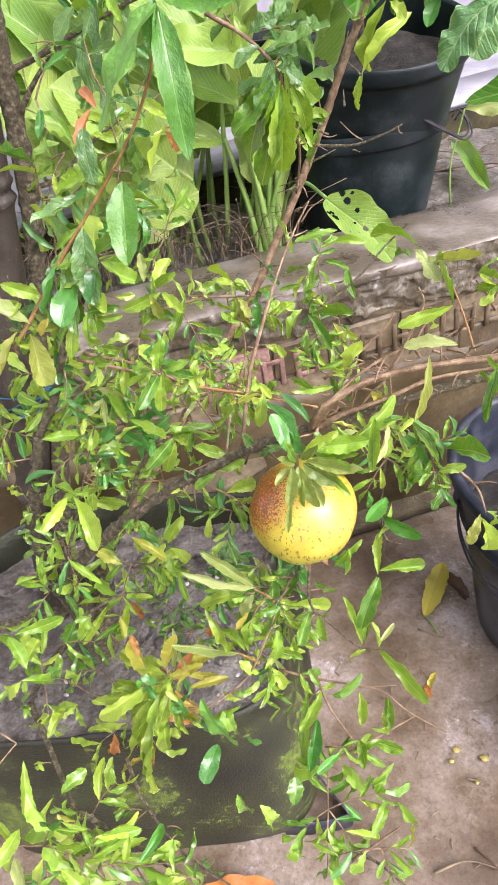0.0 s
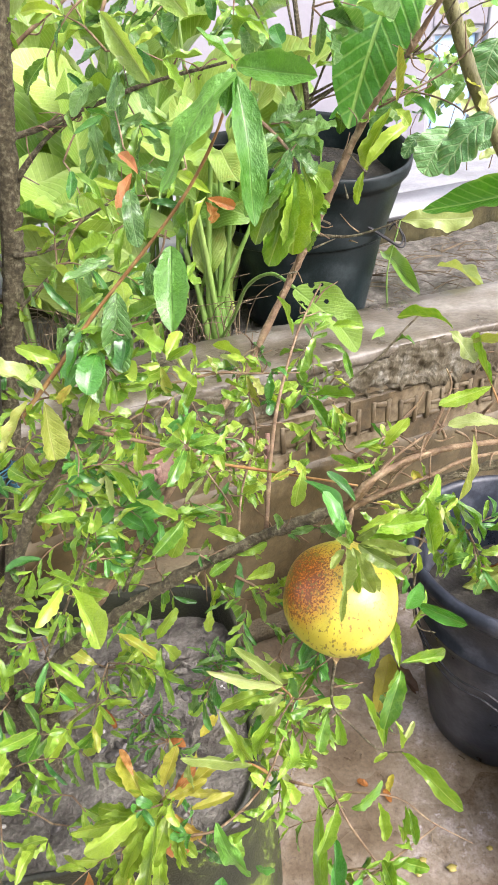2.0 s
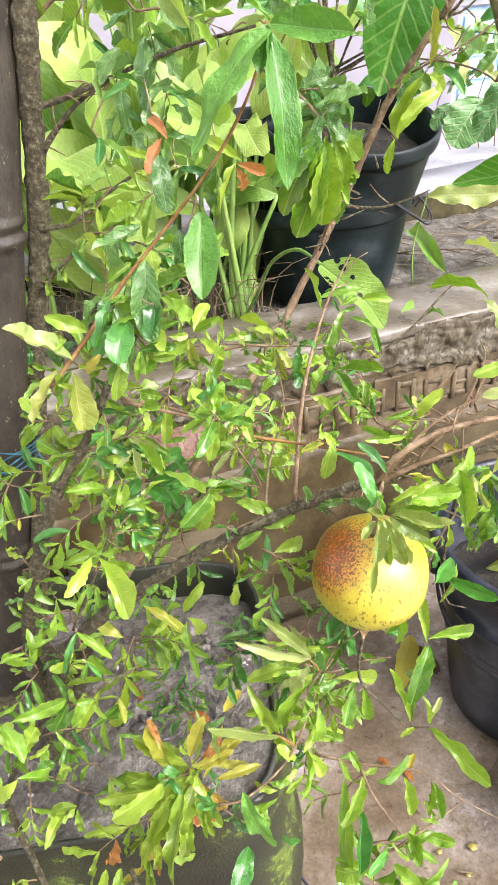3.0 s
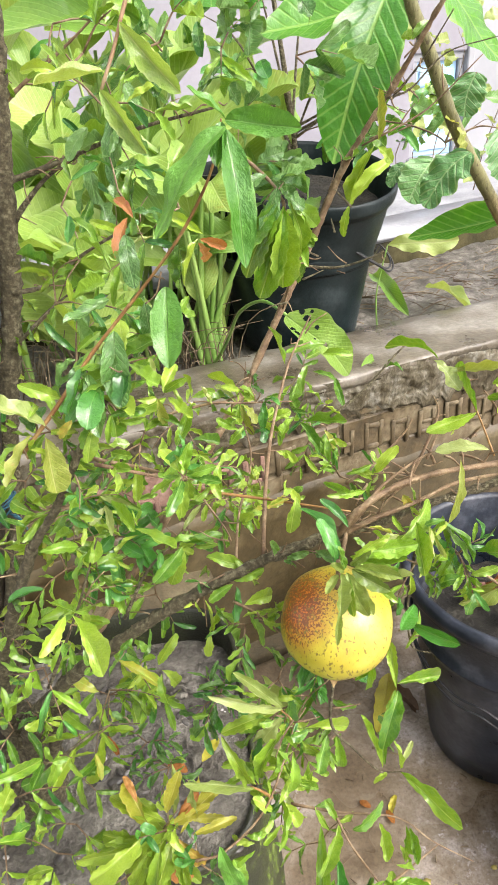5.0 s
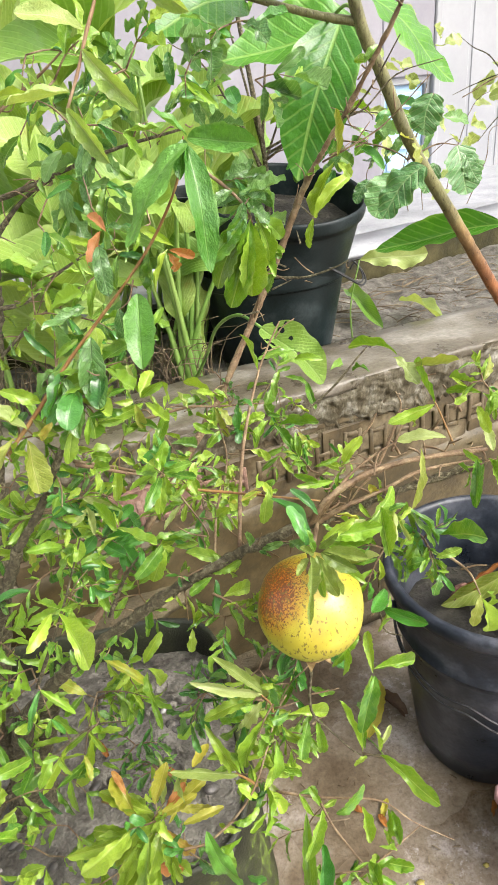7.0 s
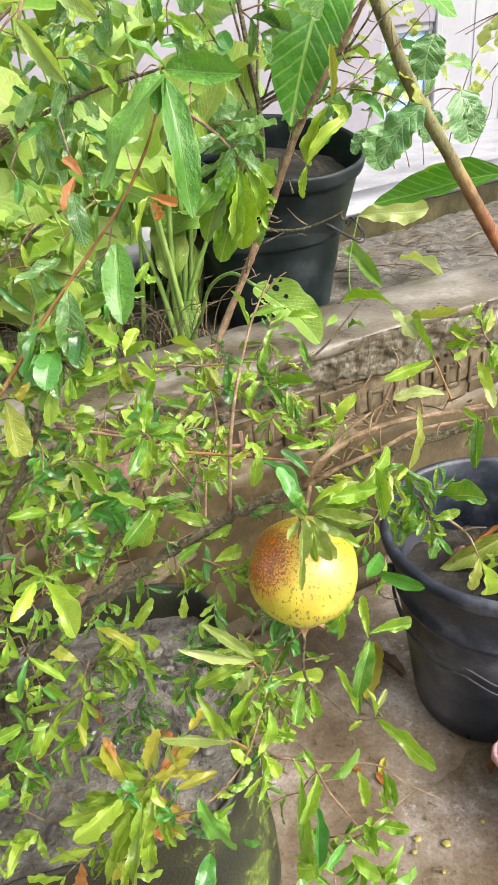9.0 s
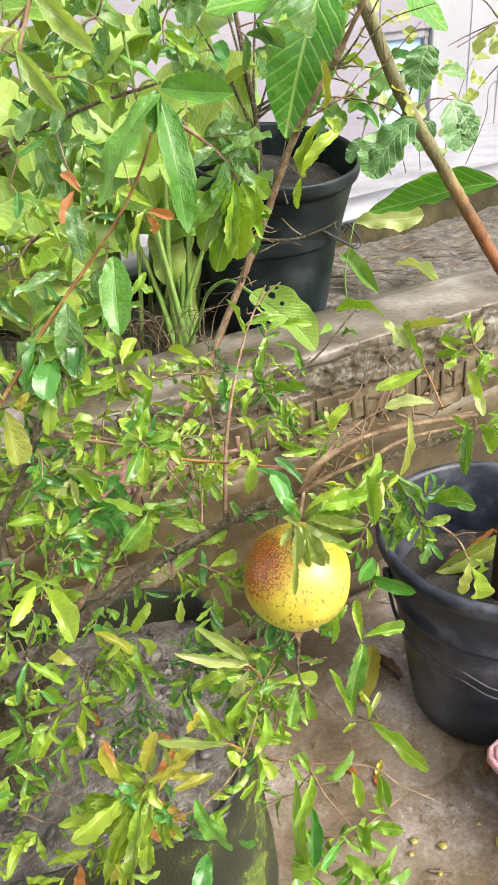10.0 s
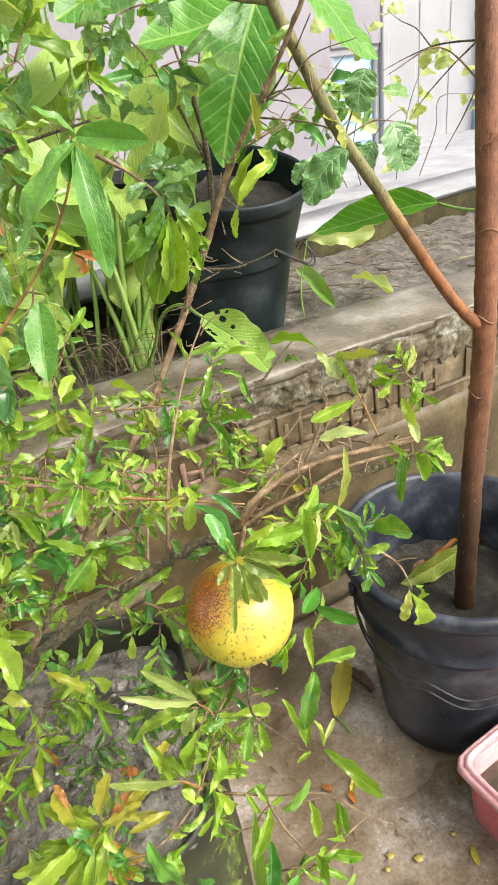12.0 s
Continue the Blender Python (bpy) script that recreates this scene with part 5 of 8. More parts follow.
stick("twig", shrub, [(0.228, 0.813, 1.079), (0.270, 0.793, 1.100), (0.291, 0.787, 1.115), (0.318, 0.767, 1.146)], .0011, .0008, TWIG)
stick("twig", shrub, [(0.252, 0.804, 1.116), (0.270, 0.784, 1.143), (0.285, 0.758, 1.179)], .0012, .0009, BARK)
stick("twig", shrub, [(-0.040, 0.571, 0.916), (-0.002, 0.562, 0.906), (0.018, 0.556, 0.902)], .0016, .001, TWIG)
stick("limb", shrub, [(-0.221, 0.754, 0.535), (-0.189, 0.814, 0.685), (-0.165, 0.831, 0.824), (-0.142, 0.839, 0.910), (-0.120, 0.837, 1.001), (-0.101, 0.822, 1.098), (-0.087, 0.814, 1.170), (-0.076, 0.810, 1.229)], .0150, .0120, BARK)
stick("twig", shrub, [(-0.105, 0.830, 1.075), (-0.074, 0.825, 1.082), (-0.037, 0.820, 1.093), (0.024, 0.803, 1.111), (0.089, 0.779, 1.123)], .0032, .002, BARK)
stick("twig", shrub, [(-0.113, 0.833, 1.029), (-0.095, 0.829, 1.051), (-0.065, 0.826, 1.077), (-0.034, 0.820, 1.092)], .0032, .002, BARK)
stick("twig", shrub, [(-0.123, 0.830, 0.973), (-0.088, 0.827, 0.978), (-0.057, 0.826, 0.999), (-0.021, 0.812, 1.019), (0.011, 0.805, 1.033)], .0028, .0016, BARK)
stick("twig", shrub, [(-0.140, 0.830, 0.913), (-0.087, 0.832, 0.955), (-0.032, 0.825, 0.986)], .002, .0012, BARK)
stick("twig", shrub, [(-0.093, 0.825, 1.135), (-0.064, 0.818, 1.154), (-0.028, 0.811, 1.175), (0.002, 0.800, 1.195)], .0022, .0012, TWIG)
stick("twig", shrub, [(-0.088, 0.582, 0.927), (-0.061, 0.589, 0.954), (-0.030, 0.596, 0.988), (0.012, 0.600, 1.029), (0.039, 0.596, 1.059), (0.059, 0.589, 1.090), (0.068, 0.584, 1.113), (0.070, 0.579, 1.125)], .0016, .0010, REDTWIG)
stick("twig", shrub, [(-0.223, 0.648, 0.595), (-0.167, 0.651, 0.617), (-0.130, 0.656, 0.638)], .0014, .001, TWIG)
# wall side sprigs at the left, mid distance
# fork tuft
leaf(shrub, "bright", (-0.008, 0.593, 0.983), (-0.022, 0.614, 0.991), 0.0079)
leaf(shrub, "mid", (-0.008, 0.593, 0.983), (0.012, 0.582, 1.003), 0.0085)
leaf(shrub, "mid", (-0.011, 0.591, 0.979), (-0.042, 0.598, 0.962), 0.0146)
leaf(shrub, "mid", (-0.008, 0.592, 0.981), (0.016, 0.610, 0.967), 0.0073)
leaf(shrub, "dark", (-0.009, 0.591, 0.979), (-0.016, 0.566, 0.962), 0.0134)
leaf(shrub, "mid", (-0.007, 0.591, 0.979), (0.011, 0.605, 0.955), 0.0122)
leaf(shrub, "bright", (-0.008, 0.593, 0.983), (-0.012, 0.620, 1.007), 0.0091)
leaf(shrub, "mid", (-0.021, 0.595, 0.979), (-0.039, 0.590, 0.989), 0.0128)
leaf(shrub, "dark", (-0.037, 0.593, 0.979), (-0.051, 0.564, 0.961), 0.0121)
leaf(shrub, "mid", (-0.037, 0.591, 0.975), (-0.045, 0.597, 0.939), 0.0109)
leaf(shrub, "mid", (-0.033, 0.590, 0.944), (-0.044, 0.561, 0.935), 0.0107)
leaf(shrub, "bright", (-0.026, 0.594, 0.950), (-0.023, 0.584, 0.928), 0.0094)
leaf(shrub, "bright", (-0.038, 0.588, 0.941), (-0.038, 0.566, 0.924), 0.0082)
leaf(shrub, "mid", (-0.058, 0.597, 0.945), (-0.061, 0.606, 0.920), 0.0095)
leaf(shrub, "pale", (0.004, 0.664, 0.928), (0.006, 0.668, 0.952), 0.0073)
leaf(shrub, "bright", (0.013, 0.662, 0.922), (0.025, 0.673, 0.945), 0.0095)
leaf(shrub, "bright", (0.013, 0.662, 0.922), (0.033, 0.653, 0.937), 0.0073)
leaf(shrub, "yellow", (0.007, 0.660, 0.919), (0.010, 0.669, 0.890), 0.0088)
leaf(shrub, "bright", (0.014, 0.669, 0.914), (-0.017, 0.652, 0.909), 0.0097)
leaf(shrub, "bright", (0.016, 0.669, 0.913), (0.034, 0.644, 0.904), 0.0090)
leaf(shrub, "bright", (0.034, 0.666, 0.906), (0.018, 0.641, 0.882), 0.0098)
leaf(shrub, "bright", (0.074, 0.673, 0.898), (0.071, 0.706, 0.925), 0.0116)
leaf(shrub, "pale", (0.074, 0.673, 0.898), (0.058, 0.698, 0.906), 0.0062)
leaf(shrub, "yellow", (0.077, 0.672, 0.897), (0.086, 0.664, 0.866), 0.0070)
leaf(shrub, "yellow", (0.079, 0.672, 0.896), (0.090, 0.652, 0.890), 0.0062)
leaf(shrub, "pale", (0.052, 0.674, 0.899), (0.046, 0.674, 0.918), 0.0062)
# loop tuft at left centre
leaf(shrub, "bright", (0.020, 0.563, 0.902), (0.007, 0.584, 0.915), 0.0076)
leaf(shrub, "mid", (0.020, 0.563, 0.902), (0.027, 0.560, 0.928), 0.0083)
leaf(shrub, "mid", (0.022, 0.563, 0.902), (0.044, 0.557, 0.909), 0.0070)
leaf(shrub, "mid", (0.020, 0.562, 0.900), (0.005, 0.532, 0.890), 0.0095)
leaf(shrub, "bright", (0.022, 0.562, 0.900), (0.014, 0.558, 0.868), 0.0087)
leaf(shrub, "bright", (0.023, 0.562, 0.900), (0.024, 0.559, 0.870), 0.0083)
leaf(shrub, "mid", (0.022, 0.563, 0.902), (0.046, 0.554, 0.897), 0.0070)
leaf(shrub, "mid", (0.018, 0.562, 0.901), (-0.003, 0.543, 0.900), 0.0076)
leaf(shrub, "bright", (-0.015, 0.602, 0.894), (-0.017, 0.580, 0.873), 0.0068)
leaf(shrub, "mid", (-0.020, 0.600, 0.892), (-0.015, 0.609, 0.867), 0.0061)
# lower row
leaf(shrub, "bright", (-0.023, 0.609, 0.830), (-0.034, 0.625, 0.845), 0.0058)
leaf(shrub, "bright", (-0.024, 0.591, 0.840), (0.007, 0.573, 0.829), 0.0084)
leaf(shrub, "mid", (0.000, 0.591, 0.819), (0.036, 0.590, 0.831), 0.0094)
leaf(shrub, "mid", (0.012, 0.592, 0.819), (0.045, 0.595, 0.819), 0.0087)
leaf(shrub, "mid", (0.010, 0.582, 0.822), (-0.008, 0.555, 0.815), 0.0107)
leaf(shrub, "bright", (0.012, 0.580, 0.819), (0.001, 0.562, 0.797), 0.0093)
leaf(shrub, "bright", (0.029, 0.568, 0.819), (0.052, 0.552, 0.829), 0.0077)
leaf(shrub, "bright", (0.028, 0.565, 0.815), (0.022, 0.569, 0.790), 0.0063)
leaf(shrub, "mid", (0.046, 0.548, 0.810), (0.070, 0.543, 0.821), 0.0089)
leaf(shrub, "mid", (0.046, 0.546, 0.808), (0.026, 0.543, 0.797), 0.0076)
leaf(shrub, "dark", (0.048, 0.545, 0.806), (0.043, 0.532, 0.782), 0.0082)
leaf(shrub, "bright", (0.052, 0.535, 0.795), (0.076, 0.546, 0.790), 0.0089)
leaf(shrub, "bright", (0.054, 0.533, 0.793), (0.063, 0.522, 0.761), 0.0089)
leaf(shrub, "bright", (0.060, 0.531, 0.791), (0.082, 0.526, 0.793), 0.0075)
leaf(shrub, "bright", (0.026, 0.580, 0.725), (0.023, 0.584, 0.760), 0.0062)
leaf(shrub, "bright", (0.024, 0.580, 0.726), (0.039, 0.580, 0.752), 0.0055)
leaf(shrub, "bright", (0.023, 0.580, 0.726), (0.020, 0.566, 0.710), 0.0062)
leaf(shrub, "pale", (-0.046, 0.608, 0.854), (-0.057, 0.595, 0.847), 0.0050)
leaf(shrub, "pale", (-0.046, 0.608, 0.854), (-0.040, 0.581, 0.846), 0.0050)
leaf(shrub, "mid", (-0.041, 0.611, 0.856), (-0.023, 0.583, 0.846), 0.0071)
leaf(shrub, "mid", (-0.060, 0.589, 0.885), (-0.064, 0.564, 0.880), 0.0073)
leaf(shrub, "bright", (-0.076, 0.601, 0.892), (-0.093, 0.605, 0.870), 0.0080)
leaf(shrub, "bright", (-0.071, 0.606, 0.899), (-0.054, 0.618, 0.882), 0.0074)
leaf(shrub, "mid", (-0.096, 0.577, 0.843), (-0.066, 0.584, 0.839), 0.0094)
leaf(shrub, "mid", (-0.065, 0.587, 0.827), (-0.076, 0.552, 0.814), 0.0112)
leaf(shrub, "dark", (-0.044, 0.611, 0.803), (-0.043, 0.599, 0.778), 0.0150)
leaf(shrub, "dark", (-0.060, 0.603, 0.813), (-0.044, 0.606, 0.827), 0.0109)
leaf(shrub, "dark", (-0.042, 0.617, 0.811), (-0.022, 0.600, 0.805), 0.0113)
leaf(shrub, "dark", (-0.037, 0.645, 0.815), (-0.012, 0.638, 0.828), 0.0117)
leaf(shrub, "dark", (-0.071, 0.641, 0.819), (-0.047, 0.633, 0.826), 0.0115)
leaf(shrub, "dark", (-0.020, 0.651, 0.820), (-0.011, 0.657, 0.792), 0.0118)
leaf(shrub, "bright", (-0.092, 0.559, 0.801), (-0.114, 0.561, 0.792), 0.0102)
leaf(shrub, "bright", (-0.076, 0.551, 0.801), (-0.095, 0.567, 0.798), 0.0092)
leaf(shrub, "bright", (-0.076, 0.551, 0.801), (-0.063, 0.568, 0.788), 0.0081)
leaf(shrub, "bright", (-0.078, 0.549, 0.800), (-0.057, 0.507, 0.776), 0.0092)
leaf(shrub, "bright", (-0.082, 0.549, 0.801), (-0.099, 0.515, 0.797), 0.0108)
leaf(shrub, "mid", (-0.099, 0.576, 0.745), (-0.109, 0.565, 0.724), 0.0089)
leaf(shrub, "bright", (-0.064, 0.595, 0.696), (-0.062, 0.621, 0.694), 0.0080)
leaf(shrub, "bright", (-0.062, 0.595, 0.695), (-0.026, 0.569, 0.691), 0.0088)
leaf(shrub, "bright", (-0.060, 0.593, 0.693), (-0.051, 0.593, 0.664), 0.0088)
leaf(shrub, "bright", (-0.027, 0.591, 0.685), (-0.007, 0.596, 0.715), 0.0106)
leaf(shrub, "bright", (-0.025, 0.587, 0.681), (-0.002, 0.586, 0.658), 0.0089)
leaf(shrub, "bright", (-0.025, 0.585, 0.679), (-0.029, 0.563, 0.667), 0.0073)
leaf(shrub, "bright", (-0.091, 0.614, 0.636), (-0.117, 0.619, 0.656), 0.0095)
leaf(shrub, "bright", (-0.058, 0.589, 0.607), (-0.045, 0.614, 0.625), 0.0077)
leaf(shrub, "bright", (-0.094, 0.602, 0.599), (-0.100, 0.634, 0.605), 0.0061)
leaf(shrub, "mid", (-0.109, 0.613, 0.585), (-0.136, 0.633, 0.594), 0.0098)
leaf(shrub, "bright", (-0.115, 0.609, 0.584), (-0.159, 0.613, 0.574), 0.0098)
leaf(shrub, "bright", (-0.121, 0.605, 0.582), (-0.143, 0.558, 0.578), 0.0079)
leaf(shrub, "bright", (-0.094, 0.598, 0.596), (-0.110, 0.560, 0.560), 0.0104)
leaf(shrub, "bright", (-0.089, 0.600, 0.596), (-0.062, 0.588, 0.606), 0.0079)
leaf(shrub, "dry", (-0.084, 0.594, 0.564), (-0.091, 0.597, 0.589), 0.0062)
leaf(shrub, "bright", (-0.146, 0.516, 0.600), (-0.144, 0.517, 0.578), 0.0110)
leaf(shrub, "mid", (-0.151, 0.516, 0.602), (-0.163, 0.505, 0.608), 0.0137)
# young rosette: broad toothed yellow-green leaves, with slim orange-red ones on the upper side
heart, facing = Vector((-0.032, 0.470, 0.632)), Vector((0.04, -0.66, 0.75)).normalized()
across = (Vector((1, 0, 0)) - facing.x * facing).normalized()
upward = facing.cross(across)
for turn, ln, wide, kind in ((226, 0.078, 0.017, "tinged"), (240, 0.084, 0.016, "tinged"), (254, 0.072, 0.017, "tinged"), (268, 0.070, 0.016, "tinged"), (284, 0.052, 0.013, "tinged"), (212, 0.056, 0.014, "tinged"), (196, 0.068, 0.016, "tinged"), (181, 0.062, 0.015, "tinged"), (165, 0.056, 0.014, "tinged"), (148, 0.054, 0.014, "tinged"), (132, 0.050, 0.013, "tinged"),
                             (110, 0.046, 0.013, "amber"), (86, 0.048, 0.010, "pale"), (62, 0.044, 0.011, "amber"), (20, 0.044, 0.011, "amber"), (352, 0.042, 0.010, "amber"), (330, 0.034, 0.010, "amber"), (308, 0.040, 0.011, "amber"), (220, 0.046, 0.013, "tinged"), (246, 0.048, 0.014, "tinged"), (188, 0.044, 0.012, "tinged"), (262, 0.040, 0.012, "bright"),
                             (118, 0.028, 0.008, "red"), (70, 0.022, 0.006, "red"), (48, 0.026, 0.008, "red"), (38, 0.030, 0.009, "red"), (60, 0.046, 0.010, "amber"), (34, 0.050, 0.011, "amber"), (6, 0.040, 0.009, "amber"), (44, 0.018, 0.007, "red"), (296, 0.018, 0.006, "red")):
    turn += rng.uniform(-6, 6)
    way = math.cos(radians(turn)) * across + math.sin(radians(turn)) * upward
    foot = heart + way * rng.uniform(0.0, 0.012) + across * rng.uniform(-0.010, 0.010) + upward * rng.uniform(-0.010, 0.010) + facing * rng.uniform(-0.008, 0.004)
    if kind == "red":
        foot += way * rng.uniform(0.004, 0.026) + facing * 0.004
    leaf(shrub, kind, foot, foot + way * ln * rng.uniform(0.74, 0.98) + facing * rng.uniform(-0.016, 0.012), wide * rng.uniform(0.70, 0.90), rng.uniform(-24, 24), facing)
stick("twig", shrub, [heart, heart - facing * 0.02 + Vector((-0.01, 0.02, -0.02)), Vector((-0.09, 0.55, 0.56))], .0016, .0022, REDTWIG)
leaf(shrub, "tinged", (-0.129, 0.479, 0.596), (-0.146, 0.464, 0.604), 0.0085)
leaf(shrub, "tinged", (-0.132, 0.484, 0.588), (-0.155, 0.486, 0.580), 0.0085)
leaf(shrub, "tinged", (-0.129, 0.477, 0.595), (-0.128, 0.467, 0.568), 0.0071)
leaf(shrub, "tinged", (-0.138, 0.476, 0.597), (-0.147, 0.448, 0.607), 0.0084)
leaf(shrub, "tinged", (-0.141, 0.481, 0.589), (-0.153, 0.460, 0.604), 0.0085)
# hanging sprays under the fruit
leaf(shrub, "pale", (0.060, 0.537, 0.712), (0.075, 0.520, 0.676), 0.0082)
leaf(shrub, "pale", (0.077, 0.509, 0.689), (0.044, 0.501, 0.679), 0.0081)
leaf(shrub, "bright", (0.073, 0.504, 0.685), (0.039, 0.485, 0.649), 0.0088)
leaf(shrub, "bright", (0.043, 0.485, 0.646), (0.025, 0.511, 0.660), 0.0080)
leaf(shrub, "bright", (0.046, 0.485, 0.645), (0.035, 0.516, 0.654), 0.0066)
stick("twig", shrub, [(0.054, 0.476, 0.640), (0.046, 0.472, 0.658), (0.038, 0.470, 0.670)], .0014, .0010, REDTWIG)
for base, tip, wide, kind in (((0.040, 0.470, 0.668), (-0.012, 0.466, 0.696), 0.0072, "pale"), ((0.038, 0.470, 0.672), (0.024, 0.468, 0.722), 0.0085, "tinged"), ((-0.006, 0.465, 0.690), (-0.008, 0.463, 0.655), 0.0080, "pale"), ((0.068, 0.470, 0.752), (0.016, 0.468, 0.783), 0.0080, "pale"), ((0.066, 0.470, 0.756), (0.034, 0.468, 0.803), 0.0080, "pale"), ((0.062, 0.470, 0.752), (0.020, 0.468, 0.742), 0.0095, "tinged"), ((0.066, 0.470, 0.748), (0.050, 0.466, 0.722), 0.0070, "pale")):
    leaf(shrub, kind, base, tip, wide, rng.uniform(-18, 18), (0.02, -0.75, 0.65))
stick("twig", shrub, [(0.077, 0.500, 0.690), (0.074, 0.482, 0.725), (0.066, 0.470, 0.752)], .0014, .0010, REDTWIG)
leaf(shrub, "mid", (0.047, 0.481, 0.643), (0.030, 0.474, 0.616), 0.0066)
leaf(shrub, "bright", (0.053, 0.476, 0.640), (0.052, 0.496, 0.646), 0.0051)
leaf(shrub, "bright", (0.059, 0.471, 0.637), (0.074, 0.487, 0.643), 0.0065)
leaf(shrub, "bright", (0.054, 0.469, 0.635), (0.040, 0.465, 0.655), 0.0058)
leaf(shrub, "tinged", (0.035, 0.452, 0.624), (0.016, 0.460, 0.625), 0.0064)
leaf(shrub, "mid", (0.035, 0.449, 0.622), (0.007, 0.451, 0.603), 0.0056)
leaf(shrub, "long", (0.009, 0.43, 0.669), (0.028, 0.415, 0.603), 0.0155, 10, (0.0, -0.7, 0.7))
leaf(shrub, "bright", (0.052, 0.439, 0.628), (0.076, 0.473, 0.643), 0.0076)
leaf(shrub, "bright", (0.074, 0.490, 0.674), (0.073, 0.519, 0.686), 0.0094)
leaf(shrub, "mid", (0.075, 0.486, 0.672), (0.074, 0.464, 0.653), 0.0086)
leaf(shrub, "bright", (0.081, 0.499, 0.682), (0.065, 0.492, 0.664), 0.0080)
leaf(shrub, "bright", (0.088, 0.495, 0.692), (0.124, 0.497, 0.681), 0.0057)
leaf(shrub, "mid", (0.105, 0.494, 0.681), (0.093, 0.474, 0.662), 0.0102)
leaf(shrub, "mid", (0.112, 0.492, 0.680), (0.113, 0.472, 0.658), 0.0080)
leaf(shrub, "dark", (0.090, 0.509, 0.703), (0.074, 0.513, 0.718), 0.0072)
leaf(shrub, "mid", (0.112, 0.507, 0.705), (0.130, 0.496, 0.704), 0.0094)
leaf(shrub, "dark", (0.096, 0.521, 0.715), (0.106, 0.494, 0.719), 0.0073)
leaf(shrub, "mid", (0.105, 0.516, 0.711), (0.085, 0.509, 0.687), 0.0080)
leaf(shrub, "mid", (0.132, 0.507, 0.723), (0.154, 0.505, 0.752), 0.0072)
leaf(shrub, "dark", (0.127, 0.514, 0.727), (0.143, 0.505, 0.721), 0.0079)
leaf(shrub, "mid", (0.138, 0.501, 0.718), (0.142, 0.504, 0.749), 0.0064)
leaf(shrub, "bright", (0.167, 0.507, 0.705), (0.175, 0.545, 0.714), 0.0088)
leaf(shrub, "bright", (0.168, 0.509, 0.706), (0.210, 0.513, 0.703), 0.0081)
leaf(shrub, "mid", (0.166, 0.506, 0.703), (0.156, 0.499, 0.675), 0.0110)
leaf(shrub, "mid", (0.167, 0.505, 0.703), (0.151, 0.466, 0.694), 0.0110)
leaf(shrub, "mid", (0.156, 0.491, 0.689), (0.155, 0.496, 0.667), 0.0087)
leaf(shrub, "bright", (0.146, 0.476, 0.651), (0.135, 0.501, 0.688), 0.0073)
leaf(shrub, "bright", (0.149, 0.477, 0.652), (0.157, 0.511, 0.653), 0.0073)
leaf(shrub, "bright", (0.160, 0.472, 0.651), (0.156, 0.478, 0.678), 0.0080)
leaf(shrub, "pale", (0.160, 0.474, 0.653), (0.177, 0.490, 0.657), 0.0044)
leaf(shrub, "bright", (0.159, 0.471, 0.650), (0.190, 0.421, 0.652), 0.0078)
leaf(shrub, "bright", (0.149, 0.472, 0.649), (0.137, 0.461, 0.660), 0.0044)
leaf(shrub, "mid", (0.116, 0.456, 0.609), (0.136, 0.448, 0.631), 0.0103)
leaf(shrub, "mid", (0.088, 0.474, 0.617), (0.107, 0.485, 0.602), 0.0075)
leaf(shrub, "bright", (0.105, 0.461, 0.610), (0.090, 0.426, 0.611), 0.0081)
leaf(shrub, "dark", (0.098, 0.440, 0.598), (0.089, 0.397, 0.598), 0.0087)
leaf(shrub, "bright", (0.139, 0.459, 0.603), (0.138, 0.431, 0.600), 0.0067)
leaf(shrub, "mid", (0.162, 0.458, 0.595), (0.161, 0.446, 0.572), 0.0045)
leaf(shrub, "mid", (0.164, 0.455, 0.594), (0.162, 0.428, 0.593), 0.0053)
leaf(shrub, "bright", (0.133, 0.425, 0.583), (0.134, 0.399, 0.593), 0.0094)
leaf(shrub, "bright", (0.106, 0.419, 0.588), (0.116, 0.418, 0.567), 0.0106)
leaf(shrub, "dark", (0.114, 0.414, 0.586), (0.094, 0.397, 0.592), 0.0070)
leaf(shrub, "bright", (0.098, 0.407, 0.581), (0.073, 0.417, 0.563), 0.0070)
leaf(shrub, "mid", (0.116, 0.406, 0.583), (0.129, 0.383, 0.594), 0.0104)
leaf(shrub, "mid", (0.138, 0.398, 0.561), (0.152, 0.394, 0.583), 0.0057)
leaf(shrub, "bright", (0.145, 0.432, 0.589), (0.165, 0.439, 0.575), 0.0044)
# crown of the fruit
leaf(shrub, "dark", (0.125, 0.505, 0.879), (0.109, 0.518, 0.896), 0.0060)
leaf(shrub, "dark", (0.112, 0.491, 0.857), (0.103, 0.518, 0.895), 0.0072)
leaf(shrub, "mid", (0.123, 0.494, 0.863), (0.153, 0.471, 0.875), 0.0078)
leaf(shrub, "pale", (0.118, 0.487, 0.854), (0.126, 0.454, 0.847), 0.0078)
leaf(shrub, "bright", (0.121, 0.484, 0.851), (0.141, 0.462, 0.860), 0.0054)
leaf(shrub, "pale", (0.123, 0.481, 0.848), (0.155, 0.463, 0.867), 0.0054)
leaf(shrub, "mid", (0.133, 0.493, 0.866), (0.126, 0.499, 0.874), 0.0066)
leaf(shrub, "bright", (0.151, 0.491, 0.870), (0.185, 0.492, 0.891), 0.0090)
leaf(shrub, "pale", (0.156, 0.493, 0.875), (0.139, 0.492, 0.869), 0.0072)
leaf(shrub, "bright", (0.167, 0.495, 0.882), (0.160, 0.460, 0.866), 0.0072)
leaf(shrub, "pale", (0.176, 0.491, 0.882), (0.158, 0.461, 0.866), 0.0059)
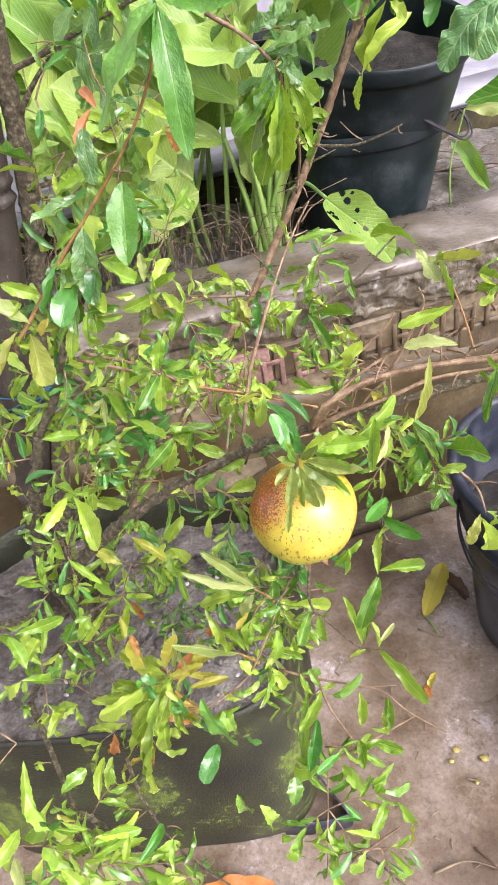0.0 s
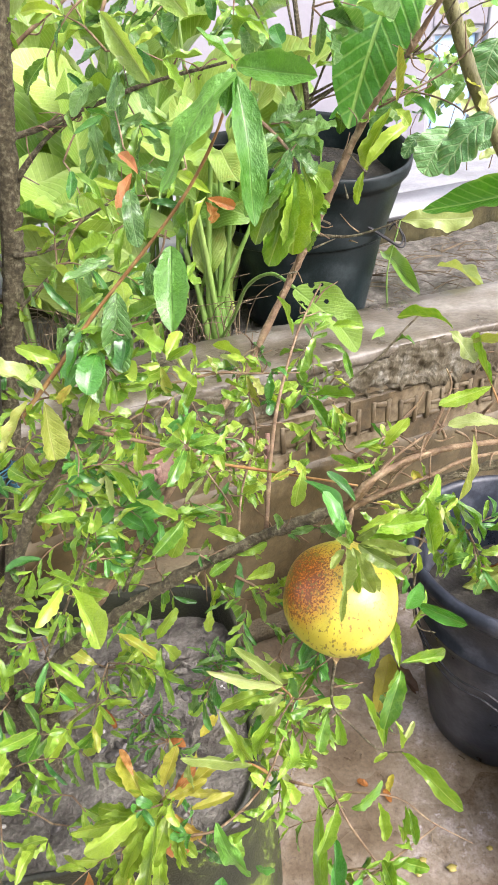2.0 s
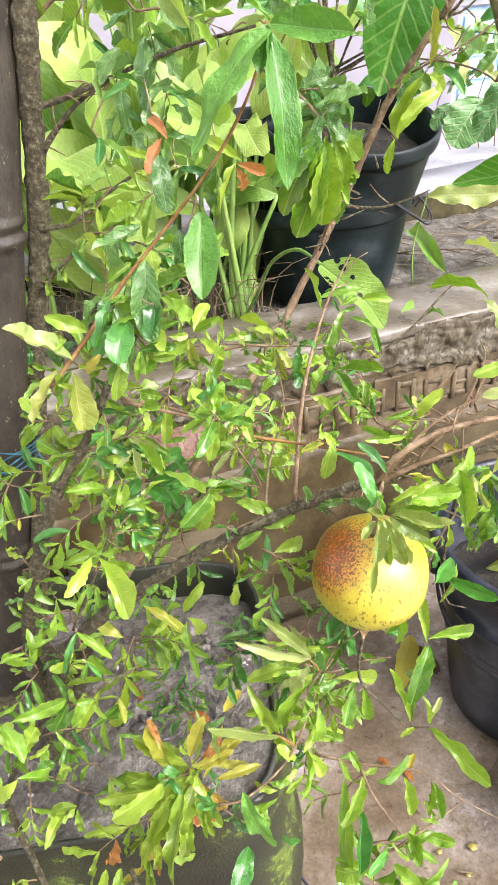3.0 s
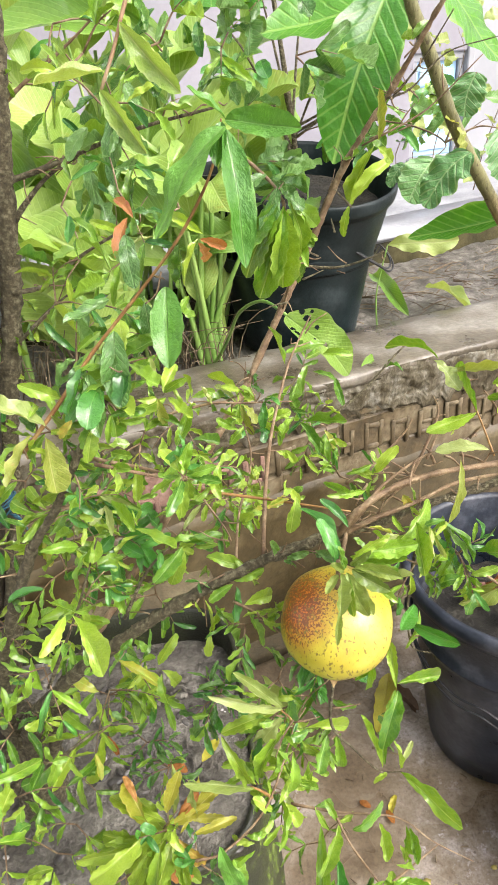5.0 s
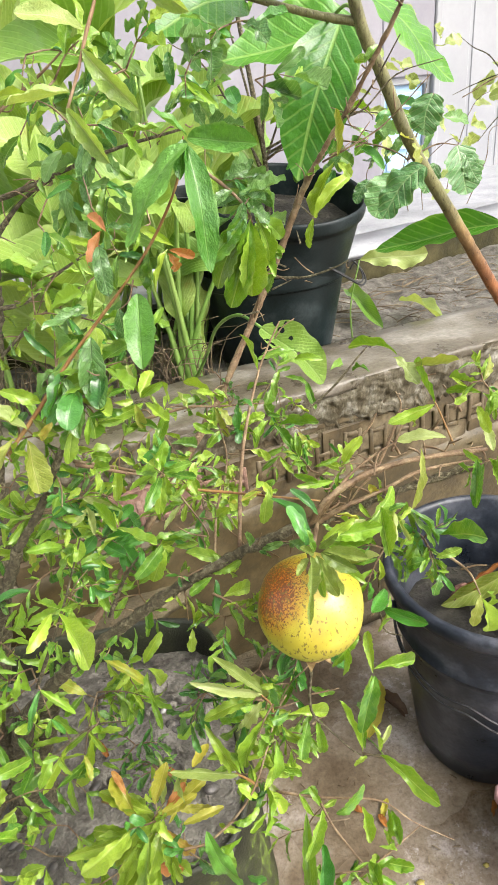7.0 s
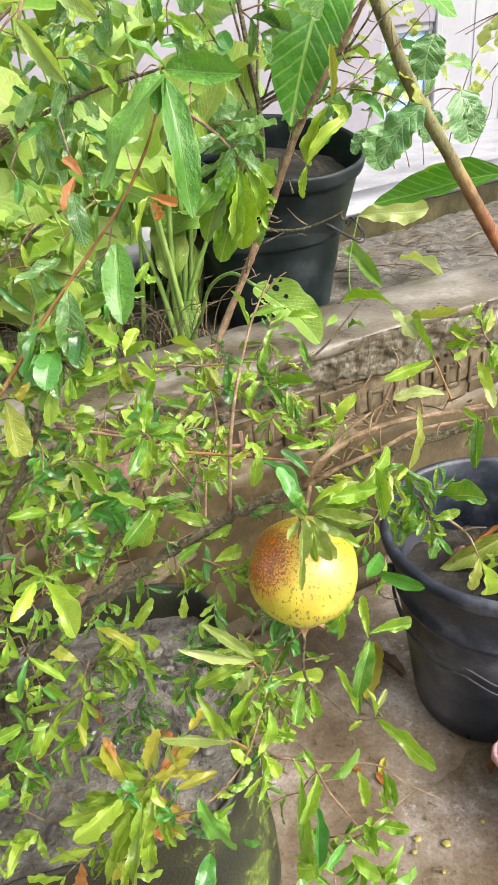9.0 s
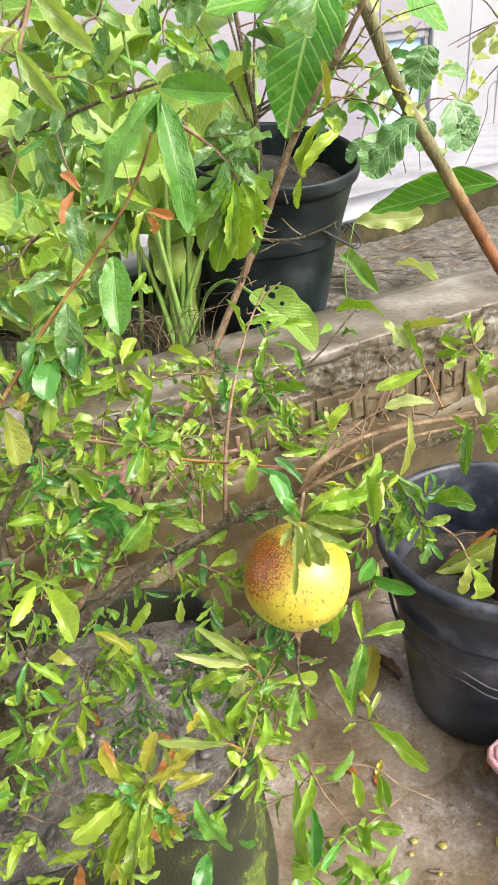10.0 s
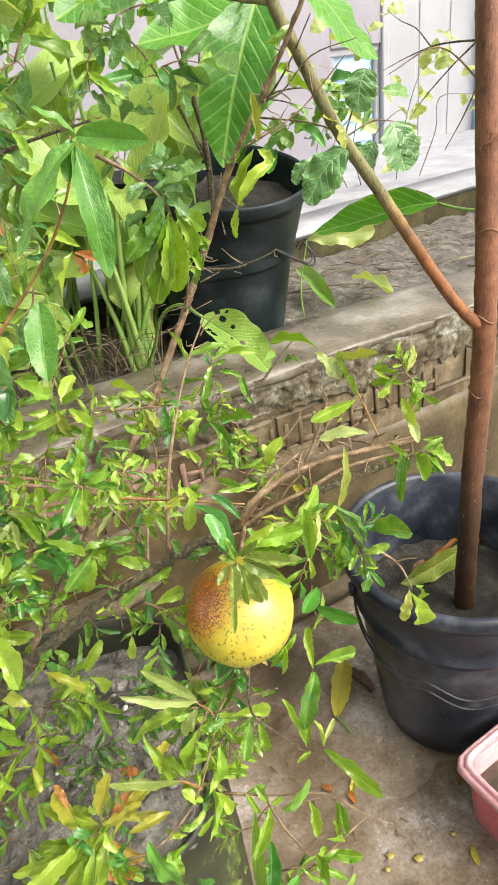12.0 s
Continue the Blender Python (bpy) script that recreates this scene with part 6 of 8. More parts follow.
leaf(shrub, "mid", (0.185, 0.490, 0.885), (0.172, 0.491, 0.882), 0.0047)
leaf(shrub, "mid", (0.149, 0.491, 0.869), (0.138, 0.498, 0.877), 0.0060)
FRONT = (0.0, -0.8, 0.75)
leaf(shrub, "olive", (0.113, 0.470, 0.872), (0.122, 0.4495, 0.850), 0.0100, 8, FRONT)
leaf(shrub, "olive", (0.109, 0.470, 0.872), (0.104, 0.449, 0.857), 0.0070, -14, FRONT)
leaf(shrub, "olive", (0.106, 0.460, 0.852), (0.1005, 0.4475, 0.834), 0.0042, 0, FRONT, "shrivelled olive leaf", 1)
leaf(shrub, "olive", (0.117, 0.472, 0.872), (0.137, 0.456, 0.864), 0.0095, 18, FRONT)
leaf(shrub, "mid", (0.121, 0.480, 0.878), (0.160, 0.472, 0.884), 0.0115, 5, FRONT)
leaf(shrub, "dark", (0.108, 0.478, 0.878), (0.101, 0.487, 0.903), 0.0095, 0, FRONT)
for base, tip, wide, kind in (((0.111, 0.470, 0.874), (0.100, 0.466, 0.884), 0.0060, "olive"), ((0.112, 0.470, 0.876), (0.108, 0.468, 0.894), 0.0055, "mid"), ((0.116, 0.472, 0.876), (0.128, 0.468, 0.890), 0.0060, "olive"), ((0.118, 0.472, 0.872), (0.146, 0.460, 0.870), 0.0075, "olive"),
                              ((0.114, 0.470, 0.870), (0.112, 0.452, 0.850), 0.0065, "mid"), ((0.108, 0.471, 0.870), (0.097, 0.460, 0.866), 0.0055, "olive"), ((0.122, 0.474, 0.874), (0.150, 0.468, 0.862), 0.0080, "mid"), ((0.118, 0.474, 0.878), (0.140, 0.470, 0.896), 0.0070, "bright")):
    leaf(shrub, kind, base, tip, wide, rng.uniform(-20, 20), FRONT)
# right hand spray
leaf(shrub, "bright", (0.214, 0.583, 0.956), (0.192, 0.615, 0.977), 0.0052)
leaf(shrub, "pale", (0.212, 0.584, 0.956), (0.227, 0.563, 0.942), 0.0085)
leaf(shrub, "yellow", (0.223, 0.576, 0.948), (0.248, 0.547, 0.961), 0.0072)
leaf(shrub, "bright", (0.231, 0.550, 0.927), (0.194, 0.549, 0.917), 0.0083)
leaf(shrub, "bright", (0.231, 0.550, 0.927), (0.227, 0.584, 0.945), 0.0064)
leaf(shrub, "bright", (0.223, 0.553, 0.925), (0.214, 0.565, 0.897), 0.0045)
leaf(shrub, "pale", (0.227, 0.520, 0.915), (0.194, 0.531, 0.912), 0.0086)
leaf(shrub, "yellow", (0.210, 0.523, 0.907), (0.197, 0.506, 0.867), 0.0081)
leaf(shrub, "bright", (0.154, 0.538, 0.896), (0.163, 0.527, 0.923), 0.0063)
leaf(shrub, "mid", (0.146, 0.533, 0.886), (0.115, 0.523, 0.894), 0.0057)
leaf(shrub, "bright", (0.095, 0.534, 0.889), (0.092, 0.516, 0.872), 0.0075)
leaf(shrub, "mid", (0.118, 0.543, 0.891), (0.131, 0.520, 0.896), 0.0051)
leaf(shrub, "bright", (0.279, 0.565, 0.932), (0.286, 0.592, 0.946), 0.0086)
leaf(shrub, "yellow", (0.279, 0.565, 0.932), (0.298, 0.585, 0.947), 0.0073)
leaf(shrub, "bright", (0.276, 0.562, 0.924), (0.252, 0.576, 0.925), 0.0060)
leaf(shrub, "mid", (0.277, 0.561, 0.924), (0.287, 0.557, 0.908), 0.0060)
leaf(shrub, "bright", (0.272, 0.559, 0.914), (0.270, 0.534, 0.907), 0.0073)
leaf(shrub, "pale", (0.275, 0.552, 0.904), (0.271, 0.529, 0.890), 0.0080)
leaf(shrub, "bright", (0.279, 0.538, 0.886), (0.303, 0.542, 0.876), 0.0066)
leaf(shrub, "mid", (0.256, 0.526, 0.887), (0.242, 0.496, 0.865), 0.0084)
leaf(shrub, "bright", (0.263, 0.522, 0.888), (0.259, 0.495, 0.878), 0.0058)
leaf(shrub, "mid", (0.264, 0.519, 0.884), (0.270, 0.499, 0.900), 0.0058)
# curly tuft over the pot rim
leaf(shrub, "mid", (0.211, 0.496, 0.835), (0.197, 0.504, 0.866), 0.0083)
leaf(shrub, "mid", (0.214, 0.496, 0.837), (0.207, 0.502, 0.871), 0.0070)
leaf(shrub, "mid", (0.217, 0.500, 0.843), (0.238, 0.472, 0.856), 0.0083)
leaf(shrub, "mid", (0.210, 0.493, 0.832), (0.202, 0.520, 0.825), 0.0083)
leaf(shrub, "bright", (0.210, 0.492, 0.830), (0.225, 0.484, 0.841), 0.0064)
leaf(shrub, "mid", (0.206, 0.492, 0.828), (0.188, 0.497, 0.823), 0.0083)
leaf(shrub, "bright", (0.207, 0.490, 0.827), (0.204, 0.492, 0.802), 0.0064)
leaf(shrub, "dark", (0.206, 0.503, 0.825), (0.188, 0.509, 0.854), 0.0085)
leaf(shrub, "mid", (0.201, 0.514, 0.834), (0.195, 0.538, 0.840), 0.0079)
leaf(shrub, "mid", (0.202, 0.499, 0.818), (0.184, 0.509, 0.803), 0.0065)
leaf(shrub, "dark", (0.175, 0.505, 0.797), (0.155, 0.483, 0.797), 0.0094)
leaf(shrub, "mid", (0.179, 0.501, 0.794), (0.164, 0.488, 0.771), 0.0060)
leaf(shrub, "dark", (0.172, 0.496, 0.786), (0.194, 0.465, 0.793), 0.0100)
leaf(shrub, "bright", (0.232, 0.462, 0.811), (0.237, 0.457, 0.781), 0.0068)
leaf(shrub, "yellow", (0.232, 0.463, 0.813), (0.223, 0.451, 0.794), 0.0068)
leaf(shrub, "mid", (0.236, 0.463, 0.815), (0.254, 0.465, 0.799), 0.0050)
# small twiggy leaves along the long twig
leaf(shrub, "mid", (0.180, 0.769, 0.904), (0.138, 0.758, 0.905), 0.0090)
leaf(shrub, "mid", (0.176, 0.766, 0.894), (0.194, 0.746, 0.904), 0.0081)
leaf(shrub, "mid", (0.186, 0.754, 0.871), (0.185, 0.727, 0.855), 0.0072)
leaf(shrub, "mid", (0.164, 0.762, 0.878), (0.188, 0.751, 0.871), 0.0063)
leaf(shrub, "bright", (0.133, 0.752, 0.894), (0.120, 0.759, 0.933), 0.0096)
leaf(shrub, "mid", (0.159, 0.765, 0.884), (0.144, 0.743, 0.875), 0.0090)
leaf(shrub, "mid", (0.141, 0.726, 0.840), (0.159, 0.695, 0.824), 0.0088)
leaf(shrub, "mid", (0.147, 0.724, 0.840), (0.181, 0.701, 0.852), 0.0071)
leaf(shrub, "yellow", (0.163, 0.718, 0.833), (0.175, 0.721, 0.807), 0.0080)
leaf(shrub, "mid", (0.136, 0.729, 0.846), (0.113, 0.714, 0.836), 0.0088)
leaf(shrub, "mid", (0.206, 0.734, 0.888), (0.222, 0.745, 0.888), 0.0061)
leaf(shrub, "mid", (0.227, 0.727, 0.887), (0.237, 0.709, 0.899), 0.0069)
# long twig top
leaf(shrub, "bright", (0.215, 0.808, 1.028), (0.241, 0.791, 1.073), 0.0114)
leaf(shrub, "bright", (0.215, 0.808, 1.028), (0.209, 0.813, 0.996), 0.0096)
leaf(shrub, "bright", (0.236, 0.800, 1.079), (0.201, 0.812, 1.023), 0.0114)
leaf(shrub, "bright", (0.239, 0.799, 1.079), (0.249, 0.784, 1.067), 0.0075)
leaf(shrub, "yellow", (0.239, 0.800, 1.084), (0.234, 0.786, 1.127), 0.0092)
# a bunch of wet toothed leaves hanging from a short shoot before the bucket
stick("twig", shrub, [(0.087, 0.765, 1.097), (0.112, 0.762, 1.080), (0.132, 0.761, 1.060), (0.140, 0.760, 1.046)], .0020, .0016, TWIG)
stick("twig", shrub, [(0.140, 0.760, 1.046), (0.146, 0.768, 1.012), (0.152, 0.790, 0.975), (0.146, 0.815, 0.930)], .0016, .0020, TWIG)
for base, tip, wide, kind in (((0.140, 0.760, 1.042), (0.111, 0.748, 0.962), 0.022, "bright"), ((0.141, 0.760, 1.038), (0.133, 0.746, 0.974), 0.023, "bright"), ((0.136, 0.758, 1.040), (0.096, 0.744, 0.985), 0.021, "bright"), ((0.134, 0.758, 1.046), (0.093, 0.750, 1.008), 0.017, "mid"),
                              ((0.146, 0.760, 1.044), (0.166, 0.752, 0.999), 0.013, "bright"), ((0.146, 0.760, 1.048), (0.172, 0.758, 1.022), 0.012, "mid"), ((0.134, 0.758, 1.058), (0.117, 0.748, 1.024), 0.014, "crinkle"), ((0.138, 0.756, 1.036), (0.122, 0.742, 0.988), 0.018, "mid"),
                              ((0.132, 0.761, 1.062), (0.170, 0.758, 1.072), 0.009, "curl"), ((0.130, 0.761, 1.064), (0.156, 0.755, 1.058), 0.009, "curl"), ((0.126, 0.760, 1.070), (0.104, 0.752, 1.058), 0.011, "crinkle"), ((0.138, 0.760, 1.052), (0.160, 0.752, 1.044), 0.009, "curl"), ((0.118, 0.762, 1.078), (0.142, 0.760, 1.088), 0.009, "curl")):
    leaf(shrub, kind, base, tip, wide, rng.uniform(-20, 20), (0.35, -0.75, 0.75))
leaf(shrub, "mid", (0.174, 0.807, 0.988), (0.163, 0.808, 0.957), 0.0107)
leaf(shrub, "curl", (0.162, 0.808, 1.030), (0.204, 0.820, 1.034), 0.0086)
leaf(shrub, "curl", (0.158, 0.809, 1.036), (0.126, 0.821, 1.063), 0.0103)
leaf(shrub, "curl", (0.153, 0.811, 1.042), (0.170, 0.811, 1.069), 0.0094)
leaf(shrub, "curl", (0.167, 0.806, 1.024), (0.153, 0.820, 1.005), 0.0095)
leaf(shrub, "curl", (0.139, 0.806, 1.061), (0.163, 0.786, 1.043), 0.0100)
leaf(shrub, "red", (0.007, 0.635, 1.068), (-0.003, 0.611, 1.046), 0.0080)
leaf(shrub, "red", (0.011, 0.635, 1.067), (0.000, 0.652, 1.078), 0.0070)
leaf(shrub, "red", (0.053, 0.634, 1.046), (0.063, 0.646, 1.028), 0.0075)
leaf(shrub, "red", (0.054, 0.634, 1.048), (0.072, 0.636, 1.040), 0.0065)
leaf(shrub, "bright", (0.054, 0.634, 1.048), (0.033, 0.612, 1.035), 0.0069)
leaf(shrub, "bright", (0.059, 0.655, 1.047), (0.031, 0.670, 1.067), 0.0085)
# near, hanging dark leaves on the arching shoot
leaf(shrub, "long", (0.071, 0.573, 1.122), (0.020, 0.560, 1.070), 0.0217)
leaf(shrub, "long", (0.072, 0.573, 1.121), (0.075, 0.550, 1.047), 0.0186)
leaf(shrub, "long", (0.074, 0.591, 1.123), (0.115, 0.570, 1.116), 0.0162)
leaf(shrub, "long", (0.073, 0.591, 1.124), (0.052, 0.581, 1.142), 0.0108)
leaf(shrub, "long", (0.070, 0.579, 1.123), (0.064, 0.567, 1.101), 0.0105)
leaf(shrub, "mid", (0.071, 0.564, 1.136), (0.078, 0.550, 1.148), 0.0088)
leaf(shrub, "long", (0.026, 0.585, 1.031), (0.021, 0.558, 0.986), 0.0210)
leaf(shrub, "mid", (0.039, 0.595, 1.055), (0.033, 0.593, 1.026), 0.0106)
leaf(shrub, "dark", (-0.029, 0.589, 0.967), (-0.038, 0.558, 0.951), 0.0176)
leaf(shrub, "bright", (-0.057, 0.593, 0.960), (-0.073, 0.580, 0.976), 0.0103)
leaf(shrub, "pale", (-0.070, 0.583, 0.944), (-0.104, 0.567, 0.978), 0.0163)
leaf(shrub, "yellow", (-0.078, 0.580, 0.941), (-0.099, 0.559, 0.914), 0.0107)
leaf(shrub, "yellow", (-0.071, 0.580, 0.938), (-0.072, 0.570, 0.899), 0.0163)
leaf(shrub, "pale", (-0.065, 0.587, 0.951), (-0.055, 0.598, 0.930), 0.0079)
leaf(shrub, "curl", (-0.024, 0.592, 0.974), (-0.014, 0.592, 0.990), 0.0144)
leaf(shrub, "mid", (0.012, 0.601, 1.032), (-0.002, 0.615, 1.049), 0.0110)
leaf(shrub, "crinkle", (-0.012, 0.597, 1.002), (-0.015, 0.577, 0.954), 0.0197)
leaf(shrub, "crinkle", (-0.035, 0.596, 0.973), (-0.033, 0.565, 0.940), 0.0152)
leaf(shrub, "crinkle", (-0.013, 0.608, 1.020), (-0.042, 0.584, 1.018), 0.0113)
leaf(shrub, "crinkle", (-0.038, 0.613, 1.010), (-0.037, 0.625, 0.983), 0.0103)
leaf(shrub, "crinkle", (0.005, 0.607, 1.062), (0.008, 0.584, 1.035), 0.0123)
leaf(shrub, "crinkle", (0.036, 0.595, 1.054), (0.034, 0.610, 1.026), 0.0095)
leaf(shrub, "crinkle", (-0.027, 0.601, 0.986), (-0.048, 0.590, 0.975), 0.0104)
leaf(shrub, "crinkle", (0.011, 0.598, 1.019), (0.014, 0.594, 0.990), 0.0111)
leaf(shrub, "crinkle", (0.002, 0.783, 1.121), (-0.002, 0.771, 1.070), 0.0160)
leaf(shrub, "crinkle", (-0.022, 0.801, 1.095), (-0.024, 0.778, 1.058), 0.0132)
leaf(shrub, "crinkle", (-0.020, 0.792, 1.116), (-0.041, 0.786, 1.092), 0.0127)
leaf(shrub, "crinkle", (0.014, 0.783, 1.149), (0.026, 0.771, 1.124), 0.0135)
leaf(shrub, "crinkle", (-0.005, 0.793, 1.139), (-0.028, 0.776, 1.127), 0.0125)
# a pale young shoot hanging near overhead
stick("twig", shrub, [(-0.076, 0.81, 1.215), (-0.05, 0.66, 1.30), (0.02, 0.50, 1.27), (0.036, 0.455, 1.205), (0.022, 0.443, 1.165), (0.012, 0.441, 1.145)], .0014, .0010, PINKTWIG)
for base, tip, wide in (((0.034, 0.452, 1.200), (0.066, 0.440, 1.174), 0.0095), ((0.030, 0.448, 1.188), (0.004, 0.436, 1.196), 0.0090), ((0.024, 0.444, 1.172), (0.000, 0.436, 1.178), 0.0085), ((0.022, 0.443, 1.165), (0.040, 0.434, 1.142), 0.0085),
                        ((0.014, 0.442, 1.150), (-0.010, 0.434, 1.146), 0.0085), ((0.012, 0.441, 1.145), (0.026, 0.430, 1.124), 0.0080), ((0.034, 0.452, 1.204), (0.046, 0.444, 1.224), 0.0095)):
    leaf(shrub, "young", base, tip, wide, None, (0.0, -0.9, 0.4))
# low leaves at the front of the bag
stick("twig", shrub, [(-0.213, 0.526, 0.529), (-0.173, 0.463, 0.525), (-0.141, 0.408, 0.522), (-0.126, 0.373, 0.525)], .0035, .0022, BARK)
stick("twig", shrub, [(-0.141, 0.413, 0.524), (-0.099, 0.391, 0.522), (-0.053, 0.364, 0.520), (-0.014, 0.334, 0.522)], .003, .0016, BARK)
stick("twig", shrub, [(-0.094, 0.453, 0.535), (-0.077, 0.419, 0.525), (-0.051, 0.386, 0.516), (-0.023, 0.363, 0.512), (0.008, 0.345, 0.510)], .0022, .0014, BARK)
stick("twig", shrub, [(0.114, 0.367, 0.507), (0.138, 0.354, 0.503), (0.159, 0.334, 0.498)], .0018, .001, BARK)
stick("twig", shrub, [(0.113, 0.359, 0.504), (0.146, 0.374, 0.510), (0.162, 0.381, 0.513)], .0016, .001, TWIG)
stick("twig", shrub, [(0.103, 0.415, 0.569), (0.145, 0.429, 0.575), (0.188, 0.447, 0.576)], .0014, .001, TWIG)
leaf(shrub, "bright", (-0.167, 0.508, 0.677), (-0.125, 0.526, 0.671), 0.0104)
leaf(shrub, "bright", (-0.162, 0.476, 0.652), (-0.137, 0.491, 0.623), 0.0107)
leaf(shrub, "bright", (-0.162, 0.476, 0.652), (-0.187, 0.464, 0.633), 0.0114)
leaf(shrub, "mid", (-0.158, 0.485, 0.656), (-0.164, 0.501, 0.682), 0.0111)
leaf(shrub, "tinged", (-0.158, 0.489, 0.658), (-0.152, 0.515, 0.659), 0.0120)
leaf(shrub, "bright", (-0.175, 0.435, 0.586), (-0.177, 0.401, 0.547), 0.0105)
leaf(shrub, "bright", (-0.151, 0.421, 0.543), (-0.129, 0.438, 0.555), 0.0107)
leaf(shrub, "bright", (-0.110, 0.416, 0.536), (-0.073, 0.424, 0.519), 0.0115)
leaf(shrub, "bright", (-0.123, 0.370, 0.534), (-0.146, 0.391, 0.549), 0.0116)
leaf(shrub, "mid", (-0.114, 0.383, 0.535), (-0.134, 0.368, 0.536), 0.0118)
leaf(shrub, "pale", (-0.102, 0.364, 0.547), (-0.110, 0.342, 0.559), 0.0106)
leaf(shrub, "pale", (-0.102, 0.361, 0.545), (-0.091, 0.350, 0.516), 0.0113)
leaf(shrub, "mid", (-0.100, 0.379, 0.529), (-0.078, 0.396, 0.508), 0.0102)
leaf(shrub, "bright", (-0.087, 0.369, 0.532), (-0.045, 0.361, 0.534), 0.0108)
leaf(shrub, "bright", (-0.059, 0.355, 0.529), (-0.030, 0.346, 0.530), 0.0098)
leaf(shrub, "bright", (-0.166, 0.379, 0.580), (-0.168, 0.350, 0.594), 0.0120)
leaf(shrub, "pale", (-0.159, 0.353, 0.590), (-0.140, 0.325, 0.591), 0.0114)
leaf(shrub, "bright", (-0.139, 0.355, 0.581), (-0.151, 0.331, 0.560), 0.0104)
leaf(shrub, "bright", (-0.125, 0.348, 0.573), (-0.095, 0.327, 0.569), 0.0115)
leaf(shrub, "dark", (0.008, 0.432, 0.588), (-0.001, 0.399, 0.590), 0.0148)
leaf(shrub, "mid", (0.024, 0.441, 0.589), (0.017, 0.446, 0.615), 0.0118)
leaf(shrub, "dark", (0.034, 0.437, 0.586), (0.046, 0.426, 0.594), 0.0094)
leaf(shrub, "mid", (0.022, 0.396, 0.569), (0.029, 0.380, 0.541), 0.0113)
leaf(shrub, "mid", (0.041, 0.388, 0.563), (0.054, 0.377, 0.536), 0.0135)
leaf(shrub, "mid", (0.070, 0.387, 0.559), (0.073, 0.401, 0.576), 0.0127)
leaf(shrub, "mid", (0.093, 0.470, 0.597), (0.081, 0.408, 0.560), 0.0112)
leaf(shrub, "mid", (0.095, 0.436, 0.579), (0.086, 0.426, 0.553), 0.0086)
leaf(shrub, "mid", (0.141, 0.409, 0.544), (0.150, 0.392, 0.558), 0.0101)
leaf(shrub, "mid", (0.145, 0.400, 0.540), (0.174, 0.410, 0.525), 0.0085)
leaf(shrub, "mid", (0.149, 0.392, 0.537), (0.140, 0.368, 0.548), 0.0091)
leaf(shrub, "mid", (0.159, 0.391, 0.538), (0.168, 0.383, 0.515), 0.0076)
leaf(shrub, "bright", (0.145, 0.434, 0.566), (0.171, 0.419, 0.570), 0.0102)
leaf(shrub, "bright", (0.146, 0.438, 0.568), (0.132, 0.417, 0.580), 0.0086)
leaf(shrub, "bright", (0.157, 0.441, 0.570), (0.166, 0.465, 0.568), 0.0079)
tuft((-0.190, 0.456, 0.579), 0.049, 9, 0.0378, "mid")
tuft((-0.106, 0.356, 0.545), 0.054, 26, 0.0351, "mid")
tuft((0.098, 0.390, 0.537), 0.045, 26, 0.0290, "mid")
tuft((0.139, 0.363, 0.516), 0.030, 16, 0.0256, "mid")
tuft((-0.151, 0.372, 0.559), 0.055, 23, 0.0368, "bright")
tuft((-0.076, 0.361, 0.526), 0.040, 18, 0.0348, "mid")
tuft((-0.123, 0.408, 0.526), 0.043, 16, 0.0336, "bright")
tuft((-0.016, 0.344, 0.536), 0.029, 13, 0.0255, "mid")
# joined foliage, small leaves between
tuft((-0.074, 0.615, 0.855), 0.033, 23, 0.0248, "bright")
tuft((-0.044, 0.636, 0.803), 0.031, 23, 0.0270, "dark")
tuft((-0.086, 0.601, 0.803), 0.034, 23, 0.0265, "mid")
tuft((-0.120, 0.576, 0.722), 0.035, 9, 0.0285, "mid")
tuft((-0.049, 0.641, 0.850), 0.030, 19, 0.0238, "mid")
tuft((0.053, 0.651, 0.816), 0.026, 19, 0.0231, "bright")
tuft((0.057, 0.678, 0.784), 0.028, 16, 0.0246, "mid")
tuft((-0.081, 0.615, 0.635), 0.046, 11, 0.0288, "bright")
tuft((-0.123, 0.536, 0.557), 0.038, 11, 0.0298, "mid")
tuft((-0.060, 0.625, 0.533), 0.031, 21, 0.0187, "curl")
tuft((-0.039, 0.604, 0.514), 0.025, 33, 0.0186, "curl")
tuft((0.025, 0.605, 0.612), 0.026, 36, 0.0201, "curl")
tuft((0.016, 0.611, 0.591), 0.024, 19, 0.0233, "dark")
tuft((0.073, 0.515, 0.694), 0.024, 23, 0.0223, "mid")
tuft((0.082, 0.498, 0.668), 0.024, 19, 0.0222, "bright")
tuft((0.066, 0.483, 0.632), 0.019, 16, 0.0213, "bright")
tuft((0.108, 0.522, 0.731), 0.019, 16, 0.0186, "dark")
tuft((0.178, 0.513, 0.830), 0.022, 23, 0.0179, "mid")
tuft((0.207, 0.507, 0.838), 0.021, 26, 0.0177, "mid")
tuft((0.151, 0.718, 0.829), 0.029, 19, 0.0214, "mid")
tuft((0.094, 0.716, 0.853), 0.023, 16, 0.0220, "bright")
tuft((0.023, 0.706, 0.872), 0.032, 16, 0.0223, "bright")
tuft((-0.044, 0.609, 0.969), 0.037, 12, 0.0267, "mid")
tuft((-0.058, 0.671, 1.004), 0.035, 10, 0.0255, "mid")
tuft((0.103, 0.425, 0.579), 0.028, 9, 0.0217, "mid")
tuft((0.003, 0.823, 1.139), 0.029, 13, 0.0330, "curl")
tuft((0.008, 0.812, 1.092), 0.027, 12, 0.0362, "curl")
tuft((-0.030, 0.840, 1.079), 0.026, 10, 0.0321, "curl")
